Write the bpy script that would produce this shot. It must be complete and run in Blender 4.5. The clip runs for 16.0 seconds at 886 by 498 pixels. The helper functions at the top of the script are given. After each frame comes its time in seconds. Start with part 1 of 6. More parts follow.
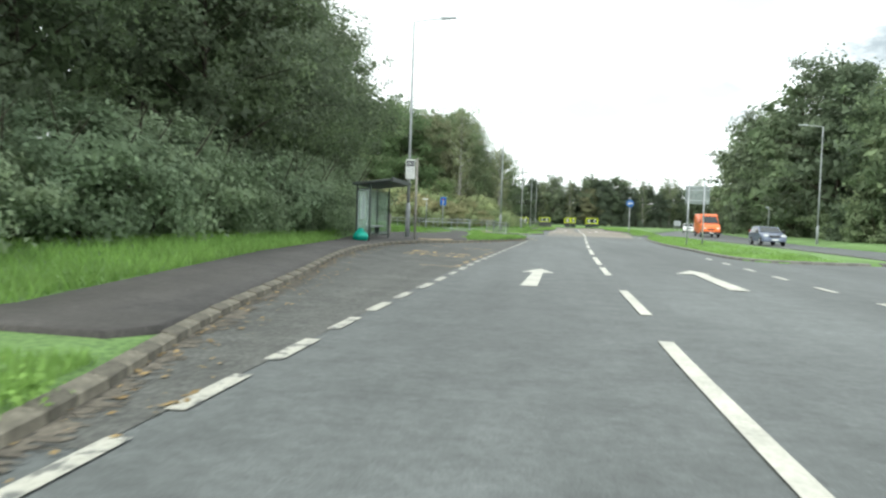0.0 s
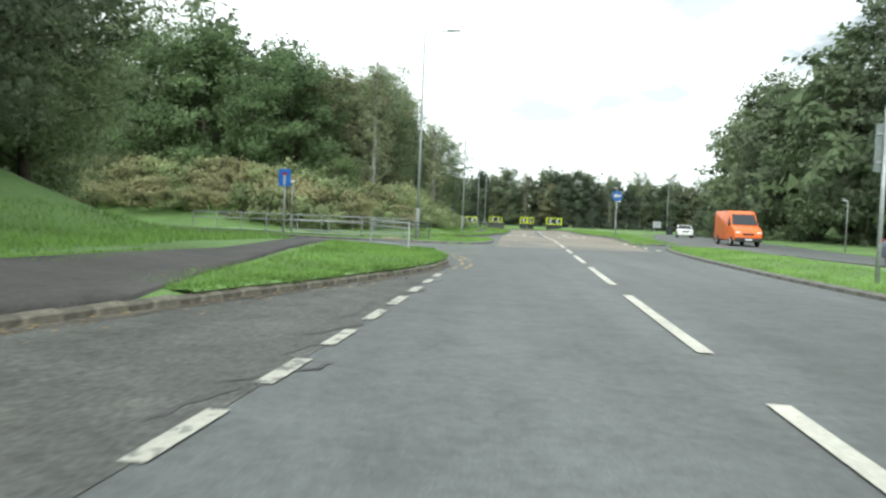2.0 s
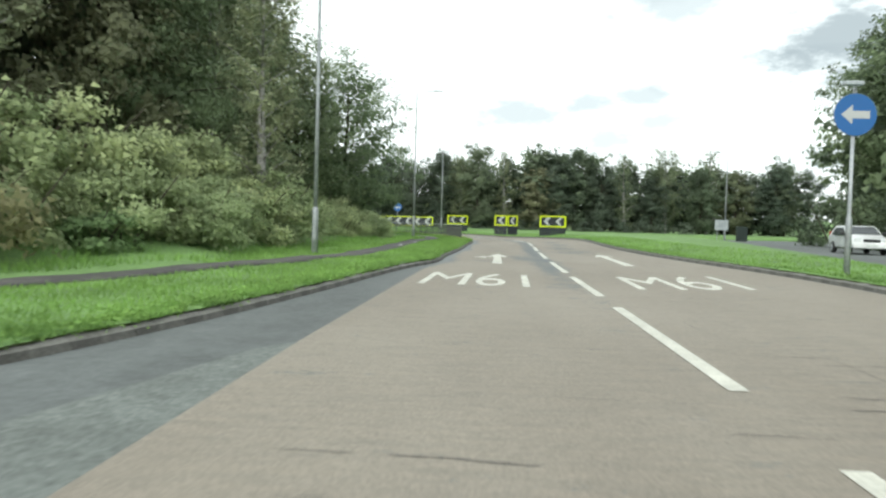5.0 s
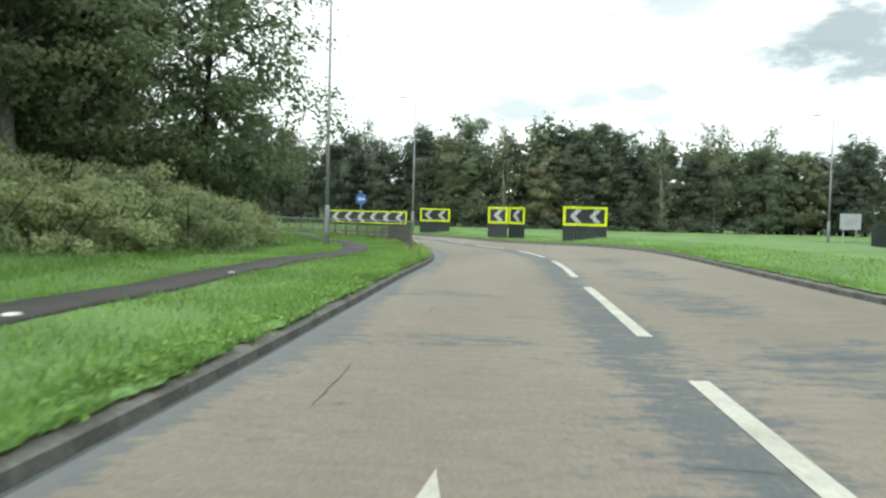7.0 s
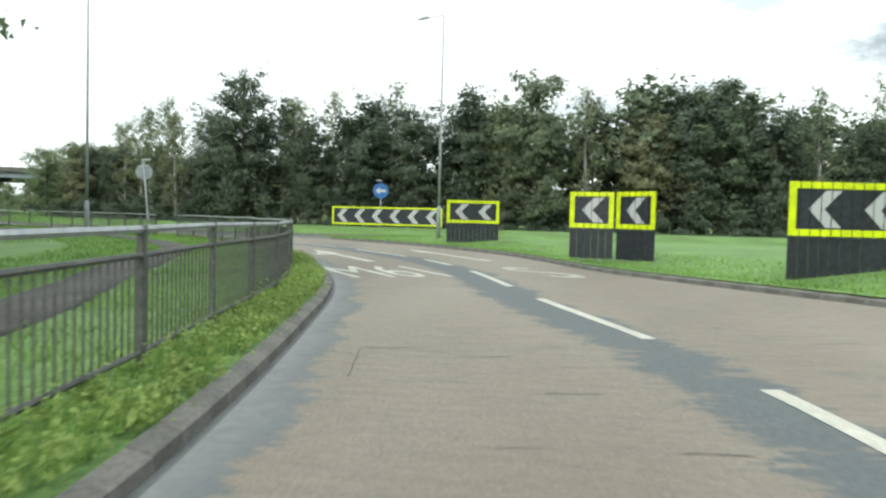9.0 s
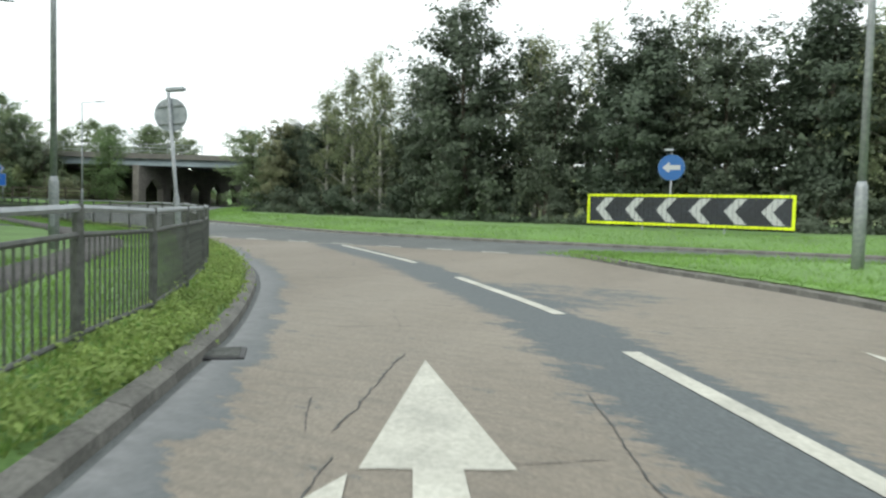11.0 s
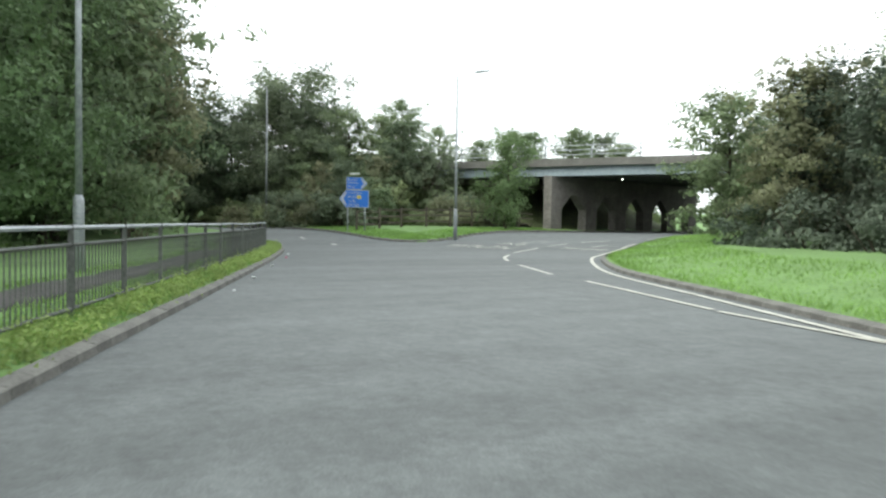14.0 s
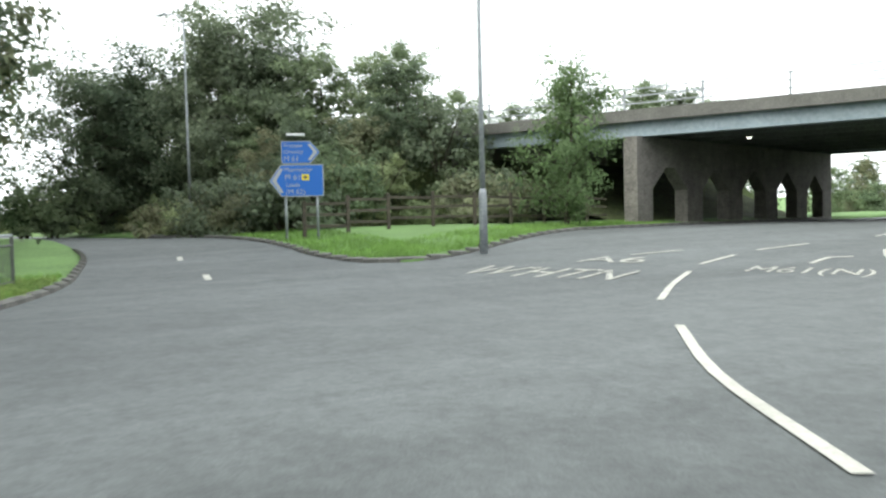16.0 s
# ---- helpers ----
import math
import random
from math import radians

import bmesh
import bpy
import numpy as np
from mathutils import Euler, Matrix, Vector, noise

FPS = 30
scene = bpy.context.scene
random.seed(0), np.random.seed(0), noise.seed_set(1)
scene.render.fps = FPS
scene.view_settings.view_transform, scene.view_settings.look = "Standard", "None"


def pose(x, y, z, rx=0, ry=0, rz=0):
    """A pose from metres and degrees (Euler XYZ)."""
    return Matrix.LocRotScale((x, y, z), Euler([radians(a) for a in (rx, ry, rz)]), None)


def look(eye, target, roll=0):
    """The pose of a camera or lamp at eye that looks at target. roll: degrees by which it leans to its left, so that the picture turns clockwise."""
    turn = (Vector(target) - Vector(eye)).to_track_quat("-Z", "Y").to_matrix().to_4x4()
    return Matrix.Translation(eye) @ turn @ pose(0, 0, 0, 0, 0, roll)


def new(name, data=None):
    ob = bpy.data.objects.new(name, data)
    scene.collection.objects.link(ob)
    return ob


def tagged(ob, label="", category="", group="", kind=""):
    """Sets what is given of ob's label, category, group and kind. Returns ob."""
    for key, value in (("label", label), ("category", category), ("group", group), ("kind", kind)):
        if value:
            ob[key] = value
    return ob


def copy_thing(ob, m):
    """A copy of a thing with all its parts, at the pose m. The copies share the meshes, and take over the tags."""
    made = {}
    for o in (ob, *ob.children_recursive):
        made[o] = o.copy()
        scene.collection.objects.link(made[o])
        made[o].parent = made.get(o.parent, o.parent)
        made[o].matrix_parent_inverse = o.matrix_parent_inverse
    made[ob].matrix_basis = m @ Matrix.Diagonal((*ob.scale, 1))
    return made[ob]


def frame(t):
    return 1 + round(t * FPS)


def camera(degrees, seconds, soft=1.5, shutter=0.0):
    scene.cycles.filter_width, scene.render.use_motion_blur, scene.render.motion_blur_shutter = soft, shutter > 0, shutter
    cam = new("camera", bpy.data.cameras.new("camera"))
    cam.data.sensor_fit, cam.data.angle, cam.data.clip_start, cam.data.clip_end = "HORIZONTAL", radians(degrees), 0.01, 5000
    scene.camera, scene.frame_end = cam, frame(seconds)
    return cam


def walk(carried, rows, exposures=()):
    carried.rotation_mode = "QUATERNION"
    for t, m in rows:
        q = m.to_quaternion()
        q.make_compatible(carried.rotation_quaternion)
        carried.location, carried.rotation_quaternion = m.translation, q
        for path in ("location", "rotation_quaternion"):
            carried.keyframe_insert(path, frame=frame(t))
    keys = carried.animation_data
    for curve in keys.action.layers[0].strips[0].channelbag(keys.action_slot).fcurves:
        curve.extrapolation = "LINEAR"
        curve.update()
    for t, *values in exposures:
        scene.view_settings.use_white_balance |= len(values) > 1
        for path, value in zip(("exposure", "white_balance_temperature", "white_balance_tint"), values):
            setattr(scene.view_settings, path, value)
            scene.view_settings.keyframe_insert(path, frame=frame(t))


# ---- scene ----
from mathutils.geometry import delaunay_2d_cdt

cam = camera(61.0, 16.0, 2.4, 0.12)
PATH = [
    (0, (5.035, 9.183, 1.279), (4.787, 11.165, 1.196), 2.0),
    (0.5, (5.058, 16.364, 1.233), (4.844, 18.351, 1.149), 2.0),
    (1, (5.056, 24.205, 1.188), (4.875, 26.195, 1.104), 2.2),
    (1.5, (5.202, 31.954, 1.201), (5.052, 33.946, 1.124), 2.1),
    (2, (5.443, 39.964, 1.207), (5.321, 41.959, 1.129), 2.3),
    (2.5, (5.735, 48.043, 1.22), (5.634, 50.039, 1.138), 2.5),
    (3, (6.254, 56.784, 1.232), (6.165, 58.78, 1.155), 2.2),
    (3.5, (6.731, 65.577, 1.245), (6.649, 67.574, 1.171), 2.1),
    (4, (7.216, 74.16, 1.276), (7.14, 76.157, 1.203), 2.0),
    (4.2, (7.43, 77.732, 1.275), (7.352, 79.729, 1.208), 1.8),
    (6.3, (8.849, 108.455, 1.225), (8.778, 110.452, 1.149), 1.5),
    (6.5, (9.038, 111.356, 1.229), (8.964, 113.353, 1.154), 1.4),
    (7, (9.338, 118.583, 1.223), (9.265, 120.58, 1.147), 1.5),
    (7.5, (9.709, 125.265, 1.205), (9.629, 127.261, 1.128), 1.5),
    (8, (9.894, 131.346, 1.241), (9.804, 133.342, 1.161), 1.7),
    (8.2, (9.944, 133.911, 1.253), (9.841, 135.906, 1.176), 1.6),
    (10.3, (6.79, 159.482, 1.263), (6.104, 161.357, 1.158), 1.6),
    (10.5, (6.041, 161.521, 1.251), (5.288, 163.37, 1.143), 1.5),
    (11, (4.062, 166.062, 1.224), (3.132, 167.83, 1.115), 1.5),
    (11.5, (1.546, 170.551, 1.169), (0.422, 172.202, 1.066), 1.2),
    (12, (-1.515, 174.544, 1.204), (-2.816, 176.059, 1.101), 1.0),
    (12.5, (-4.74, 178.16, 1.22), (-6.197, 179.527, 1.13), 1.2),
    (13, (-8.628, 181.822, 1.211), (-10.201, 183.055, 1.13), 1.3),
    (13.5, (-12.737, 184.882, 1.231), (-14.399, 185.992, 1.161), 1.3),
    (14, (-17.285, 187.541, 1.232), (-19.026, 188.524, 1.164), 0.8),
    (14.5, (-21.818, 190.147, 1.233), (-23.614, 191.024, 1.16), -0.1),
    (15, (-26.577, 192.808, 1.218), (-28.397, 193.635, 1.14), -0.5),
    (15.5, (-31.2, 195.458, 1.24), (-33.013, 196.298, 1.164), -1.1),
    (16, (-35.899, 198.502, 1.242), (-37.678, 199.413, 1.164), -1.4),
]
walk(cam, [(t, look(eye, target, roll)) for t, eye, target, roll in PATH], [(0.0, 1.05, 6500, 0.0), (1.0, 0.85, 6500, -1.0), (2.0, 0.95, 6500, -1.0), (4.0, 0.9, 6500, 0.0), (6.5, 0.75, 6500, -3.0), (7.2, 0.85, 6500, -3.0), (8.2, 0.86, 6500, -2.5), (10.3, 0.86, 6500, 0.0), (11.0, 0.74, 6500, 0.5), (11.6, 0.82, 6500, 0.5), (12.5, 0.93, 6500, 0.5), (13.5, 1.0, 6500, 1.0), (14.5, 1.36, 6500, 2.5), (16.0, 1.39, 6500, 3.0)])

# ---------------------------------------------------------------- world and light
SUN_AZ, SUN_EL = 200.0, 34.0
world = bpy.data.worlds.new("world")
scene.world = world
world.use_nodes = True
wn, wl = world.node_tree.nodes, world.node_tree.links
sky = wn.new("ShaderNodeTexSky")
sky.sky_type, sky.sun_disc = "NISHITA", False
sky.sun_elevation, sky.sun_rotation = radians(SUN_EL), radians(SUN_AZ)
tc = wn.new("ShaderNodeTexCoord")
mp = wn.new("ShaderNodeMapping")
mp.inputs["Scale"].default_value = (1.6, 1.6, 6.0)
cn = wn.new("ShaderNodeTexNoise")
cn.inputs["Scale"].default_value, cn.inputs["Detail"].default_value = 2.2, 6.0
ramp = wn.new("ShaderNodeValToRGB")
ramp.color_ramp.elements[0].position, ramp.color_ramp.elements[0].color = 0.30, (0.66, 0.69, 0.74, 1)
ramp.color_ramp.elements[1].position, ramp.color_ramp.elements[1].color = 0.46, (0.93, 0.95, 1.0, 1)
mul = wn.new("ShaderNodeMixRGB")
mul.blend_type, mul.inputs[0].default_value = "MULTIPLY", 1.0
mul.inputs[2].default_value = (0.1, 0.1, 0.1, 1)
mix = wn.new("ShaderNodeMixRGB")
mix.inputs[0].default_value = 0.96
bg = wn["Background"]
# darker cloud banks low over the far wood: bearing, height, half width, half height in degrees, depth
CLOUDS = ((2.8, 8.3, 4.2, 1.7, 0.56), (8.6, 9.0, 2.9, 1.1, 0.56), (12.4, 9.5, 2.6, 1.0, 0.56), (13.3, 7.7, 2.2, 0.8, 0.5), (9.5, 6.4, 3.6, 1.2, 0.5), (26.0, 12.5, 7.0, 3.6, 0.78), (14.6, 15.8, 5.0, 2.0, 0.55), (-6.6, 16.0, 4.5, 1.2, 0.4), (27.0, 5.0, 6.0, 1.4, 0.45), (34.0, 17.0, 8.0, 3.0, 0.5))
wisp = wn.new("ShaderNodeTexNoise")
wisp.inputs["Scale"].default_value, wisp.inputs["Detail"].default_value, wisp.inputs["Roughness"].default_value = 16.0, 6.0, 0.65
wisp_map = wn.new("ShaderNodeMapping")
wisp_map.inputs["Scale"].default_value = (1, 1, 2.2)
wl.new(tc.outputs["Generated"], wisp_map.inputs[0])
wl.new(wisp_map.outputs[0], wisp.inputs["Vector"])
bank_out = None
for az, el, wide, tall, depth in CLOUDS:
    cm = wn.new("ShaderNodeMapping")
    cm.vector_type = "TEXTURE"
    cm.inputs["Rotation"].default_value = (radians(el), 0, radians(-az))
    cm.inputs["Scale"].default_value = (math.sin(radians(wide)), 1e6, math.sin(radians(tall)))
    ln_ = wn.new("ShaderNodeVectorMath")
    ln_.operation = "LENGTH"
    ad = wn.new("ShaderNodeMath")
    ad.operation = "MULTIPLY_ADD"
    ad.inputs[1].default_value = 2.6
    mr = wn.new("ShaderNodeMapRange")
    mr.interpolation_type = "SMOOTHSTEP"
    mr.inputs["From Min"].default_value, mr.inputs["From Max"].default_value = 2.55, 1.55
    mr.inputs["To Min"].default_value, mr.inputs["To Max"].default_value = 0.0, depth
    wl.new(tc.outputs["Generated"], cm.inputs[0])
    wl.new(cm.outputs[0], ln_.inputs[0])
    wl.new(wisp.outputs["Fac"], ad.inputs[0])
    wl.new(ln_.outputs["Value"], ad.inputs[2])
    wl.new(ad.outputs[0], mr.inputs["Value"])
    if bank_out is None:
        bank_out = mr.outputs[0]
    else:
        mx_ = wn.new("ShaderNodeMath")
        mx_.operation = "MAXIMUM"
        wl.new(bank_out, mx_.inputs[0])
        wl.new(mr.outputs[0], mx_.inputs[1])
        bank_out = mx_.outputs[0]
shade = wn.new("ShaderNodeMixRGB")
shade.inputs[2].default_value = (0.17, 0.2, 0.235, 1)
wl.new(tc.outputs["Generated"], mp.inputs[0])
wl.new(mp.outputs[0], cn.inputs["Vector"])
wl.new(cn.outputs["Fac"], ramp.inputs[0])
wl.new(sky.outputs[0], mul.inputs[1])
wl.new(mul.outputs[0], mix.inputs[1])
wl.new(bank_out, shade.inputs[0])
wl.new(ramp.outputs[0], shade.inputs[1])
wl.new(shade.outputs[0], mix.inputs[2])
wl.new(mix.outputs[0], bg.inputs[0])
bg.inputs[1].default_value = 1.0
sun = new("sun", bpy.data.lights.new("sun", "SUN"))
sun.data.energy, sun.data.angle, sun.data.color = 1.5, radians(30), (1.0, 0.97, 0.92)
sun.rotation_euler = (radians(90 - SUN_EL), 0, radians(180 - SUN_AZ))


# ---------------------------------------------------------------- materials
def material(name, base, rough=0.8, metal=0.0):
    m = bpy.data.materials.new(name)
    m.use_nodes = True
    b = m.node_tree.nodes["Principled BSDF"]
    b.inputs["Base Color"].default_value = (*base, 1)
    b.inputs["Roughness"].default_value, b.inputs["Metallic"].default_value = rough, metal
    return m


def nd(m, kind, **kw):
    n = m.node_tree.nodes.new(kind)
    for k, v in kw.items():
        n.inputs[k.replace("_", " ")].default_value = v
    return n


def noise_tex(m, scale, detail=4.0, stretch=None, rough=0.55):
    t = nd(m, "ShaderNodeTexNoise", Scale=scale, Detail=detail, Roughness=rough)
    c = nd(m, "ShaderNodeTexCoord")
    out = c.outputs["Object"]
    if stretch:
        p = nd(m, "ShaderNodeMapping")
        p.inputs["Scale"].default_value = stretch
        m.node_tree.links.new(out, p.inputs[0])
        out = p.outputs[0]
    m.node_tree.links.new(out, t.inputs["Vector"])
    return t.outputs["Fac"]


def ramp_of(m, fac, stops):
    r = nd(m, "ShaderNodeValToRGB")
    e = r.color_ramp.elements
    while len(e) < len(stops):
        e.new(0.5)
    for el, (p, c) in zip(e, stops):
        el.position, el.color = p, (*c, 1)
    m.node_tree.links.new(fac, r.inputs[0])
    return r.outputs[0]


def blend(m, kind, fac, a, b):
    x = nd(m, "ShaderNodeMixRGB")
    x.blend_type = kind
    for slot, v in zip(x.inputs, (fac, a, b)):
        if isinstance(v, (int, float)):
            slot.default_value = v
        elif isinstance(v, tuple):
            slot.default_value = (*v, 1)
        else:
            m.node_tree.links.new(v, slot)
    return x.outputs[0]


def bump(m, fac, strength, dist=0.01):
    b = nd(m, "ShaderNodeBump", Strength=strength, Distance=dist)
    m.node_tree.links.new(fac, b.inputs["Height"])
    m.node_tree.links.new(b.outputs[0], m.node_tree.nodes["Principled BSDF"].inputs["Normal"])


def to_base(m, out):
    m.node_tree.links.new(out, m.node_tree.nodes["Principled BSDF"].inputs["Base Color"])


def speckled(name, dark, light, rough, grain=60.0, patch=0.35, bumps=0.3, stretch=None, stain=0.0):
    """A surface varied at two scales: grain and large worn areas; stain adds blotches between them."""
    m = material(name, light, rough)
    fine = ramp_of(m, noise_tex(m, grain, 3), [(0.3, dark), (0.7, light)])
    big = ramp_of(m, noise_tex(m, patch, 5, stretch), [(0.3, (0.72, 0.72, 0.72)), (0.7, (1.12, 1.12, 1.12))])
    out = blend(m, "MULTIPLY", 1.0, fine, big)
    if stain:
        mid = ramp_of(m, noise_tex(m, 1.7, 8, None, 0.78), [(0.32, (1 - stain,) * 3), (0.5, (1, 1, 1)), (0.72, (1 + stain,) * 3)])
        out = blend(m, "MULTIPLY", 1.0, out, mid)
        long = ramp_of(m, noise_tex(m, 1.1, 6, (1, 0.06, 1), 0.6), [(0.35, (1 - 0.4 * stain,) * 3), (0.65, (1 + 0.35 * stain,) * 3)])
        out = blend(m, "MULTIPLY", 1.0, out, long)
        chips = ramp_of(m, noise_tex(m, 9, 4, None, 0.75), [(0.3, (1 - 0.8 * stain,) * 3), (0.7, (1 + 0.8 * stain,) * 3)])
        out = blend(m, "MULTIPLY", 1.0, out, chips)
    to_base(m, out)
    bump(m, noise_tex(m, grain * 0.7, 4), bumps)
    return m


ASPHALT = speckled("asphalt", (0.078, 0.086, 0.086), (0.134, 0.144, 0.142), 0.78, 55, 0.25, 0.35, (1, 0.3, 1), 0.27)
OLD_ASPHALT = speckled("old_asphalt", (0.05, 0.053, 0.05), (0.125, 0.125, 0.115), 0.85, 22, 0.8, 0.6, None, 0.35)
PALE_ASPHALT = speckled("pale_worn_asphalt", (0.085, 0.096, 0.09), (0.165, 0.178, 0.166), 0.85, 20, 0.5, 0.5, None, 0.28)
TARMAC = speckled("dark_asphalt", (0.04, 0.037, 0.035), (0.08, 0.073, 0.068), 0.8, 30, 0.6, 0.4, None, 0.3)
CONCRETE = speckled("concrete", (0.2, 0.19, 0.17), (0.34, 0.325, 0.3), 0.85, 18, 0.9, 0.3)
KERB = speckled("kerb_concrete", (0.095, 0.092, 0.083), (0.175, 0.17, 0.155), 0.9, 25, 0.5, 0.5, None, 0.14)
GRASS_SOIL = speckled("grass_ground", (0.078, 0.145, 0.042), (0.185, 0.31, 0.095), 0.95, 14, 0.35, 0.8)
EARTH = speckled("bank_scrub", (0.05, 0.065, 0.025), (0.13, 0.16, 0.06), 0.95, 6, 0.3, 1.0, None, 0.3)
MARK = speckled("road_paint", (0.4, 0.39, 0.335), (0.58, 0.565, 0.5), 0.6, 30, 1.4, 0.2)
WORN_MARK = material("worn_road_paint", (0.5, 0.5, 0.45), 0.7)
_paint = ramp_of(WORN_MARK, noise_tex(WORN_MARK, 30, 3), [(0.3, (0.34, 0.33, 0.285)), (0.7, (0.5, 0.49, 0.43))])
_gone = ramp_of(WORN_MARK, noise_tex(WORN_MARK, 5, 6, None, 0.7), [(0.52, (0, 0, 0)), (0.58, (0.9, 0.9, 0.9))])
to_base(WORN_MARK, blend(WORN_MARK, "MIX", _gone, _paint, (0.11, 0.115, 0.112)))
YELLOW_MARK = material("yellow_road_paint", (0.5, 0.35, 0.1), 0.7)
_paint = ramp_of(YELLOW_MARK, noise_tex(YELLOW_MARK, 30, 3), [(0.3, (0.4, 0.26, 0.07)), (0.7, (0.56, 0.38, 0.12))])
_gone = ramp_of(YELLOW_MARK, noise_tex(YELLOW_MARK, 4, 6, None, 0.7), [(0.47, (0, 0, 0)), (0.55, (0.9, 0.9, 0.9))])
to_base(YELLOW_MARK, blend(YELLOW_MARK, "MIX", _gone, _paint, (0.12, 0.115, 0.1)))
DIRT = speckled("gutter_dirt", (0.07, 0.062, 0.05), (0.16, 0.14, 0.11), 0.95, 16, 1.1, 0.6, None, 0.35)
DARK_BACK = speckled("weathered_sign_back", (0.14, 0.17, 0.17), (0.22, 0.25, 0.25), 0.6, 9, 1, 0.02)
ROUND_BLUE = material("dulled_blue_sheeting", (0.018, 0.1, 0.3), 0.45)
GALV = speckled("galvanised_steel", (0.28, 0.3, 0.32), (0.42, 0.44, 0.46), 0.5, 12, 0.9, 0.05)
GALV.node_tree.nodes["Principled BSDF"].inputs["Metallic"].default_value = 0.35
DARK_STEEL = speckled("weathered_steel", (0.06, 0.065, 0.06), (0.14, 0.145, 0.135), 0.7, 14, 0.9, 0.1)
STEEL_GIRDER = speckled("girder_paint", (0.19, 0.235, 0.26), (0.27, 0.315, 0.34), 0.7, 6, 0.5, 0.05)
BLACK = speckled("black_panel", (0.012, 0.014, 0.02), (0.03, 0.034, 0.045), 0.5, 8, 1, 0.05)
HIVIS = speckled("fluorescent_yellow", (0.55, 0.68, 0.0), (0.72, 0.85, 0.01), 0.5, 8, 1, 0.02)
WHITE_SHEET = material("white_sheeting", (0.4, 0.41, 0.42), 0.45)
BLUE_SIGN = material("blue_sheeting", (0.01, 0.13, 0.52), 0.4)
SIGN_BACK = speckled("sign_back_grey", (0.3, 0.33, 0.36), (0.42, 0.45, 0.48), 0.5, 9, 1, 0.02)
WOOD = speckled("weathered_timber", (0.05, 0.042, 0.033), (0.12, 0.1, 0.075), 0.9, 9, 1.4, 0.4, (1, 1, 6))
BARK = speckled("bark", (0.03, 0.025, 0.018), (0.09, 0.075, 0.055), 0.95, 7, 0.8, 0.6, (1, 1, 0.2))
PALE_BARK = speckled("birch_bark", (0.16, 0.155, 0.145), (0.42, 0.41, 0.39), 0.85, 7, 0.8, 0.4)

# worn buff high-friction surfacing, through which the grey base shows
BUFF = material("buff_surfacing", (0.4, 0.31, 0.22), 0.8)
_fine = ramp_of(BUFF, noise_tex(BUFF, 40, 3), [(0.3, (0.17, 0.149, 0.122)), (0.7, (0.25, 0.221, 0.184))])
_big = ramp_of(BUFF, noise_tex(BUFF, 0.3, 5, (1, 0.3, 1)), [(0.3, (0.82, 0.8, 0.78)), (0.7, (1.1, 1.1, 1.1))])
_grey = ramp_of(BUFF, noise_tex(BUFF, 30, 3), [(0.3, (0.066, 0.078, 0.085)), (0.7, (0.112, 0.127, 0.135))])
_attr = nd(BUFF, "ShaderNodeAttribute")
_attr.attribute_name = "wear"
_sum = nd(BUFF, "ShaderNodeMath")
_sum.operation = "MULTIPLY_ADD"
_sum.inputs[1].default_value = 0.24
BUFF.node_tree.links.new(_attr.outputs["Fac"], _sum.inputs[0])
_rag = blend(BUFF, "MIX", 0.42, noise_tex(BUFF, 1.3, 9, (0.5, 1.7, 1), 0.8), noise_tex(BUFF, 7.0, 7, (0.6, 1.5, 1), 0.78))
BUFF.node_tree.links.new(_rag, _sum.inputs[2])
_worn = ramp_of(BUFF, _sum.outputs[0], [(0.58, (0, 0, 0)), (0.61, (0.95, 0.95, 0.95))])
_silt = nd(BUFF, "ShaderNodeAttribute")
_silt.attribute_name = "silt"
_pale = ramp_of(BUFF, noise_tex(BUFF, 7, 6, None, 0.7), [(0.3, (0.145, 0.151, 0.157)), (0.7, (0.225, 0.23, 0.236))])
_under = blend(BUFF, "MIX", _silt.outputs["Fac"], _grey, _pale)
_scuff = ramp_of(BUFF, noise_tex(BUFF, 3.2, 7, (0.45, 2.4, 1), 0.72), [(0.34, (0.86, 0.87, 0.88)), (0.5, (1, 1, 1)), (0.68, (1.09, 1.08, 1.06))])
_flecks = ramp_of(BUFF, noise_tex(BUFF, 13, 5, (0.6, 1.3, 1), 0.8), [(0.33, (0.92, 0.92, 0.92)), (0.66, (1.06, 1.06, 1.06))])
_skin = blend(BUFF, "MULTIPLY", 1.0, blend(BUFF, "MULTIPLY", 1.0, blend(BUFF, "MULTIPLY", 1.0, _fine, _big), _scuff), _flecks)
to_base(BUFF, blend(BUFF, "MIX", _worn, _skin, _under))
bump(BUFF, noise_tex(BUFF, 35, 4), 0.4)


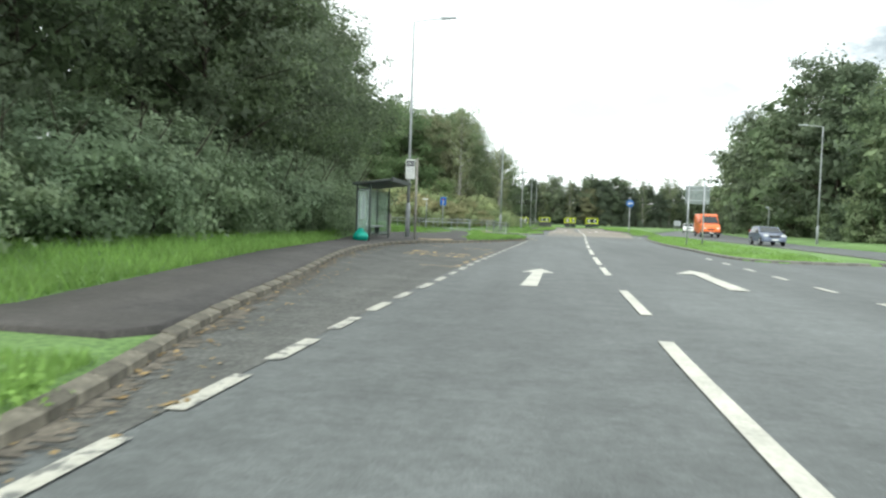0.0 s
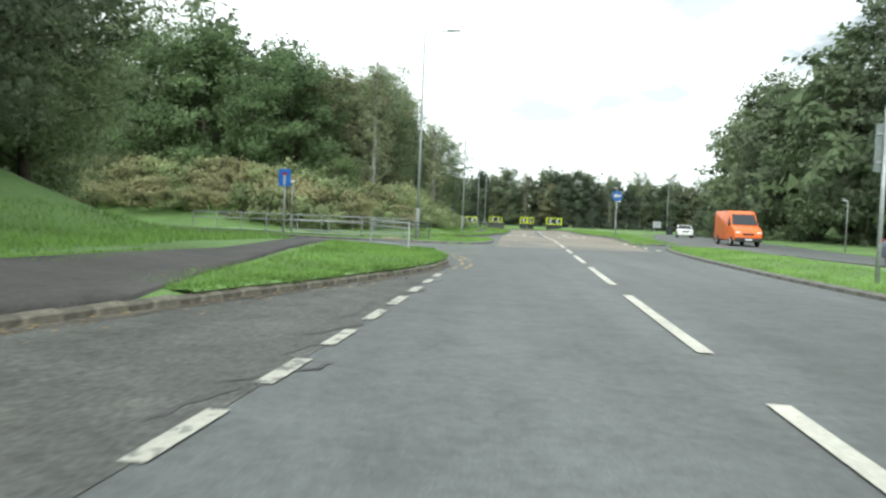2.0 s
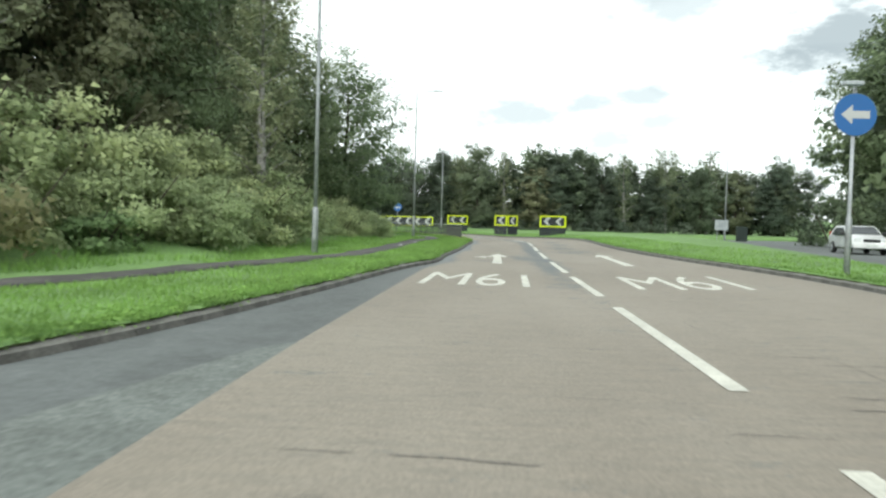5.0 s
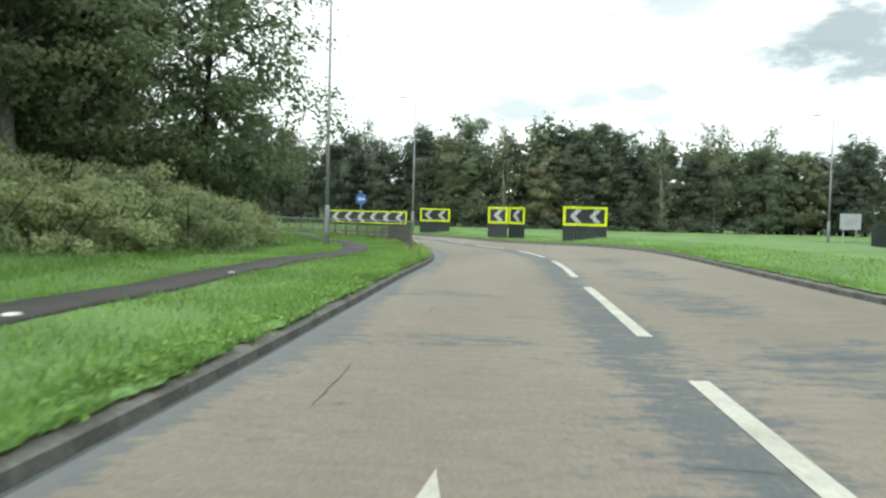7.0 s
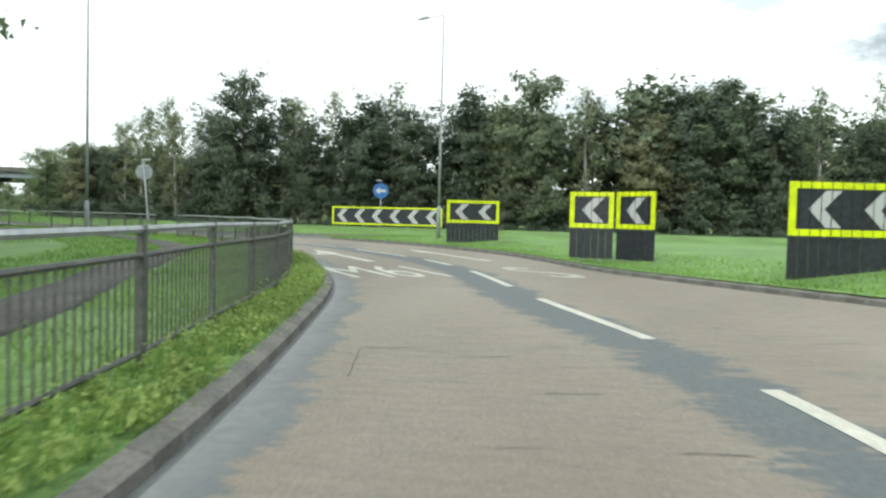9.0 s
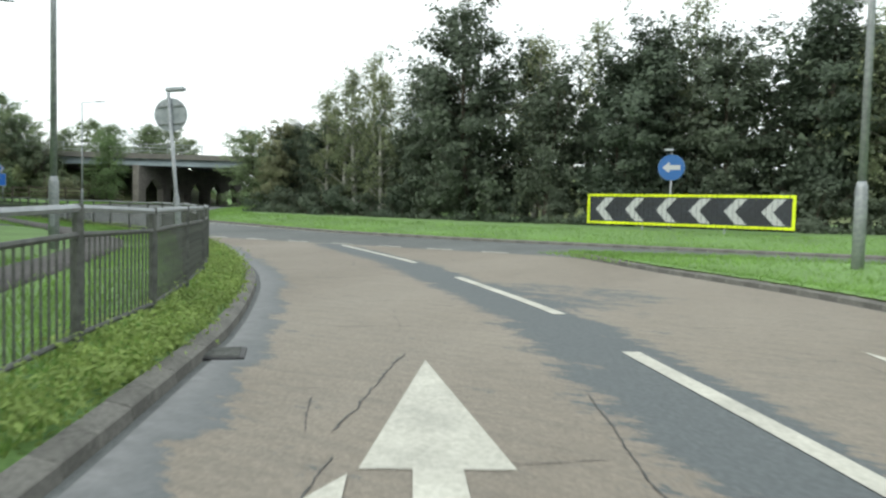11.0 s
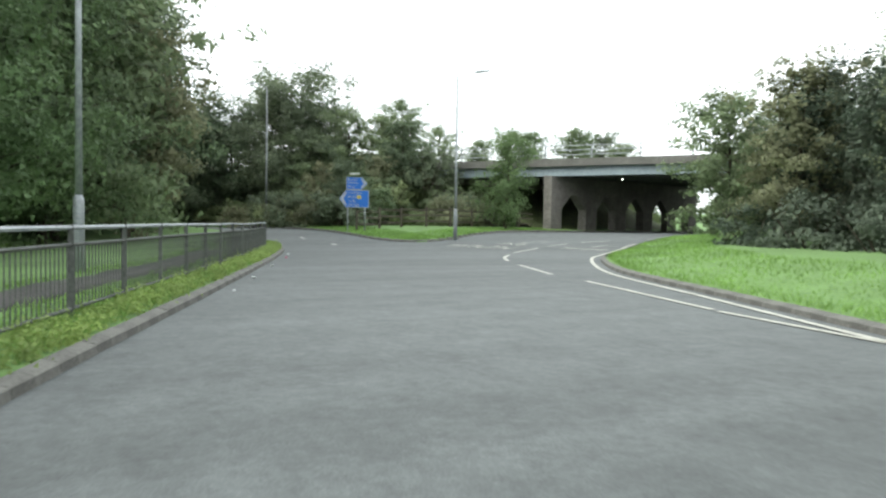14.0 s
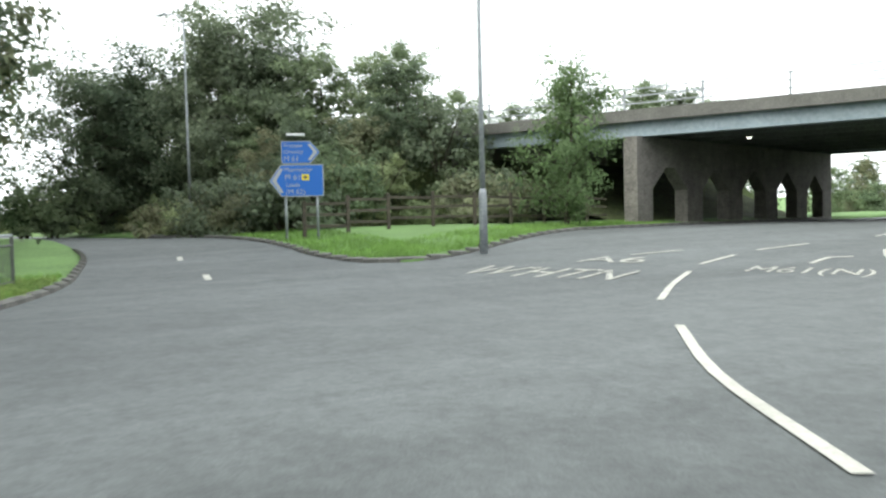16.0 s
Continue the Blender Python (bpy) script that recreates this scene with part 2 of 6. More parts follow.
def leaf_material(name, dark, light, back=0.42):
    m = material(name, light, 0.7)
    m.node_tree.nodes["Principled BSDF"].inputs["Specular IOR Level"].default_value = 0.3
    g = nd(m, "ShaderNodeNewGeometry")
    o = nd(m, "ShaderNodeObjectInfo")
    c = ramp_of(m, g.outputs["Random Per Island"], [(0.0, tuple((u + v) / 2 for u, v in zip(dark, light))), (0.8, light), (1.0, tuple(v * 1.25 for v in light))])
    t = ramp_of(m, o.outputs["Random"], [(0.0, (0.8, 0.85, 0.8)), (1.0, (1.17, 1.12, 1.08))])
    big = ramp_of(m, noise_tex(m, 0.45, 3), [(0.35, (0.72, 0.73, 0.72)), (0.65, (1.12, 1.12, 1.08))])
    c = blend(m, "MULTIPLY", 1.0, blend(m, "MULTIPLY", 1.0, c, t), big)
    to_base(m, c)
    tr = nd(m, "ShaderNodeBsdfTranslucent")
    mx = nd(m, "ShaderNodeMixShader")
    mx.inputs[0].default_value = back
    ln = m.node_tree.links
    ln.new(c, tr.inputs[0])
    ln.new(m.node_tree.nodes["Principled BSDF"].outputs[0], mx.inputs[1])
    ln.new(tr.outputs[0], mx.inputs[2])
    ln.new(mx.outputs[0], m.node_tree.nodes["Material Output"].inputs[0])
    return m


LEAF = leaf_material("foliage", (0.11, 0.15, 0.09), (0.205, 0.262, 0.155))
LEAF_DARK = leaf_material("dark_foliage", (0.085, 0.112, 0.08), (0.155, 0.195, 0.13))
LEAF_LIGHT = leaf_material("light_foliage", (0.1, 0.15, 0.075), (0.19, 0.265, 0.125))
LEAF_BROWN = leaf_material("autumn_foliage", (0.12, 0.132, 0.088), (0.225, 0.238, 0.15))
SCRUB = leaf_material("bramble_foliage", (0.19, 0.235, 0.125), (0.375, 0.43, 0.24))
SCRUB_DULL = leaf_material("dull_bramble_foliage", (0.15, 0.185, 0.1), (0.285, 0.335, 0.18))
LEAF_GREEN = leaf_material("fresh_foliage", (0.085, 0.13, 0.07), (0.165, 0.24, 0.118))
LEAF_HEDGE = leaf_material("hedge_foliage", (0.14, 0.185, 0.125), (0.26, 0.33, 0.215))
# foliage for the roundabout wood, with the wood's shade put into its colour
LEAF_WOOD = leaf_material("shade_toned_foliage", (0.052, 0.071, 0.056), (0.105, 0.134, 0.1), 0.3)
LEAF_THIN = leaf_material("thin_foliage", (0.13, 0.158, 0.1), (0.245, 0.28, 0.175))
SCRUB_TAN = leaf_material("tan_bramble_foliage", (0.165, 0.172, 0.1), (0.305, 0.3, 0.175))
BLADE = leaf_material("grass_blades", (0.12, 0.21, 0.058), (0.235, 0.39, 0.112))


# ---------------------------------------------------------------- building helpers
def mesh_of(name, bm):
    me = bpy.data.meshes.new(name)
    bm.to_mesh(me)
    bm.free()
    return me


def part(name, bm, mat, parent=None, label="", smooth=False):
    me = mesh_of(name, bm)
    for m in mat if isinstance(mat, (list, tuple)) else [mat]:
        me.materials.append(m)
    if smooth:
        me.polygons.foreach_set("use_smooth", [True] * len(me.polygons))
    ob = new(name, me)
    ob.parent = parent
    return tagged(ob, label) if label else ob


def thing(name, m, label, category, group="", kind=""):
    ob = new(name)
    ob.empty_display_size = 0.2
    ob.matrix_basis = m
    return tagged(ob, label, category, group, kind)


def box(bm, size, at, bevel=0.0, turn=None):
    g = bmesh.ops.create_cube(bm, size=1.0)["verts"]
    m = Matrix.Translation(at) @ (turn or Matrix()) @ Matrix.Diagonal((*size, 1))
    bmesh.ops.transform(bm, matrix=m, verts=g)
    if bevel:
        es = list({e for v in g for e in v.link_edges})
        bmesh.ops.bevel(bm, geom=es, offset=bevel, segments=2, affect="EDGES", profile=0.5)
    return bm


def tube(bm, pts, radii, seg=10, caps=True):
    """A tapered tube along points."""
    pts = [Vector(p) for p in pts]
    rings = []
    for n, p in enumerate(pts):
        d = (pts[min(n + 1, len(pts) - 1)] - pts[max(n - 1, 0)]).normalized()
        q = d.to_track_quat("Z", "Y")
        r = radii[n] if isinstance(radii, (list, tuple)) else radii
        rings.append([bm.verts.new(p + q @ Vector((r * math.cos(a), r * math.sin(a), 0))) for a in (2 * math.pi * k / seg for k in range(seg))])
    for a, b in zip(rings, rings[1:]):
        for k in range(seg):
            bm.faces.new((a[k], a[(k + 1) % seg], b[(k + 1) % seg], b[k]))
    if caps:
        bm.faces.new(rings[0][::-1])
        bm.faces.new(rings[-1])
    return bm


def prism(bm, outline, y0, y1):
    """A flat outline in x and z, given thickness along y."""
    a = [bm.verts.new((x, y0, z)) for x, z in outline]
    b = [bm.verts.new((x, y1, z)) for x, z in outline]
    bm.faces.new(a)
    bm.faces.new(b[::-1])
    for k in range(len(a)):
        j = (k + 1) % len(a)
        bm.faces.new((a[j], a[k], b[k], b[j]))
    bmesh.ops.recalc_face_normals(bm, faces=bm.faces)
    return bm


def smooth_line(pts, step=1.0):
    """A curve through the points, in steps of about that many metres."""
    p = [Vector(q) for q in pts]
    p = [2 * p[0] - p[1], *p, 2 * p[-1] - p[-2]]
    out = []
    for a, b, c, d in zip(p, p[1:], p[2:], p[3:]):
        n = max(1, round((c - b).length / step))
        for k in range(n):
            t = k / n
            out.append(0.5 * (2 * b + (c - a) * t + (2 * a - 5 * b + 4 * c - d) * t * t + (3 * b - a - 3 * c + d) * t ** 3))
    return out + [p[-2]]


def offset_line(line, d):
    """The line moved d metres to its left."""
    out = []
    for n, p in enumerate(line):
        t = line[min(n + 1, len(line) - 1)] - line[max(n - 1, 0)]
        out.append(p + Vector((-t.y, t.x)).normalized() * d)
    return out


def sstep(t):
    t = min(1.0, max(0.0, t))
    return t * t * (3 - 2 * t)


def hz(x, y):
    """The height of the carriageway: a rise towards the bridge, the lay-by, and a crossfall before the roundabout."""
    z = 0.7 * sstep(((x + 44) * -0.8 + (y - 206) * 0.6) / 20)
    z += 0.17 * sstep((3.2 - x) / 5.0) * sstep((y - 12) / 14) * sstep((75 - y) / 20)
    z += 0.22 * sstep((x - 10.5) / 7.5) * sstep((y - 80) / 30) * sstep((188 - y) / 24)
    return z


def inside(x, y, poly):
    hit = False
    for a, b in zip(poly, poly[1:] + poly[:1]):
        if (a.y > y) != (b.y > y) and x < a.x + (y - a.y) * (b.x - a.x) / (b.y - a.y):
            hit = not hit
    return hit


def sheet(name, outline, height, mat, step=3.0, skirt=0.0, parent=None):
    """A surface over a closed outline, at height(x, y), with an edge hanging down by skirt."""
    poly = [Vector((p[0], p[1])) for p in outline]
    n = len(poly)
    pts = list(poly)
    x0, x1 = min(p.x for p in poly), max(p.x for p in poly)
    y0, y1 = min(p.y for p in poly), max(p.y for p in poly)
    xs, ys = np.arange(x0 + step / 2, x1, step), np.arange(y0 + step / 2, y1, step)
    gx, gy = (g.ravel() for g in np.meshgrid(xs, ys, indexing="ij"))
    hit = np.zeros(len(gx), bool)
    for a, b in zip(poly, poly[1:] + poly[:1]):
        if a.y != b.y:
            hit ^= ((a.y > gy) != (b.y > gy)) & (gx < a.x + (gy - a.y) * (b.x - a.x) / (b.y - a.y))
    pts += [Vector((float(x) + 0.013, float(y) + 0.007)) for x, y in zip(gx[hit], gy[hit])]
    vs, _, fs, *_ = delaunay_2d_cdt(pts, [], [list(range(n))], 1, 1e-4)
    co = [(v.x, v.y, height(v.x, v.y)) for v in vs]
    fs = [list(f) for f in fs]
    if skirt:
        base = len(co)
        co += [(p.x, p.y, height(p.x, p.y) - skirt) for p in poly]
        near = {(round(v.x, 3), round(v.y, 3)): k for k, v in enumerate(vs)}
        top = [near.get((round(p.x, 3), round(p.y, 3))) for p in poly]
        for k in range(n):
            j = (k + 1) % n
            if top[k] is not None and top[j] is not None:
                fs.append([top[k], base + k, base + j, top[j]])
    me = bpy.data.meshes.new(name)
    me.from_pydata(co, [], fs)
    me.materials.append(mat)
    bm = bmesh.new()
    bm.from_mesh(me)
    bmesh.ops.recalc_face_normals(bm, faces=bm.faces)
    if sum(f.normal.z for f in bm.faces) < 0:
        bmesh.ops.reverse_faces(bm, faces=bm.faces)
    bm.to_mesh(me)
    bm.free()
    me.polygons.foreach_set("use_smooth", [True] * len(me.polygons))
    ob = new(name, me)
    ob.parent = parent
    return ob


def ribbon(bm, line, width, lift=0.014, height=hz):
    """A strip of paint along a line."""
    h = width / 2
    l, r = offset_line(line, h), offset_line(line, -h)
    a = [bm.verts.new((p.x, p.y, height(p.x, p.y) + lift)) for p in l]
    b = [bm.verts.new((p.x, p.y, height(p.x, p.y) + lift)) for p in r]
    for k in range(len(line) - 1):
        bm.faces.new((b[k], b[k + 1], a[k + 1], a[k]))
    return bm


def flat_poly(bm, pts, lift=0.014):
    bm.faces.new([bm.verts.new((x, y, hz(x, y) + lift)) for x, y in pts])
    return bm


def line_array(line):
    return np.array([(p.x, p.y) for p in line])


def near_arr(x, y, arr):
    return float(np.sqrt(((arr - (x, y)) ** 2).sum(1).min()))


# ---------------------------------------------------------------- plan: kerb lines and centre line
K_LAYBY = smooth_line([(2.7, -40), (2.7, 0), (2.6, 8), (2.3, 12.8), (1.4, 17.3), (0.62, 23), (-0.3, 29), (-0.8, 34), (-0.7, 39), (-0.1, 42.5), (1.0, 46), (2.0, 50), (3.0, 53.5), (4.0, 57.5), (4.3, 60.5), (4.1, 63), (3.6, 65.6), (2.6, 67.6), (-0.6, 70.3), (-4.5, 73), (-14, 78), (-40, 90)], 0.9)
K_NOSE = smooth_line([(-14, 83.0), (-4, 78.4), (0.3, 77.7), (3.7, 77.8), (4.8, 79.2), (5.5, 82), (5.7, 88.3), (5.3, 89.6), (4.4, 89.4), (2.2, 86.6), (-1.0, 83.6), (-6, 82.5), (-14, 83.6)], 0.9)
K_LEFT = smooth_line([(-40, 96), (-14, 87.5), (-5, 86), (-0.8, 87.3), (2.1, 90), (4.6, 98.1), (6.2, 110), (6.95, 114), (7.1, 118.4), (7.5, 125), (7.85, 134), (8.1, 139), (8.15, 142), (7.85, 146.7), (7.0, 152), (5.8, 157.5), (3.7, 163.4), (2.2, 166.3), (0.3, 169.4), (-1.4, 171.9), (-4.5, 175.6), (-8.6, 179.4), (-12.8, 182.7), (-17.1, 185.2), (-23.2, 187.5), (-31.8, 191), (-42.1, 195.1), (-50, 197.8), (-56, 198.9), (-66, 198.9), (-90, 195.2), (-150, 180)], 0.9)
K_MEDIAN = smooth_line([(17.5, 39.2), (14.2, 38.8), (12.9, 41), (12.95, 50), (13.1, 61), (14.2, 75), (15.6, 84), (16.6, 86), (18.3, 85.6), (20.0, 80), (20.6, 66), (20.4, 50), (19.6, 41.5), (17.5, 39.2)], 0.9)
K_ISLAND = smooth_line([(17.2, 91), (15.4, 89.2), (14.9, 90.5), (15.2, 94), (15.6, 100), (15.8, 108), (15.4, 117), (15.3, 123), (15.5, 131), (16.1, 140), (16.4, 147), (16.1, 151), (15.0, 155.2), (13.2, 159.4), (11.0, 164.4), (9.6, 168.6), (8.2, 172), (6.3, 175.2), (3.8, 178.8), (0.8, 182), (-1.6, 184.9), (-2.3, 185.8), (-0.8, 186.6), (6, 186.6), (16, 185), (28, 180), (33, 174), (32, 162), (26, 135), (20, 108), (18, 96), (17.2, 91)], 0.9)
K_CENTRE = smooth_line([(70, 205), (40, 198), (14, 193.4), (-4.6, 192), (-12.3, 192.6), (-17.6, 194.1), (-26.7, 198.5), (-31.5, 200.9), (-35.2, 203.5), (-39, 206.7), (-42, 210), (-44.5, 213.2), (-46.7, 216.2), (-50.5, 223), (-56, 236), (-64, 262)], 0.9)
K_SPLIT = smooth_line([(-150, 189), (-94, 199.5), (-76, 203.3), (-66, 204.9), (-60, 205.1), (-56.6, 204.9), (-53.6, 205.3), (-52.9, 206.2), (-53.6, 208.2), (-57.5, 213.2), (-60.8, 218.4), (-63, 224), (-65, 232), (-69, 246), (-76, 270)], 0.9)
K_RIGHT = smooth_line([(27.5, -40), (27.5, 40), (27.8, 75), (29.6, 105), (33.4, 130), (39, 150), (51, 166), (80, 180), (120, 192)], 1.2)
CENTRE = smooth_line([(6.3, -30), (6.4, 12), (6.6, 20), (6.9, 31), (7.5, 45.3), (7.9, 53.3), (8.7, 68), (9.16, 76.2), (9.66, 85.6), (10.1, 95), (10.7, 113.6), (11.15, 124.5), (11.58, 133), (11.95, 142.4), (11.4, 150), (9.6, 156.5), (7.6, 163.5), (5.2, 168.5), (2.5, 172.6), (1.2, 174.5), (-2.05, 178.1), (-4.1, 180.3), (-6.9, 182.8), (-9.4, 185.0)], 0.5)


def between(line, y0, y1):
    """The stretch of a line from y0 to y1."""
    def cut(y):
        for a, b in zip(line, line[1:]):
            if a.y <= y <= b.y:
                return a + (b - a) * ((y - a.y) / (b.y - a.y))
        return line[0] if y < line[0].y else line[-1]
    return [cut(y0)] + [p for p in line if y0 + 0.05 < p.y < y1 - 0.05] + [cut(y1)]


# ---------------------------------------------------------------- ground and carriageway
def far_height(x, y):
    d = math.hypot(x + 10, y - 110)
    return -0.6 + 14 * sstep((d - 260) / 600) + 3 * noise.noise((x * 0.004, y * 0.004, 0))


bm = bmesh.new()
bmesh.ops.create_grid(bm, x_segments=60, y_segments=60, size=2500)
for v in bm.verts:
    v.co.x, v.co.y = v.co.x * (0.1 + 0.9 * (v.co.x / 2500) ** 2), 110 + v.co.y * (0.1 + 0.9 * (v.co.y / 2500) ** 2)
    v.co.z = far_height(v.co.x, v.co.y)
tagged(part("ground", bm, GRASS_SOIL), "wide grassy ground reaching to the horizon", "ground", kind="structure")

road = sheet("road", [(-72, -6), (36, -6), (36, 240), (-72, 240)], hz, ASPHALT, 1.2)
outer = sheet("road_outer", [(-165, -40), (140, -40), (140, 290), (-165, 290)], lambda x, y: hz(x, y) - 0.07, ASPHALT, 5.0)
tagged(outer, "grey asphalt of the far approaches", "road", kind="structure")
tagged(road, "grey worn asphalt carriageway of a dual road and roundabout", "road", kind="structure")


def bank(x, y):
    """The wooded banks beside the road."""
    z = 0.0
    if y < 78:
        z += 3.2 * sstep((-5.0 - x) / 9) * sstep((75 - y) / 14)
    elif y < 150 + 60:
        foot = 1.2 if y < 146 else 1.2 - (y - 146) * 1.75
        if y < 112:
            foot = 1.2 - (112 - y) * 0.35
        z += 2.6 * sstep((foot - x) / 8)
    return z


def verge(name, kerb, close, mound, label, banked=False, step=2.5):
    poly = list(kerb) + [Vector(p) for p in close]
    if (kerb[0] - kerb[-1]).length < 0.5:
        poly = list(kerb[:-1])
    arr = line_array(kerb)

    def height(x, y):
        d = near_arr(x, y, arr)
        z = hz(x, y) + 0.055 + 0.06 * sstep((d - 0.1) / 0.3) + mound * sstep((d - 0.2) / 4)
        z += (0.05 * noise.noise((x * 0.35, y * 0.35, 3)) + 0.03 * noise.noise((x, y, 7))) * sstep(d / 1.5)
        return z + (bank(x, y) * sstep((d - 1.0) / 8) if banked else 0.0)
    ob = sheet(name, poly, height, GRASS_SOIL, step, 0.3)
    return tagged(ob, label, "verge", kind="structure"), height


v1, h_layby = verge("ground_verge_layby", K_LAYBY, [(-165, 120), (-165, -40)], 0.12, "grass verge rising to a wooded bank", True)
v2, h_nose = verge("ground_verge_nose", K_NOSE, [], 0.06, "small mown grass nose between two side roads")
v3, h_left = verge("ground_verge_left", K_LEFT, [(-165, 176), (-165, 130)], -0.03, "mown grass verge with a bank of brambles", True)
v4, h_median = verge("ground_median", K_MEDIAN, [], 0.15, "mown grass median with a concrete kerb")
v5, h_island = verge("ground_splitter_island", K_ISLAND, [], 0.28, "mown grass island before the roundabout")
v6, h_centre = verge("ground_roundabout", K_CENTRE, [(-30, 300), (80, 300)], 0.4, "grassy central island of the roundabout with woodland")
v7, h_split = verge("ground_verge_bridge", K_SPLIT, [(-100, 300), (-200, 260), (-200, 200)], 0.2, "grass verge in front of the motorway embankment")
v8, h_right = verge("ground_verge_right", K_RIGHT, [(250, 150), (250, -40)], 0.2, "grass verge beyond the far carriageway", step=6)

# buff surfacing of the approach
left_edge = [Vector(p) for p in ((5.75, 77.0), (5.95, 82), (6.1, 88.6), (6.3, 98), (6.75, 110))] + offset_line(between(K_LEFT, 114, 185.0), -0.1)
right_edge = between(CENTRE, 76, 77)
right_edge = [Vector((13.6, 78.2))] + [p for p in offset_line([q for q in K_ISLAND if 92 < q.y < 185.5 and q.x < 16.6 and not (q.x > 15 and q.y > 156)], 0.12)]
buff_poly = left_edge + [Vector((-16.3, 185.55)), Vector((-2.6, 185.3))] + right_edge[::-1]
buff = sheet("road_buff_surfacing", buff_poly, lambda x, y: hz(x, y) + 0.008, BUFF, 0.5)
PATCHES = ((7.4, 81.0, 1.9, 4.0), (7.0, 86.0, 1.5, 4.6), (10.4, 80.3, 3.6, 2.8), (8.6, 89.0, 1.8, 2.6), (9.0, 79.0, 3.6, 1.6), (9.9, 118.5, 0.7, 3.0), (12.8, 125.2, 1.3, 2.6), (12.8, 130.5, 1.2, 3.2), (13.3, 136.5, 1.1, 3.4), (13.5, 142.5, 1.0, 3.0), (8.9, 131.0, 1.3, 0.8), (9.0, 126.2, 1.3, 0.7), (8.6, 116.0, 1.2, 0.7), (0.5, 176.5, 2.2, 2.2))


def wear_at(x, y, arr):
    """How far the buff layer has worn away: along the joint between the lanes and in patches."""
    k = int(((arr - (x, y)) ** 2).sum(1).argmin())
    d = math.hypot(arr[k][0] - x, arr[k][1] - y)
    t = arr[min(k + 1, len(arr) - 1)] - arr[max(k - 1, 0)]
    left = t[0] * (y - arr[k][1]) - t[1] * (x - arr[k][0]) > 0
    w = 1.15 - 1.15 * sstep((d - (0.3 if left else 0.02)) / (0.85 if left else 0.4))
    w *= sstep((y - 96) / 22) * (0.57 + 0.43 * sstep((y - 143) / 18))
    for px, py, rx, ry in PATCHES:
        q = math.hypot((x - px) / rx, (y - py) / ry)
        w = max(w, 0.43 * (1 - sstep((q - 0.35) / 0.75)))
    return max(w, 1.5 * silt_at(x, y))


_left = line_array(smooth_line([(p.x, p.y) for p in between(K_LEFT, 100, 186)], 0.3))


def silt_at(x, y):
    """The pale silted channel beside the kerb."""
    if y < 100:
        return 0.0
    wide = 0.31 + 0.02 * sstep((y - 146) / 10) + 0.08 * noise.noise((x * 0.7, y * 0.7, 2))
    return (1 - sstep((near_arr(x, y, _left) - wide + 0.18) / 0.36)) * (0.55 + 0.45 * sstep((y - 140) / 8))


_arr = line_array(CENTRE)
_at = buff.data.attributes.new("wear", "FLOAT", "POINT")
_at.data.foreach_set("value", [wear_at(v.co.x, v.co.y, _arr) for v in buff.data.vertices])
_at = buff.data.attributes.new("silt", "FLOAT", "POINT")
_at.data.foreach_set("value", [silt_at(v.co.x, v.co.y) for v in buff.data.vertices])
tagged(buff, "worn buff anti-skid surfacing with grey patches", "road surface", kind="structure")

lay_poly = between(K_LAYBY, 12.8, 60)[::1] + [Vector(p) for p in ((4.35, 60), (4.2, 52), (3.85, 44), (3.3, 35), (3.0, 28), (2.85, 20), (2.75, 12.8))]
lay = sheet("road_layby", lay_poly, lambda x, y: hz(x, y) + 0.007, OLD_ASPHALT, 1.0)
tagged(lay, "patched older asphalt of a bus lay-by", "road surface", kind="structure")

SEAM = [(p.x + 0.1 * noise.noise((p.y * 1.7, 0, 3)) + 0.05 * noise.noise((p.y * 6, 1, 3)), p.y) for p in smooth_line([(4.6, 60.5), (4.95, 64), (5.2, 70), (5.32, 74), (5.55, 77)], 0.25)]
mouth = sheet("road_side_mouth", SEAM + [(3.7, 77.2), (0.3, 77.2), (-4, 77.8), (-13, 82.2), (-13, 78.4), (-4.3, 73.6), (-0.3, 70.9), (2.9, 68.1), (4.0, 65.8), (4.45, 63.2)], lambda x, y: hz(x, y) + 0.007, PALE_ASPHALT, 1.0)
tagged(mouth, "pale worn asphalt at the mouth of the side road", "road surface", kind="structure")

channel = sheet("road_side_channel", [(5.6, 77.1), (5.85, 80), (6.0, 84), (6.12, 88.6), (6.32, 98), (6.0, 97.5), (4.6, 92), (5.4, 89.9), (5.85, 88.4), (5.62, 82), (4.92, 79.1), (3.85, 77.72), (3.7, 77.25)], lambda x, y: hz(x, y) + 0.006, PALE_ASPHALT, 1.0)
tagged(channel, "pale worn asphalt channel beside the grass nose", "road surface", kind="structure")

# footways
foot_layby = sheet("pavement_layby", [(-0.1, -40), (0.1, 14.2), (0.4, 15.2), (1.3, 15.3), (1.55, 15.9), (1.25, 17.3), (0.46, 23), (-0.46, 29), (-0.96, 34), (-0.86, 39), (-0.25, 42.6), (0.85, 46.2), (1.4, 48.2), (1.0, 52), (0.5, 58), (-0.1, 63), (-0.75, 69.8), (-2.2, 70.8), (-1.5, 66), (-0.8, 61), (-0.4, 56), (-1.2, 50), (-3.2, 47), (-3.0, 42), (-2.2, 36), (-1.35, 26), (-0.4, 16.5), (-0.9, 12), (-1.2, -40)], lambda x, y: h_layby(x, y) + 0.055, TARMAC, 1.0, 0.12)
tagged(foot_layby, "dark tarmac footway with moss beside the bus lay-by", "pavement", kind="structure")
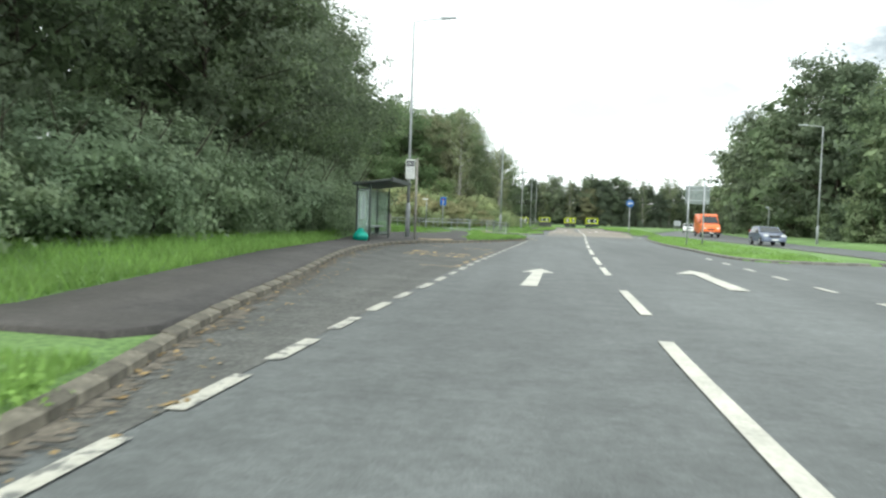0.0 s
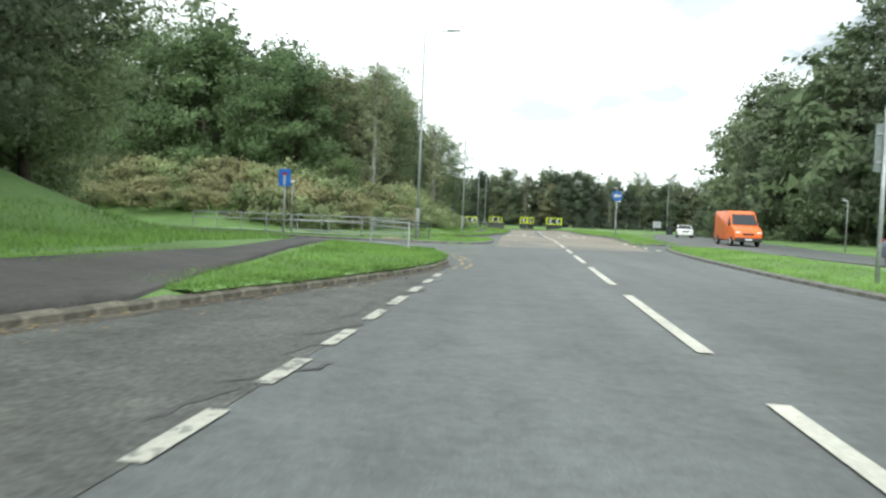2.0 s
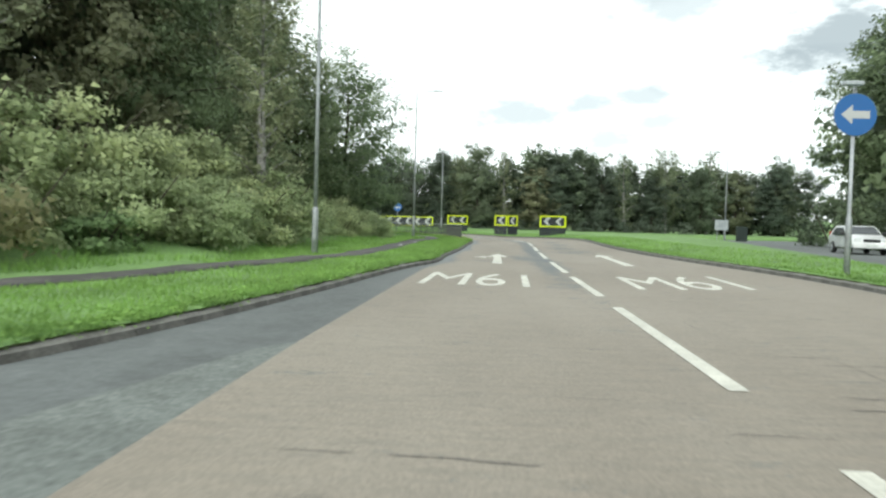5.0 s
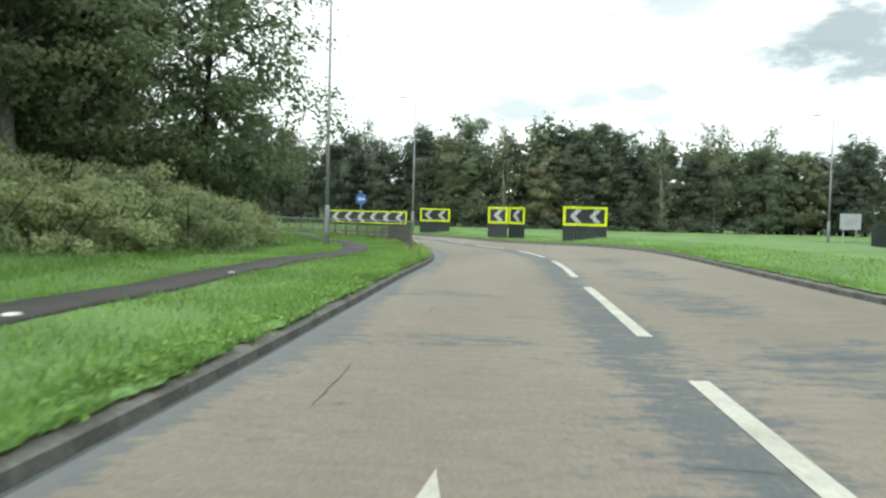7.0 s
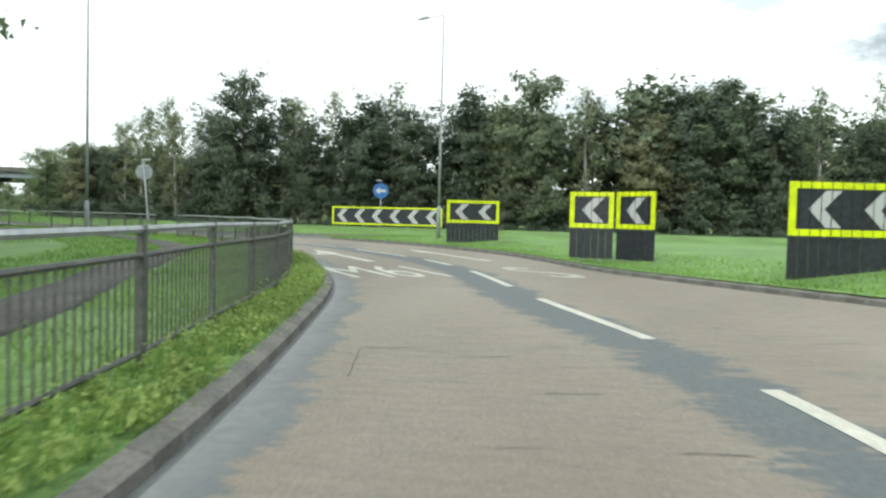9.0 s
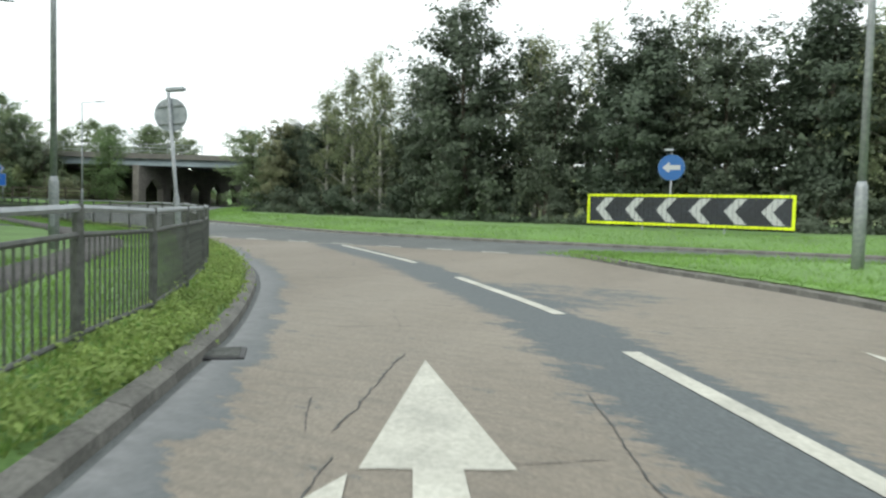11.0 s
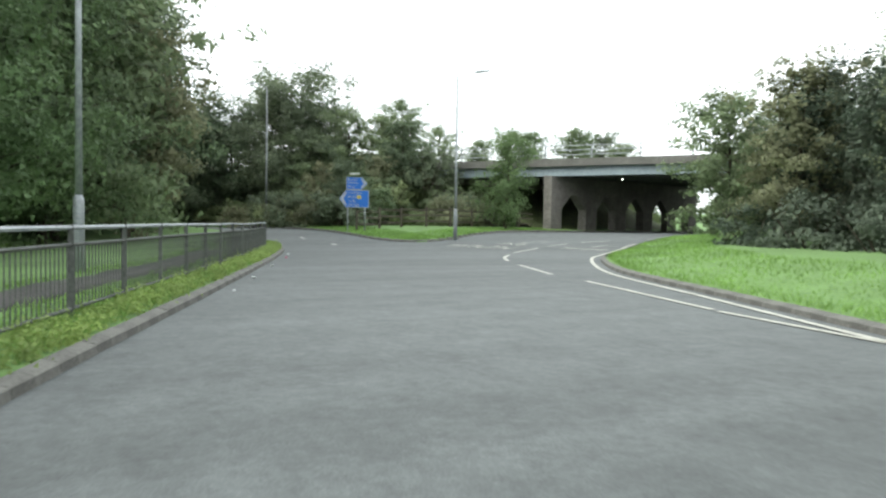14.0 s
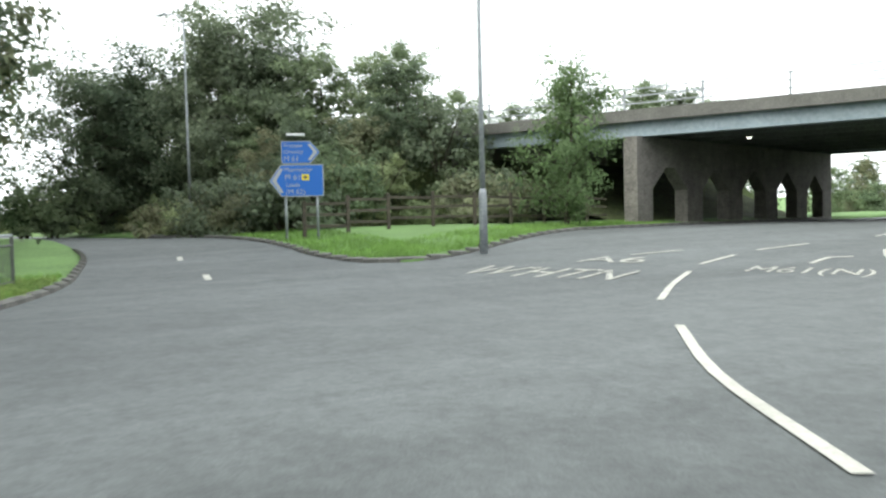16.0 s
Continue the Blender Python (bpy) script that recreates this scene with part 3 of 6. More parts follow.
PATH_MID = smooth_line([(-14, 91.3), (-2.5, 94.6), (0.9, 103), (2.8, 110), (3.9, 115), (4.25, 119), (4.3, 121.5), (4.45, 125), (4.55, 130), (4.7, 137), (5.2, 140.5), (5.3, 143.5), (5.0, 147), (4.3, 150.4), (3.3, 153.3), (1.5, 157.6), (-0.1, 162), (-1.6, 166.3), (-3.4, 169.2), (-7.6, 174.1), (-12.2, 178.7), (-16.5, 181.4), (-22.3, 184.3), (-31, 188.2), (-37.3, 190.9), (-46, 194.0)], 0.9)
foot_left = sheet("pavement_verge", [tuple(p) for p in offset_line(PATH_MID, -0.48) + offset_line(PATH_MID, 0.48)[::-1]], lambda x, y: h_left(x, y) + 0.045, TARMAC, 0.8, 0.08)
tagged(foot_left, "narrow dark tarmac footpath across the grass", "pavement", kind="structure")

# ---------------------------------------------------------------- road markings
def marking(name, label, bm, mat=MARK):
    return tagged(part(name, bm, mat), label, "road marking", "road markings", kind="structure")


for y0, y1 in ((4, 9.5), (11.8, 17.6), (20.0, 23.8), (27.9, 31.1), (32.6, 37.4), (39.8, 45.3), (47.4, 53.3), (55.6, 61.7), (64.0, 69.6), (71.8, 76.2), (79.2, 85.4), (87.3, 94.4), (96.3, 102.2), (104.0, 109.0), (110.6, 116.3), (118.8, 124.5), (126.8, 133.0), (135.5, 142.4), (144.7, 150.2), (152.6, 156.5), (158.6, 162.6), (164.6, 166.9), (168.5, 172.6), (174.5, 177.9), (180.3, 184.9)):
    marking("lane_dash", "white painted lane dash on the carriageway", ribbon(bmesh.new(), between(CENTRE, y0, y1), 0.165))
EDGE = smooth_line([(2.7, -10), (2.8, 12.8), (2.89, 20), (3.05, 24), (3.19, 28.5), (3.28, 31.6), (3.45, 35.2), (3.75, 42.2), (4.0, 47), (4.2, 52), (4.4, 57), (4.6, 62)], 0.5)
y = 6.7
while y < 57:
    marking("edge_dash", "worn white edge dash along the lay-by", ribbon(bmesh.new(), between(EDGE, y + random.uniform(-0.1, 0.1), y + random.uniform(0.9, 1.1)), random.uniform(0.13, 0.16)), WORN_MARK)
    y += 1.745
RTURN = smooth_line([(11.0, 10), (11.2, 25), (11.6, 36), (12.0, 44), (12.6, 52)], 0.5)
for k in range(9):
    marking("edge_dash", "short white dash of the turning lane", ribbon(bmesh.new(), between(RTURN, 12 + 3.4 * k, 13.3 + 3.4 * k), 0.15))
for k in range(4):
    y = 79.5 + 3.3 * k
    marking("give_way_dash", "white dash across the gap in the median", ribbon(bmesh.new(), [Vector((14.3, y)), Vector((14.5, y + 1.7))], 0.2))
for k in range(8):
    x = -17.35 + 1.78 * k
    marking("give_way_dash", "thick white give-way dash at the roundabout", flat_poly(bmesh.new(), [(x, 185.6 - 0.03 * k), (x + 0.8, 185.66 - 0.03 * k), (x + 0.74, 185.9 - 0.03 * k), (x - 0.06, 185.84 - 0.03 * k)]))


def arrow(tip, back, bend, wide, label, lean=0.0, head=2.3):
    """A lane arrow from its tip to its tail; bend adds a branch to the left, lean tilts the head."""
    t, b = Vector(tip), Vector(back)
    d = (t - b).normalized()
    s = Vector((d.y, -d.x))
    at = lambda u, v: tuple(t - d * u + s * v)
    bm = bmesh.new()
    flat_poly(bm, [at(0, 0), at(head, -0.5 * wide + lean), at(head, 0.5 * wide + lean)])
    full = (t - b).length
    flat_poly(bm, [at(head, -0.16 * wide), at(full, -0.21 * wide), at(full, 0.21 * wide), at(head, 0.16 * wide)], 0.0165)
    if bend:
        flat_poly(bm, [at(head + 1.05, -0.14 * wide), at(head + 0.5, -0.14 * wide), at(head + 0.45, -0.5 * wide), at(head + 0.85, -0.58 * wide)], 0.0178)
        flat_poly(bm, [at(head + 0.08, -0.56 * wide), at(head + 0.95, -1.2 * wide), at(head + 1.28, -0.56 * wide)], 0.0192)
    marking("lane_arrow", label, bm)


arrow((5.15, 29.4), (4.9, 23.9), False, 0.8, "white straight-ahead lane arrow", 0.0, 1.5)
arrow((9.4, 31.4), (9.15, 25.0), False, 0.95, "white lane arrow pointing ahead", -0.12, 1.6)
arrow((9.2, 122.2), (8.88, 114.2), True, 0.77, "white ahead-and-left lane arrow on buff surfacing", 0.0, 2.85)
arrow((13.4, 122.5), (13.0, 114.0), False, 0.72, "white ahead lane arrow on buff surfacing")
arrow((1.2, 171.25), (4.83, 165.1), True, 0.74, "white ahead-and-left lane arrow on buff surfacing", 0.0, 2.5)
arrow((4.3, 173.9), (8.0, 167.4), False, 0.68, "white ahead lane arrow on buff surfacing")


def road_word(text, mat, at, turn, width, length, label):
    """A painted word lying on the road, read from below its origin."""
    cu = bpy.data.curves.new("road_word", "FONT")
    cu.body, cu.size, cu.align_x, cu.align_y = text, 1.0, "CENTER", "CENTER"
    tmp = bpy.data.objects.new("road_word_text", cu)
    me = bpy.data.meshes.new_from_object(tmp)
    bpy.data.objects.remove(tmp)
    xs = [v.co.x for v in me.vertices]
    ys = [v.co.y for v in me.vertices]
    sx, sy = width / (max(xs) - min(xs)), length / (max(ys) - min(ys))
    cx, cy = (max(xs) + min(xs)) / 2, (max(ys) + min(ys)) / 2
    c, s = math.cos(radians(turn)), math.sin(radians(turn))
    for v in me.vertices:
        x, y = (v.co.x - cx) * sx, (v.co.y - cy) * sy
        v.co = (at[0] + c * x - s * y, at[1] + s * x + c * y, 0)
        v.co.z = hz(v.co.x, v.co.y) + 0.015
    me.materials.append(mat)
    tagged(new("road_word", me), label, "road marking", "road markings", kind="structure")


road_word("BUS", YELLOW_MARK, (1.75, 35.25), 0, 2.0, 0.9, "worn yellow painted word BUS in the lay-by")
road_word("STOP", YELLOW_MARK, (1.72, 33.5), 0, 2.0, 0.9, "worn yellow painted word STOP in the lay-by")
road_word("M61(N)", WORN_MARK, (-45.4, 211.15), 28, 2.2, 1.35, "white painted road number M61(N)")
road_word("W'HTN", WORN_MARK, (-48.75, 207.45), 28, 3.5, 1.7, "white painted abbreviated place name on the road")
road_word("A6", WORN_MARK, (-49.75, 210.1), 36, 1.5, 1.2, "worn white painted letters on the road")
road_word("M61", MARK, (8.2, 107.4), -3, 2.3, 3.6, "white painted road number M61 on the approach")
road_word("M61", MARK, (12.7, 107.4), -3, 2.3, 3.6, "white painted road number M61 on the approach")
road_word("M61", MARK, (5.9, 161.4), 31, 2.3, 3.4, "white painted road number M61 before the roundabout")
road_word("S", WORN_MARK, (9.6, 163.0), 31, 0.9, 3.4, "worn white painted letter beside the lane line")

for a, b in (((6.18, 76.8), (7.42, 76.95)), ((7.69, 77.0), (8.66, 77.1))):
    marking("stop_line", "worn white line across the lane", ribbon(bmesh.new(), smooth_line([a, b], 0.3), 0.13), WORN_MARK)

# bus bay box
for a, b in (((2.0, 28.66), (2.92, 28.66)), ((0.2, 40.5), (1.1, 40.4)), ((2.0, 40.3), (3.1, 40.2))):
    marking("bay_line", "worn yellow line of the bus bay", ribbon(bmesh.new(), [Vector(a), Vector(b)], 0.16), YELLOW_MARK)
for k in range(6):
    a = between(EDGE, 28.66 + 1.78 * k, 29.45 + 1.78 * k)
    marking("bay_line", "worn yellow dash of the bus bay", ribbon(bmesh.new(), offset_line(a, 0.24), 0.12), YELLOW_MARK)
for off in (0.42, 0.68):
    ln = offset_line(smooth_line([(q.x, q.y) for q in K_LAYBY if 58.5 < q.y < 69 and q.x > 0.5], 0.3), -off)
    k = 0
    while k < len(ln) - 4:
        n = random.randint(2, 6)
        if k + n < len(ln):
            marking("double_yellow", "worn piece of a double yellow line", ribbon(bmesh.new(), ln[k:k + n], random.uniform(0.06, 0.085)), YELLOW_MARK)
        k += n + random.randint(0, 2)

# roundabout lane lines
for pts in (((-21.6, 195.6), (-24.8, 196.4)), ((-25, 196.5), (-30.1, 198.4)), ((-32.1, 199.0), (-35.9, 200.7)), ((-38.1, 201.8), (-40.1, 203.0), (-42.1, 204.6)), ((-44.1, 206.2), (-45.6, 207.9), (-46.9, 209.6)), ((-47.76, 210.8), (-48.58, 212.75)), ((-49.02, 214.04), (-49.2, 216.2)), ((-49.3, 219.2), (-50.6, 224.4)), ((-50.3, 211.1), (-50.3, 212.8)), ((-46.32, 212.43), (-46.8, 213.7), (-46.58, 214.2))):
    marking("lane_line", "white painted spiral lane line on the roundabout", ribbon(bmesh.new(), smooth_line(pts, 0.6), 0.11))
ln = offset_line([p for p in K_CENTRE if -47 < p.x < -12], 0.35)
marking("edge_line", "thin white edge line along the roundabout kerb", ribbon(bmesh.new(), ln, 0.12))
for at, turn in (((-53.0, 201.4), 83), ((-58.5, 201.6), 83)):
    d = Vector((-math.sin(radians(turn)), math.cos(radians(turn))))
    marking("lane_dash", "short white dash on the slip road", ribbon(bmesh.new(), [Vector(at) - d * 0.6, Vector(at) + d * 0.6], 0.15))

# worn grey joint between the lanes, and bare patches: ragged streaks across the road
PATCH = speckled("grey_patch", (0.085, 0.095, 0.1), (0.15, 0.16, 0.165), 0.8, 28, 1.2, 0.4)
srng = random.Random(12)


def streaks(name, line, left, right, rag, label, step=0.07, fill=1.0, lift=0.0105, mat=PATCH):
    """Thin strips across a line, with ragged ends; left and right give the reach at a place along it."""
    fine = smooth_line([(q.x, q.y) for q in line], step)
    bm = bmesh.new()
    n = len(fine)
    k = 0
    while k < n - 2:
        m = srng.randint(1, 2)
        a, b = fine[k], fine[min(k + m, n - 1)]
        k += m
        if srng.random() > fill:
            continue
        t = (b - a).normalized()
        s = Vector((-t.y, t.x))
        f = k / n
        l = left(f) + srng.gauss(0, rag)
        r = right(f) + srng.gauss(0, rag)
        if l + r < 0.04:
            continue
        c = a + (b - a) * 0.5
        q = [a + s * l * srng.uniform(0.9, 1), b + s * l, b - s * r, a - s * r * srng.uniform(0.9, 1)]
        bm.faces.new([bm.verts.new((p.x, p.y, hz(p.x, p.y) + lift)) for p in reversed(q)])
    return tagged(part(name, bm, mat), label, "road surface", kind="structure")


streaks("gutter_dirt", between(K_LAYBY, 8, 60), lambda f: 0.03, lambda f: 0.2 + 0.2 * noise.noise((f * 30, 1, 5)), 0.06, "brown grit and leaf litter in the gutter", 0.025, 0.9, 0.0135, DIRT)


# ---------------------------------------------------------------- kerbs
bm = box(bmesh.new(), (0.17, 0.903, 0.3), (0.035, 0, -0.15), 0.009)
for v in bm.verts:
    if v.co.x < -0.02 and v.co.z > -0.1:
        v.co.x, v.co.z = v.co.x + 0.02, v.co.z - 0.035
STONE = mesh_of("kerbstone", bm)
STONE.materials.append(KERB)
OLD_KERB = speckled("mossy_worn_kerb", (0.09, 0.082, 0.064), (0.165, 0.15, 0.118), 0.92, 14, 1.1, 0.6, None, 0.35)
OLD_STONE = STONE.copy()
OLD_STONE.materials[0] = OLD_KERB


def kerb(name, line, label, side, stone=STONE):
    """A line of kerbstones; side: which way the carriageway lies (1 right of the line's run)."""
    whole = tagged(new(name), label, "kerb", kind="structure")
    d, k, length = 0.0, 0, 0.9
    seg = [(b - a).length for a, b in zip(line, line[1:])]
    total = sum(seg)
    while d + length < total:
        ends = []
        for want in (d, d + length):
            acc = 0.0
            for (a, b), s in zip(zip(line, line[1:]), seg):
                if acc + s >= want:
                    ends.append(a + (b - a) * ((want - acc) / s))
                    break
                acc += s
        if len(ends) == 2:
            a, b = ends
            c = (a + b) / 2
            t = (b - a).normalized()
            rise = (hz(b.x, b.y) - hz(a.x, a.y)) / length
            st = new("kerbstone", stone)
            st.parent = whole
            st.matrix_basis = Matrix.Translation((c.x, c.y, hz(c.x, c.y) + 0.118 + random.uniform(-0.004, 0.004))) @ Matrix.Rotation(math.atan2(t.y, t.x) + side * math.pi / 2 + random.uniform(-0.004, 0.004), 4, "Z") @ Matrix.Rotation(math.atan(rise), 4, "X")
        d += length + 0.006
    return whole


near = lambda line, y0, y1, x0=-200: [p for p in line if y0 < p.y < y1 and p.x > x0]
kerb("kerb_layby", near(K_LAYBY, 2, 80, -12), "worn concrete kerb of the bus lay-by", 1, OLD_STONE)
kerb("kerb_nose", K_NOSE, "concrete kerb round a grass nose", 1)
kerb("kerb_left", near(K_LEFT, 84, 201, -66), "concrete kerb along the mown verge and footpath", 1)
kerb("kerb_median", K_MEDIAN, "concrete kerb round the grass median", -1)
kerb("kerb_island", near(K_ISLAND, 80, 190, -10)[:130], "concrete kerb round the splitter island", -1)
kerb("kerb_roundabout", [p for p in K_CENTRE if p.x < 22 and p.y < 245], "concrete kerb of the roundabout's central island", -1)
kerb("kerb_bridge", [p for p in K_SPLIT if p.x > -80 and p.y < 245], "concrete kerb in front of the motorway bridge", 1)


# ---------------------------------------------------------------- street furniture
def street_lamp(at, z, top, arm, label, swan=False, dark=False):
    """A tapered column with a sleeve, a bracket towards arm degrees and a lantern."""
    o = thing("street_lamp", pose(at[0], at[1], z, 0, 0, arm), label, "street lamp", "street lamps")
    mat = GALV
    h = top
    part("base_sleeve", tube(bmesh.new(), [(0, 0, -0.3), (0, 0, 1.5), (0, 0, 1.62)], [0.115, 0.11, 0.075], 14), mat, o, "", True)
    part("door", box(bmesh.new(), (0.1, 0.02, 0.5), (0, -0.108, 0.75), 0.006), mat, o)
    part("column", tube(bmesh.new(), [(0, 0, 1.6), (0, 0, h * 0.5), (0, 0, h - 0.2), (0, 0, h)], [0.075, 0.062, 0.045, 0.043], 12), mat, o, "", True)
    if swan:
        part("bracket", tube(bmesh.new(), [(0, 0, h - 0.05), (0.08, 0, h + 0.25), (0.35, 0, h + 0.45), (1.2, 0, h + 0.62)], 0.035, 8), mat, o, "", True)
        z1, x1 = h + 0.62, 1.2
    else:
        part("bracket", tube(bmesh.new(), [(0, 0, h - 0.03), (0.25, 0, h + 0.01), (1.25, 0, h + 0.09)], 0.03, 8), mat, o, "", True)
        z1, x1 = h + 0.09, 1.25
    bm = box(bmesh.new(), (0.75, 0.24, 0.13), (x1 + 0.36, 0, z1 + 0.02), 0.04)
    for v in bm.verts:
        if v.co.x > x1 + 0.5:
            v.co.y *= 0.7
            v.co.z = z1 + 0.02 + (v.co.z - z1 - 0.02) * 0.6
    part("lantern", bm, SIGN_BACK, o, "grey road lantern")
    return o


street_lamp((-0.95, 43.5), h_layby(-0.95, 43.5), 9.9, -6, "tall grey steel street lamp behind the bus stop")
street_lamp((1.45, 81.3), h_nose(1.45, 81.3), 11.2, -6, "tall grey steel street lamp on the grass nose")
street_lamp((2.65, 116.2), h_left(2.65, 116.2), 11.4, -4, "tall grey steel street lamp beside the footpath")
street_lamp((3.6, 148.3), h_left(3.6, 148.3), 11.1, 0, "tall grey steel street lamp at the bend of the footpath")
street_lamp((4.39, 182.02), h_island(4.39, 182.02), 11.2, 140, "tall grey steel street lamp on the grass island")
street_lamp((28.7, 76.9), h_right(28.7, 76.9), 10.0, 176, "tall grey steel street lamp beyond the far carriageway")
street_lamp((-11.5, 176.9), h_left(-11.5, 176.9), 11.5, 40, "tall grey steel street lamp behind the railing")
street_lamp((-53.4, 208.7), h_split(-53.4, 208.7), 8.95, 28, "tall grey steel street lamp on the verge by the bridge")
street_lamp((-76.0, 204.6), h_split(-76.0, 204.6) + 0.05, 10.6, 215, "grey street lamp with a curved bracket on the slip road", True)
street_lamp((-34.9, 188.65), h_left(-34.9, 188.65), 11.0, 60, "tall grey steel street lamp behind the railing")
street_lamp((37.0, 140), 0.2, 10.5, 180, "tall grey steel street lamp beyond the far carriageway")
street_lamp((37.5, 179), 0.3, 10.0, 120, "tall grey steel street lamp beside the roundabout")


def chevron_board(left, right, z0, z1, z2, count, label, slats=True):
    """A sharp-deviation board: chevrons pointing left in a fluorescent frame, over a dark skirt."""
    a, b = Vector(left), Vector(right)
    w = (b - a).length
    o = thing("chevron_board", Matrix.Translation((a.x, a.y, z0)) @ Matrix.Rotation(math.atan2((b - a).y, (b - a).x), 4, "Z"), label, "road sign", "chevron boards")
    h0, h1 = z1 - z0, z2 - z0
    n = max(6, round(w / 0.21))
    for k in range(n):
        x0, x1 = w * k / n, w * (k + 1) / n
        part("panel", box(bmesh.new(), (x1 - x0 - 0.008, 0.03, h1 - h0), ((x0 + x1) / 2, 0, (h0 + h1) / 2), 0.004), BLACK, o)
        if h0 > 0.3:
            part("skirt_slat", box(bmesh.new(), (x1 - x0 - 0.012, 0.025, h0 + 0.15), ((x0 + x1) / 2, 0.01, (h0 - 0.2) / 2), 0.004), BLACK, o)
    f = 0.13 if count < 4 else 0.11
    for sx, sz, x, z in ((w, f, w / 2, h1 - f / 2), (w, f, w / 2, h0 + f / 2), (f, h1 - h0 - 2 * f, f / 2, (h0 + h1) / 2), (f, h1 - h0 - 2 * f, w - f / 2, (h0 + h1) / 2)):
        part("frame_rail", box(bmesh.new(), (sx + 0.01, 0.035, sz), (x, -0.012, z), 0.006), HIVIS, o, "fluorescent yellow border")
    for k in range(1, n):
        part("slat_joint", box(bmesh.new(), (0.016, 0.006, h1 - h0 + 0.004), (w * k / n, -0.03, (h0 + h1) / 2)), BLACK, o)
    zc, hh = (h0 + h1) / 2, (h1 - h0 - 2 * f) * 0.46
    step = (w - 2 * f) / count
    for k in range(count):
        x = f + step * (k + 0.22)
        t = hh * 0.85
        prof = [(x, zc), (x + hh * 0.95, zc + hh), (x + hh * 0.95 + t, zc + hh), (x + t, zc), (x + hh * 0.95 + t, zc - hh), (x + hh * 0.95, zc - hh)]
        part("chevron", prism(bmesh.new(), prof[:4], -0.024, -0.014), WHITE_SHEET, o, "white chevron")
        part("chevron", prism(bmesh.new(), [prof[0], prof[3], prof[4], prof[5]], -0.024, -0.014), WHITE_SHEET, o, "white chevron")
    for x in (0.3 * w, 0.7 * w):
        part("post", tube(bmesh.new(), [(x, 0.06, -0.3), (x, 0.06, h1 - 0.05)], 0.04, 8), GALV, o)
    return o


chevron_board((14.28, 159.4), (16.7, 159.75), 0.45, 1.12, 2.16, 2, "black and white chevron board with fluorescent yellow border")
chevron_board((10.4, 166.55), (11.62, 166.2), 0.42, 1.12, 2.16, 1, "half of an angled chevron board with yellow border")
chevron_board((11.7, 166.1), (12.62, 165.1), 0.42, 1.12, 2.16, 1, "half of an angled chevron board with yellow border")
chevron_board((5.25, 178.5), (7.6, 179.2), 0.4, 1.12, 2.16, 2, "black and white chevron board with fluorescent yellow border")
chevron_board((-6.0, 199.1), (2.6, 196.8), 0.55, 0.72, 2.03, 6, "long chevron board with six chevrons and yellow border")


def disc(bm, r, y0, y1, z, seg=32):
    return prism(bm, [(r * math.cos(2 * math.pi * k / seg), z + r * math.sin(2 * math.pi * k / seg)) for k in range(seg)], y0, y1)


def round_sign(at, z, height, turn, label, r=0.45, lean=0.0, back=False, lamp=True):
    """A blue round sign with a white arrow on a post, with its lamp above."""
    o = thing("arrow_sign", Matrix.Translation((*at, z)) @ Matrix.Rotation(radians(turn), 4, "Z") @ Matrix.Rotation(radians(lean), 4, "Y"), label, "road sign", "round signs")
    part("post", tube(bmesh.new(), [(0, 0.05, -0.3), (0, 0.05, 1.2), (0, 0.05, 1.3), (0, 0.05, height + r + 0.12)], [0.07, 0.07, 0.045, 0.042], 10), GALV, o, "", True)
    part("sign_plate", disc(bmesh.new(), r, -0.012, 0.006, height), SIGN_BACK, o, "grey sign back")
    part("sign_face", disc(bmesh.new(), r - 0.005, -0.018, -0.013, height), ROUND_BLUE, o, "blue sign face")
    bm = bmesh.new()
    prism(bm, [(q * r / 0.45, height + w * r / 0.45) for q, w in ((-0.3, 0), (-0.06, 0.2), (-0.06, 0.08), (0.3, 0.08), (0.3, -0.08), (-0.06, -0.08), (-0.06, -0.2))], -0.023, -0.019)
    part("arrow", bm, WHITE_SHEET, o, "white arrow")
    for dz in (-0.2, 0.2):
        part("bracket", box(bmesh.new(), (0.6, 0.02, 0.04), (0, 0.02, height + dz), 0.004), GALV, o)
    if lamp:
        part("sign_lamp", box(bmesh.new(), (0.42, 0.2, 0.09), (-0.12, -0.1, height + r + 0.2), 0.02), SIGN_BACK, o, "grey sign lamp")
    return o


round_sign((-2.9, 201.6), 0.8, 2.55, 5, "round blue arrow sign behind the long chevron board", 0.6)
round_sign((16.6, 107.8), hz(16.6, 107.8) + 0.2, 3.55, 0, "round blue arrow sign with a lamp on the median", 0.48)
round_sign((-9.25, 178.5), h_left(-9.25, 178.5), 3.1, 205, "leaning sign post seen from its grey back", 0.38, 5.0)


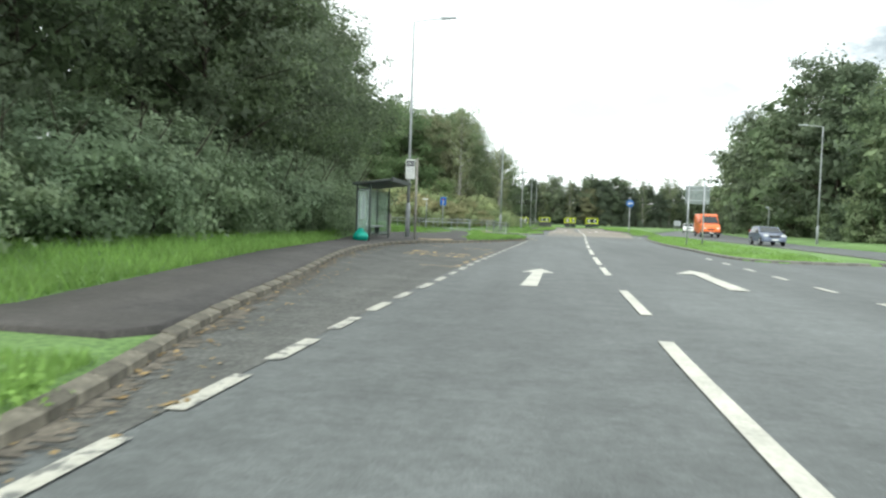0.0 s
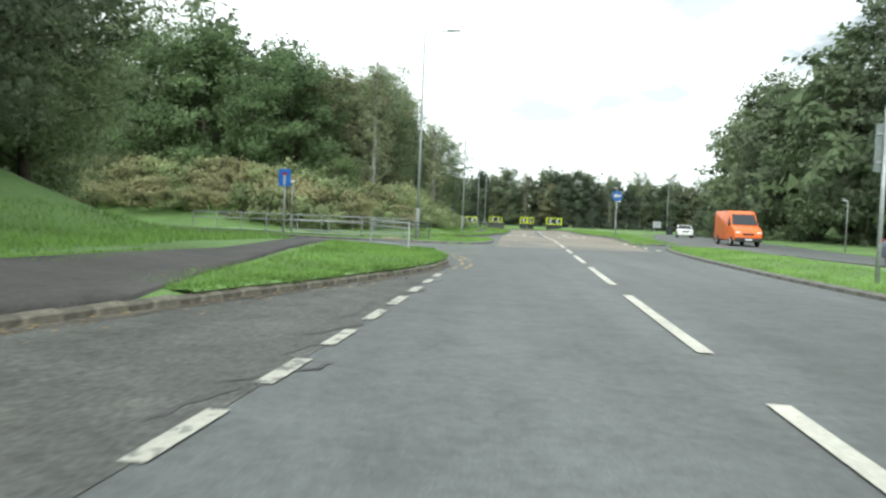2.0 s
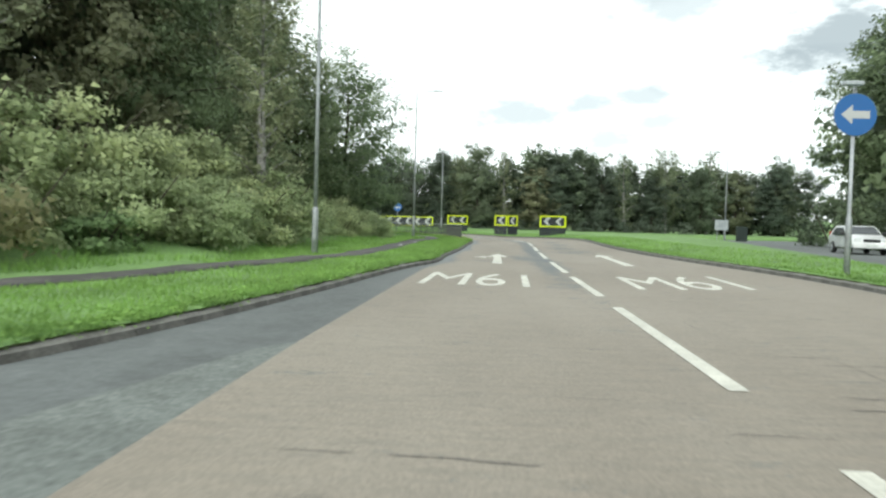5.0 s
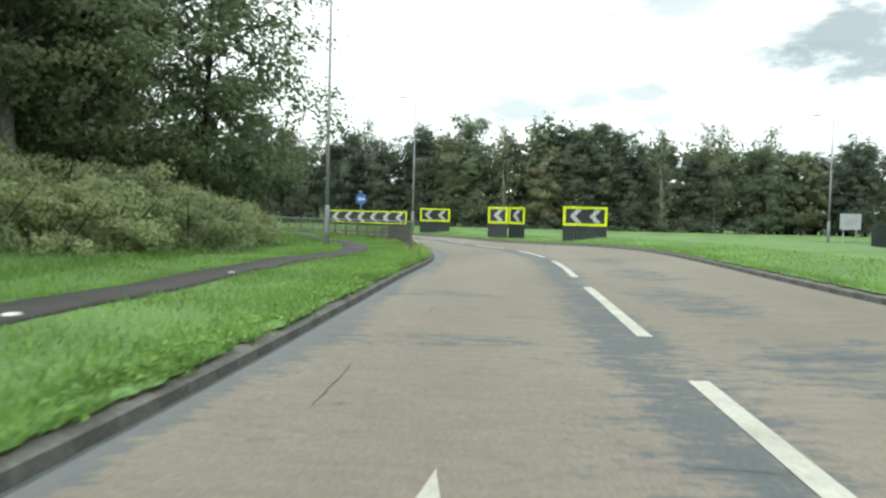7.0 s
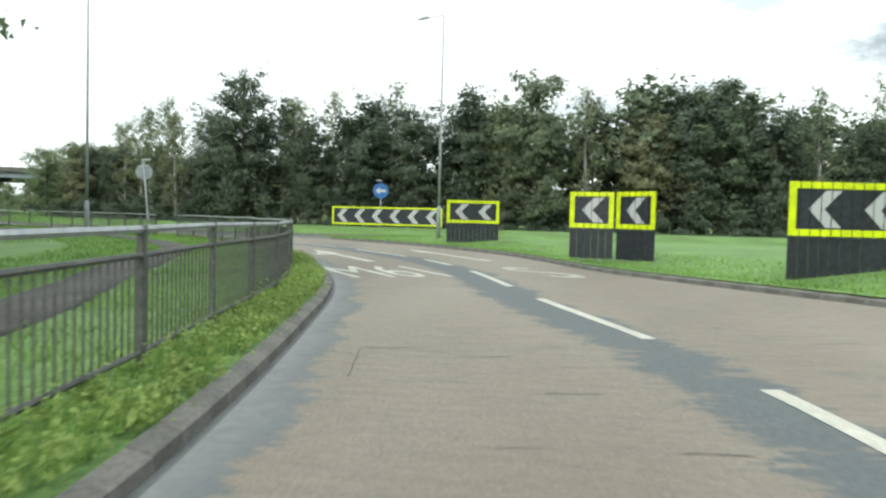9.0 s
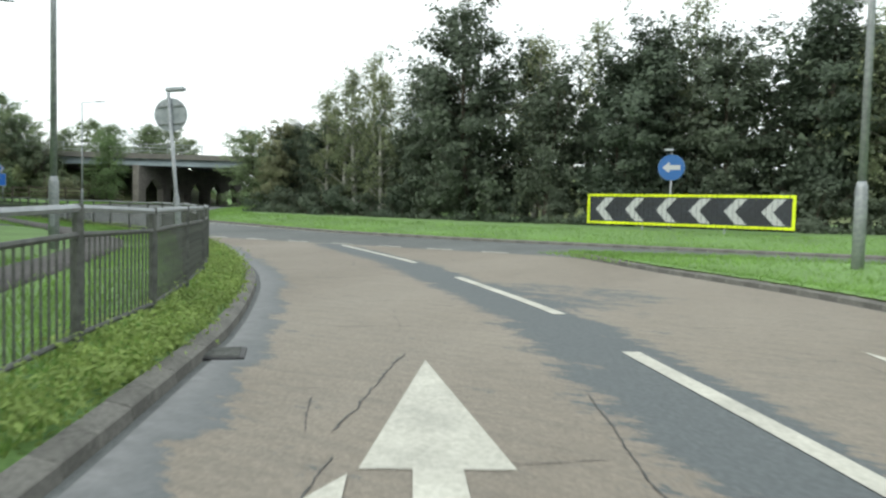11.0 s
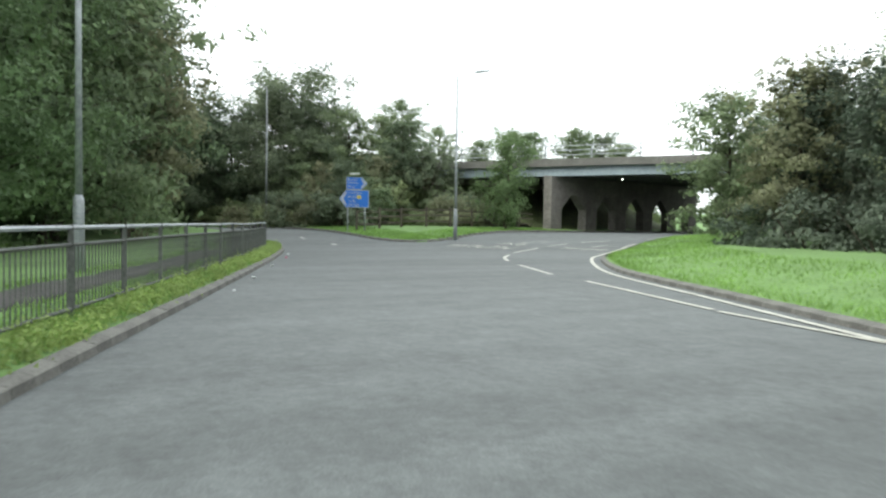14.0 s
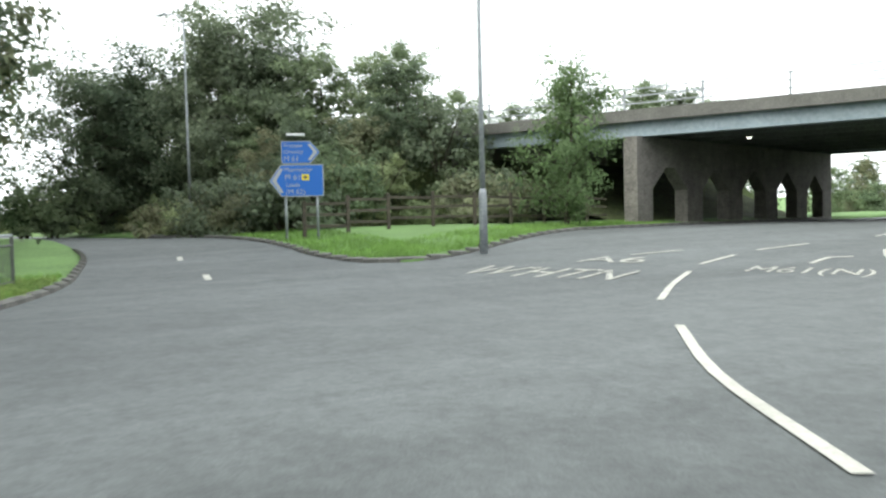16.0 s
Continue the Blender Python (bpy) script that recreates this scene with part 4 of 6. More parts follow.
# ---------------------------------------------------------------- pedestrian railing
def railing(line, label, h=1.05, mat=DARK_STEEL, step=2.0, ground=None):
    """Guard railing with posts, two top rails, a bottom rail and upright bars."""
    o = tagged(new("guard_railing"), label, "railing", "guard railings")
    ground = ground or (lambda x, y: hz(x, y) + 0.15)
    seg = [(b - a).length for a, b in zip(line, line[1:])]
    total = sum(seg)

    def at(d):
        acc = 0.0
        for (a, b), s in zip(zip(line, line[1:]), seg):
            if acc + s >= d - 1e-6:
                return a + (b - a) * ((d - acc) / s)
            acc += s
        return line[-1]
    rod = mesh_of("bar", tube(bmesh.new(), [(0, 0, 0), (0, 0, h - 0.34)], 0.009, 5, False))
    rod.materials.append(mat)
    n = max(1, round(total / step))
    posts = [at(total * k / n) for k in range(n + 1)]
    o.location = (posts[0].x, posts[0].y, ground(posts[0].x, posts[0].y))
    org = Vector(o.location)
    P = lambda p, z: Vector((p.x, p.y, ground(p.x, p.y) + z)) - org
    for p in posts:
        part("post", box(bmesh.new(), (0.06, 0.06, h + 0.3), P(p, h / 2 - 0.15), 0.008), mat, o)
    for a, b in zip(posts, posts[1:]):
        for z, r in ((h - 0.03, 0.03), (h - 0.22, 0.024), (0.12, 0.022)):
            part("rail", tube(bmesh.new(), [P(a, z), P(b, z)], r, 6), GALV if z > 0.9 else mat, o)
        m = max(2, round((b - a).length / 0.115))
        for k in range(1, m):
            st = new("bar", rod)
            st.parent = o
            st.location = P(a + (b - a) * (k / m), 0.12)
    return o


FENCE1 = offset_line(between(K_LEFT, 143.5, 177.6), 0.75)
FENCE2 = offset_line([p for p in K_LEFT if p.y > 178.8 and p.x > -53.2], 0.75)
railing(FENCE1, "grey steel pedestrian guard railing along the bend", ground=h_left)
railing(FENCE2, "grey steel pedestrian guard railing along the slip road", ground=h_left)


# ---------------------------------------------------------------- motorway bridge
BX, BY = Vector((0.85, 0.527)), Vector((-0.24, 0.971))
P0 = Vector((-64.3, 223.4))


def bpt(u, v, z):
    p = P0 + BX * u + BY * v
    return Vector((p.x, p.y, z))


def slab(bm, u0, u1, v0, v1, z0, z1):
    q = [bm.verts.new(bpt(u, v, z)) for z in (z0, z1) for u, v in ((u0, v0), (u1, v0), (u1, v1), (u0, v1))]
    for f in ((3, 2, 1, 0), (4, 5, 6, 7), (0, 1, 5, 4), (1, 2, 6, 5), (2, 3, 7, 6), (3, 0, 4, 7)):
        bm.faces.new([q[k] for k in f])
    return bm


# stained concrete, its base colour lowered for the shade under the deck
PIER = speckled("shade_toned_concrete", (0.115, 0.105, 0.095), (0.215, 0.2, 0.18), 0.9, 14, 0.6, 0.3, (1, 1, 0.3), 0.3)
bridge = tagged(new("motorway_bridge"), "concrete and steel motorway bridge over the roundabout exit", "bridge")
part("deck", slab(bmesh.new(), -12, 95, 0.6, 22.4, 5.72, 6.2), PIER, bridge, "concrete deck slab")
for v in (0.3, 22.4):
    part("edge_girder", slab(bmesh.new(), -12, 95, v, v + 0.3, 5.07, 5.76), STEEL_GIRDER, bridge, "grey-blue steel edge girder")
    part("girder_flange", slab(bmesh.new(), -12, 95, v - 0.12, v + 0.42, 5.03, 5.07), STEEL_GIRDER, bridge)
    part("parapet_beam", slab(bmesh.new(), -12, 95, v - 0.35, v + 0.5, 5.76, 6.33), KERB, bridge, "stained concrete parapet edge")
# inner girders get a darker steel than the edges, imitating the underside's shade
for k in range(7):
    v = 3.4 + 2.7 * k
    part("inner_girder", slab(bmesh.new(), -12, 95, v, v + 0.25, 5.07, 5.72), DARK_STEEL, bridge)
for v in (0.1, 22.6):
    for z in (6.6, 6.95, 7.3):
        part("parapet_rail", slab(bmesh.new(), -12, 95, v, v + 0.06, z, z + 0.06), GALV, bridge)
    for k in range(29):
        u = -11.5 + 3.7 * k
        part("parapet_post", slab(bmesh.new(), u, u + 0.07, v, v + 0.08, 6.3, 7.4), GALV, bridge)


def pier_wall(u):
    """A wall pier along the road with five pointed openings."""
    v0, v1, zt, spring, crown, t = -0.25, 22.2, 5.03, 2.5, 3.6, 0.325
    mids = (0.3, 4.95, 9.25, 13.55, 17.7, 21.55)
    bm = bmesh.new()
    slab(bm, u - t, u + t, v0, v1, crown, zt)
    for k, v in enumerate(mids):
        lo, hi = max(v0, v - 0.75), min(v1, v + 0.75)
        slab(bm, u - t, u + t, lo, hi, 0.0, crown)
        for s, e in ((-1, lo), (1, hi)):
            if v0 + 0.1 < e < v1 - 0.1:
                q = [bm.verts.new(bpt(uu, vv, z)) for uu in (u - t, u + t) for vv, z in ((e, spring), (e + s * 1.2, crown), (e, crown))]
                for f in ((0, 1, 2), (5, 4, 3), (0, 3, 4, 1), (1, 4, 5, 2), (2, 5, 3, 0)):
                    bm.faces.new([q[i] for i in f])
    bmesh.ops.recalc_face_normals(bm, faces=bm.faces)
    part("pier_wall", bm, PIER, bridge, "stained concrete pier wall with pointed openings")


pier_wall(0.125)
pier_wall(26.0)
part("abutment", slab(bmesh.new(), -10.8, -10.0, 0.7, 23, 0, 5.72), PIER, bridge, "concrete abutment")
part("abutment", slab(bmesh.new(), 41.5, 42.5, -1, 24, 0, 5.72), PIER, bridge, "concrete abutment")
LAMP_GLOW = bpy.data.materials.new("underbridge_lamp_glow")
LAMP_GLOW.use_nodes = True
LAMP_GLOW.node_tree.nodes["Principled BSDF"].inputs["Emission Color"].default_value = (1, 0.98, 0.92, 1)
LAMP_GLOW.node_tree.nodes["Principled BSDF"].inputs["Emission Strength"].default_value = 3.0
ul = thing("bridge_lamp", Matrix.Translation(bpt(3.6, 3.9, 4.93)), "small lit lamp under the bridge deck", "lamp")
part("housing", box(bmesh.new(), (0.4, 0.2, 0.14), (0, 0, 0.07), 0.02), PIER, ul, "grey lamp housing")
part("lens", box(bmesh.new(), (0.16, 0.12, 0.05), (0, 0, -0.02), 0.015), LAMP_GLOW, ul, "glowing white lens")
bm = bmesh.new()
rows = [[bm.verts.new(bpt(u, v, z + 0.12 * noise.noise((u, v * 0.4, 2)))) for u, z in ((-9.9, 4.6), (-8, 3.9), (-5.5, 2.6), (-3, 1.4), (-1.2, 0.8), (-0.3, 0.6))] for v in np.linspace(1.2, 22.5, 14)]
for a, b in zip(rows, rows[1:]):
    for k in range(5):
        bm.faces.new((a[k], a[k + 1], b[k + 1], b[k]))
bmesh.ops.recalc_face_normals(bm, faces=bm.faces)
tagged(part("ground_bridge_slope", bm, EARTH), "earth slope under the motorway bridge", "embankment", kind="structure")


WEST = bpt(-6.8, 0, 0)
SLOPE = [(-15, 0.0), (-9, 1.9), (-3, 4.2), (0.5, 6.1), (22.5, 6.1), (26, 4.2), (38, 0)]


def slope_z(v):
    """The embankment's height across its line."""
    for (a, za), (b, zb) in zip(SLOPE, SLOPE[1:]):
        if a <= v <= b:
            return za + (zb - za) * (v - a) / (b - a)
    return 0.0


def wpt(d, v, z):
    """A place on the western embankment, which swings away from the bridge's line."""
    return Vector((WEST.x - d - 0.24 * max(0.0, 1 - d / 20) * v, WEST.y - 0.2 * d + v, z))


def embankment(name, place, d0, d1, label):
    bm = bmesh.new()
    n = 30
    rows = []
    for k in range(n + 1):
        d = d0 + (d1 - d0) * k / n
        rows.append([bm.verts.new(place(d, v, z + 0.3 + 0.35 * noise.noise((d * 0.2, v * 0.2, 1)) * (0 < z < 6))) for v, z in SLOPE])
    for a, b in zip(rows, rows[1:]):
        for k in range(len(SLOPE) - 1):
            bm.faces.new((a[k], b[k], b[k + 1], a[k + 1]))
    bm.faces.new(rows[0])
    bm.faces.new(rows[-1][::-1])
    bmesh.ops.recalc_face_normals(bm, faces=bm.faces)
    tagged(part(name, bm, EARTH), label, "embankment", kind="structure")


embankment("ground_embankment_west", wpt, 3.6, 130, "scrub-covered motorway embankment")
embankment("ground_embankment_east", bpt, 42.3, 160, "scrub-covered motorway embankment")
for z in (0.5, 0.85, 1.2):
    part("parapet_rail", tube(bmesh.new(), [wpt(d, 1.2, 6.1 + z) for d in range(4, 84, 8)], 0.035, 6), GALV, bridge)
for k in range(20):
    part("parapet_post", tube(bmesh.new(), [wpt(3.7 * k + 4.5, 1.2, 5.9), wpt(3.7 * k + 4.5, 1.2, 7.35)], 0.04, 6), GALV, bridge)


# ---------------------------------------------------------------- trees
def leaf_cloud(rng, sprays, count, size, flat=0.6, inner=0.12):
    """Many small pointed leaves in soft-edged sprays (x, y, z, radius, half height), turned outwards to the light, over a core of larger clumps."""
    B0 = np.array(sprays)
    w = B0[:, 3] ** 2
    B = B0[rng.choice(len(sprays), count, p=w / w.sum())]
    mid = (B0[:, :3] * w[:, None]).sum(0) / w.sum()
    g = rng.normal(size=(count, 3)) * 0.55
    c = B[:, :3] + g * np.stack([B[:, 3], B[:, 3], B[:, 4]], 1)
    s = size * rng.uniform(0.55, 1.4, count)
    deep = rng.random(count) < inner
    c[deep] = mid + (c[deep] - mid) * (0.72, 0.72, 0.88)
    s[deep] *= 1.9
    out = c - mid
    out /= np.linalg.norm(out, axis=1)[:, None] + 1e-9
    g /= np.linalg.norm(g, axis=1)[:, None] + 1e-9
    n = rng.normal(size=(count, 3)) * 0.5 + out * 0.75 + g * 0.35 + (0, 0, 0.45)
    n /= np.linalg.norm(n, axis=1)[:, None]
    a = rng.normal(size=(count, 3)) + out * 0.5
    a[:, 2] = a[:, 2] * flat - 0.35
    a -= n * (a * n).sum(1)[:, None]
    a /= np.linalg.norm(a, axis=1)[:, None] + 1e-9
    b = np.cross(n, a)
    a, b = a * s[:, None], b * s[:, None] * 0.52
    return np.stack([c - a * 0.5 + b, c - a * 0.5 - b, c + a * 0.9], 1).reshape(-1, 3)


def crown_mesh(name, verts, mat, corners=3):
    n = len(verts) // corners
    me = bpy.data.meshes.new(name)
    me.vertices.add(len(verts))
    me.vertices.foreach_set("co", verts.astype(np.float32).ravel())
    me.loops.add(n * corners)
    me.loops.foreach_set("vertex_index", np.arange(n * corners, dtype=np.int32))
    me.polygons.add(n)
    me.polygons.foreach_set("loop_start", np.arange(0, n * corners, corners, dtype=np.int32))
    me.update(calc_edges=True)
    me.materials.append(mat)
    return me


def make_tree(seed, height, spread, low, count, size, mat, bark=BARK, slim=False, label="", category="tree", limbs=26, stems=1):
    """A tree: tapered trunk, limbs and twigs, and sprays of leaves along and round every limb."""
    rng = np.random.default_rng(seed)
    o = thing("tree", Matrix(), label, category, "trees")
    bm = bmesh.new()
    sprays = []
    for stem in range(stems):
        lean = rng.uniform(-0.04, 0.04, 2) * height + (0 if stems == 1 else rng.uniform(-1, 1, 2) * spread * 0.5)
        tall = height * (1 if stem == 0 else rng.uniform(0.75, 0.95))
        r0 = 0.016 * tall / stems ** 0.5
        at = lambda t: Vector((lean[0] * t + 0.012 * tall * math.sin(5 * t + seed), lean[1] * t, tall * t))
        tube(bm, [at(t) for t in (-0.05, 0.1, 0.3, 0.5, 0.7, 0.84, 0.92)], [r0 * 1.35, r0, r0 * 0.8, r0 * 0.55, r0 * 0.32, r0 * 0.16, r0 * 0.05], 7)
        for k in range(limbs // stems):
            t = low + (0.93 - low) * ((k + 0.5) * stems / limbs) ** 0.9
            az = k * 2.4 + rng.uniform(-0.5, 0.5)
            prof = math.sin(math.pi * min(0.97, 0.17 + 0.78 * (t - low) / (1 - low))) ** 0.6
            reach = spread * prof * rng.uniform(0.62, 1.18)
            base = at(max(0.06, t - 0.1))
            rise = reach * rng.uniform(0.05, 0.5) + height * 0.06
            tip = base + Vector((math.cos(az) * reach, math.sin(az) * reach, rise))
            mid = (base + tip) / 2 + Vector((0, 0, 0.08 * reach))
            tube(bm, [base, mid, tip], [r0 * 0.34 * (1.15 - t), r0 * 0.2 * (1.15 - t), r0 * 0.03], 4, False)
            for j in range(7):
                f = rng.uniform(0.3, 1.08)
                q = base + (tip - base) * f + Vector(rng.normal(size=3)) * (0.13 * reach + 0.03 * spread)
                rr = spread * rng.uniform(0.09, 0.2) * (1.2 if slim else 1)
                sprays.append((q.x, q.y, max(q.z, 0.02 * height), rr, rr * rng.uniform(0.4, 0.75) * (1.6 if slim else 1)))
        for k in range(7):
            q = at(rng.uniform(0.84, 0.96))
            rr = spread * rng.uniform(0.08, 0.15)
            sprays.append((q.x + rng.normal() * 0.1 * spread, q.y + rng.normal() * 0.1 * spread, q.z, rr, rr * 1.3))
    part("trunk", bm, bark, o, "", True)
    c = new("crown", crown_mesh("crown", leaf_cloud(rng, sprays, count, size), mat))
    c.parent = o
    return o


def make_bush(seed, w, h, count, size, mat, label, name="bush"):
    rng = np.random.default_rng(seed)
    o = thing(name, Matrix(), label, "shrub", "shrubs")
    bm = bmesh.new()
    for k in range(6):
        a = k * 1.05
        tube(bm, [(0.1 * math.cos(a), 0.1 * math.sin(a), -0.3), (0.25 * w * math.cos(a), 0.25 * w * math.sin(a), 0.5 * h), (0.4 * w * math.cos(a), 0.4 * w * math.sin(a), 0.85 * h)], [0.04, 0.025, 0.008], 5)
    part("stem", bm, BARK, o)
    sprays = []
    for _ in range(46):
        a, q = rng.uniform(0, 6.28), rng.uniform(0, 1) ** 0.6 * 0.48 * w
        top = h * (1 - 0.45 * (q / (0.48 * w)) ** 2)
        sprays.append((q * math.cos(a), q * math.sin(a), top * rng.uniform(0.08, 0.95), w * rng.uniform(0.06, 0.13), h * rng.uniform(0.06, 0.16)))
    c = new("foliage", crown_mesh("foliage", leaf_cloud(rng, sprays, count, size, inner=0.0), mat))
    c.parent = o
    return o


T = {
    "near_broad": make_tree(1, 12.0, 4.6, 0.02, 28000, 0.105, LEAF, label="broad green roadside tree in full leaf", limbs=34),
    "near_dark": make_tree(2, 13.0, 4.4, 0.02, 26000, 0.115, LEAF_DARK, label="dark green dense roadside tree", limbs=34),
    "near_lime": make_tree(9, 11.5, 4.6, 0.02, 26000, 0.115, LEAF_GREEN, label="fresh green tree with drooping leafy boughs", limbs=34),
    "broad": make_tree(21, 12.0, 4.4, 0.04, 11500, 0.165, LEAF, label="broad green tree in full leaf"),
    "dark": make_tree(22, 13.0, 4.0, 0.04, 11500, 0.165, LEAF_DARK, label="dark green dense woodland tree"),
    "tall": make_tree(3, 15.0, 2.7, 0.2, 8500, 0.12, LEAF_THIN, PALE_BARK, True, "slender birch with thin foliage and pale stems", limbs=40, stems=2),
    "brown": make_tree(4, 11.0, 3.4, 0.06, 10500, 0.15, LEAF_BROWN, label="tree turning brown at the edge of the wood"),
    "light": make_tree(5, 9.0, 2.6, 0.03, 9500, 0.115, LEAF_LIGHT, label="light green young tree", slim=True, limbs=34),
    "oak": make_tree(6, 14.0, 6.2, 0.04, 26000, 0.16, LEAF_DARK, label="large spreading dark green tree", limbs=40),
    "wood_dark": make_tree(31, 12.5, 3.6, 0.02, 15000, 0.14, LEAF_WOOD, label="tree of the roundabout wood with leaves toned dark for shade", limbs=34),
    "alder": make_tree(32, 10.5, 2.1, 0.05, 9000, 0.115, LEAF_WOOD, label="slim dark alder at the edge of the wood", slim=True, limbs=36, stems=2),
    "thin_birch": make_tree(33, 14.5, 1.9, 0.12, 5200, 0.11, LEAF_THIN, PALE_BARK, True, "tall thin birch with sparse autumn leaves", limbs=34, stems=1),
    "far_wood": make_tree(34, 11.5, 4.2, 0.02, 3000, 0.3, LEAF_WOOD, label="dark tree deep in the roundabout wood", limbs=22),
    "far": make_tree(7, 12.5, 4.4, 0.02, 3000, 0.32, LEAF_DARK, label="dark green woodland tree in a dense stand", limbs=22),
    "far_green": make_tree(8, 12.0, 4.4, 0.02, 3000, 0.32, LEAF, label="green woodland tree in a dense stand", limbs=22),
}
S = {
    "near": make_bush(16, 4.5, 3.2, 11500, 0.078, LEAF_HEDGE, "dense dark green roadside shrub"),
    "near_green": make_bush(17, 4.5, 3.0, 11500, 0.078, LEAF_HEDGE, "dense green roadside shrub"),
    "scrub": make_bush(11, 4.0, 2.2, 3200, 0.115, SCRUB_DULL, "tangled pale green bramble scrub on the bank"),
    "pale": make_bush(29, 4.0, 2.2, 5400, 0.085, SCRUB, "pale green bramble scrub on the bank"),
    "near_scrub": make_bush(19, 4.0, 2.2, 7500, 0.082, SCRUB, "thick pale green bramble scrub beside the footpath"),
    "tan": make_bush(18, 4.0, 2.0, 3200, 0.115, SCRUB_TAN, "bramble scrub turning tan on the bank"),
    "green": make_bush(12, 4.5, 3.2, 3300, 0.135, LEAF, "green hedge shrub at the foot of the trees"),
    "shade": make_bush(20, 4.2, 2.4, 3300, 0.12, LEAF_WOOD, "undergrowth below the wood with leaves toned dark for shade"),
    "dark": make_bush(13, 4.5, 3.0, 3300, 0.135, LEAF_DARK, "dark green shrub at the wood edge"),
    "weed": make_bush(14, 2.4, 1.1, 2200, 0.085, LEAF_LIGHT, "low weeds and long grass on the bank"),
    "brown": make_bush(15, 4.0, 2.6, 3600, 0.13, LEAF_BROWN, "brownish hawthorn bush at the roadside"),
}
PLACED = {k: False for k in (*("t" + k for k in T), *("s" + k for k in S))}
prng = random.Random(5)


def plant(kind, x, y, z, scale=1.0, wide=None, shrub=False):
    src = (S if shrub else T)[kind]
    m = Matrix.Translation((x, y, z)) @ Matrix.Rotation(prng.uniform(0, 6.28), 4, "Z")
    key = ("s" if shrub else "t") + kind
    sc = Vector((scale * (wide or 1.0), scale * (wide or 1.0), scale * prng.uniform(0.92, 1.08)))
    if not PLACED[key]:
        PLACED[key] = True
        src.matrix_basis = m
        src.scale = sc
        return src
    ob = copy_thing(src, m)
    ob.scale = sc
    return ob


def gz(x, y):
    """The ground under the planting."""
    if y < 78 and x < 3:
        return h_layby(x, y)
    if x < 8 and y < 86 + max(0, -x) * 0.3:
        return h_layby(x, y)
    if x > 29:
        return hz(x, y) + 0.2
    if y > 191 and x > -50:
        return h_centre(x, y)
    if y > 204:
        return max(h_split(x, y), slope_z(y - WEST.y + 0.2 * (WEST.x - x)) + 0.2 if x < -74 else 0.0)
    return h_left(x, y)


def wood(pts, step, rows, scale, jitter=1.4):
    """Rows of trees to the left of a line's run: (offset, kinds) each."""
    for off, kinds in rows:
        for k, q in enumerate(offset_line(smooth_line(pts, step), off)):
            x, y = q.x + prng.uniform(-jitter, jitter), q.y + prng.uniform(-jitter, jitter)
            plant(kinds[(k * 7 + k // 3) % len(kinds)], x, y, gz(x, y) - 0.15, prng.uniform(*scale))


NEAR = ("near_broad", "near_dark", "near_dark")
FAR = ("far", "far_green", "far")
wood([(-10.5, 8), (-9.8, 25), (-9.0, 36), (-9.8, 46)], 4.6, ((0, NEAR), (5.5, FAR)), (0.95, 1.2))
wood([(-8.6, 50.5), (-9.2, 55.5), (-11, 61), (-14.5, 66.5)], 4.6, ((0, NEAR),), (0.9, 1.1), 0.7)
wood([(-14.5, 53), (-17, 60), (-22, 69), (-30, 75)], 4.6, ((0, ("dark", "broad", "oak")), (6, FAR)), (0.9, 1.15))
for k in range(21):
    y = 4 + 2.7 * k
    plant(("near_green", "near", "near")[k % 3], -5.4 - max(0, y - 44) * 0.34 + prng.uniform(-0.6, 0.6), y, gz(-7, y) - 0.2, prng.uniform(0.95, 1.35), shrub=True)
for x, y, kind, sc in ((-11.5, 66.5, "near_broad", 1.1), (-16, 63, "near_dark", 1.2), (-14.5, 71, "near_broad", 0.95), (-19, 67, "near_dark", 1.1)):
    plant(kind, x, y, gz(x, y) - 0.2, sc)
# wood beyond the side roads and round the bend
wood([(-52, 119), (-34, 111), (-20, 106), (-14, 108), (-11, 112), (-9.3, 118), (-8.6, 126), (-8, 136), (-7.2, 145), (-10.5, 153), (-16, 160.5)], 4.6, ((0, ("near_broad", "tall", "near_lime", "brown", "near_broad", "tall", "near_lime")), (6.5, FAR)), (1.15, 1.4))
wood([(-22, 166), (-30, 173.5), (-37.5, 180), (-45, 184.6), (-53, 188.2)], 4.6, ((0, ("near_lime", "near_broad", "near_lime")), (6, FAR)), (1.05, 1.3))
wood([(-56, 189), (-64, 190), (-74, 189.5), (-88, 186.5), (-105, 181)], 4.2, ((0, ("broad", "dark", "oak", "broad")), (5, ("dark", "far_green")), (10, FAR)), (1.15, 1.4))
# brambles along the foot of the bank
for k in range(30):
    y = 91 + 2.0 * k
    foot = -1.0 - max(0, 112 - y) * 0.3 if y < 112 else -0.8 + 1.2 * sstep((y - 128) / 14) - 2.5 * sstep((y - 146) / 5)
    plant(("scrub", "scrub", "tan", "scrub", "weed")[k % 5] if y < 110 else "near_scrub", foot + prng.uniform(-0.5, 0.5), y, gz(foot, y) - 0.15, prng.uniform(0.95, 1.25) if y < 122 else prng.uniform(0.72, 0.95), shrub=True)
    plant(("scrub", "tan", "scrub")[k % 3] if y < 106 else "pale", foot - 2.8 + prng.uniform(-0.5, 0.6), y + 1, gz(foot - 2.8, y) - 0.1, prng.uniform(1.25, 1.6) if y < 120 else prng.uniform(0.8, 1.05), shrub=True)
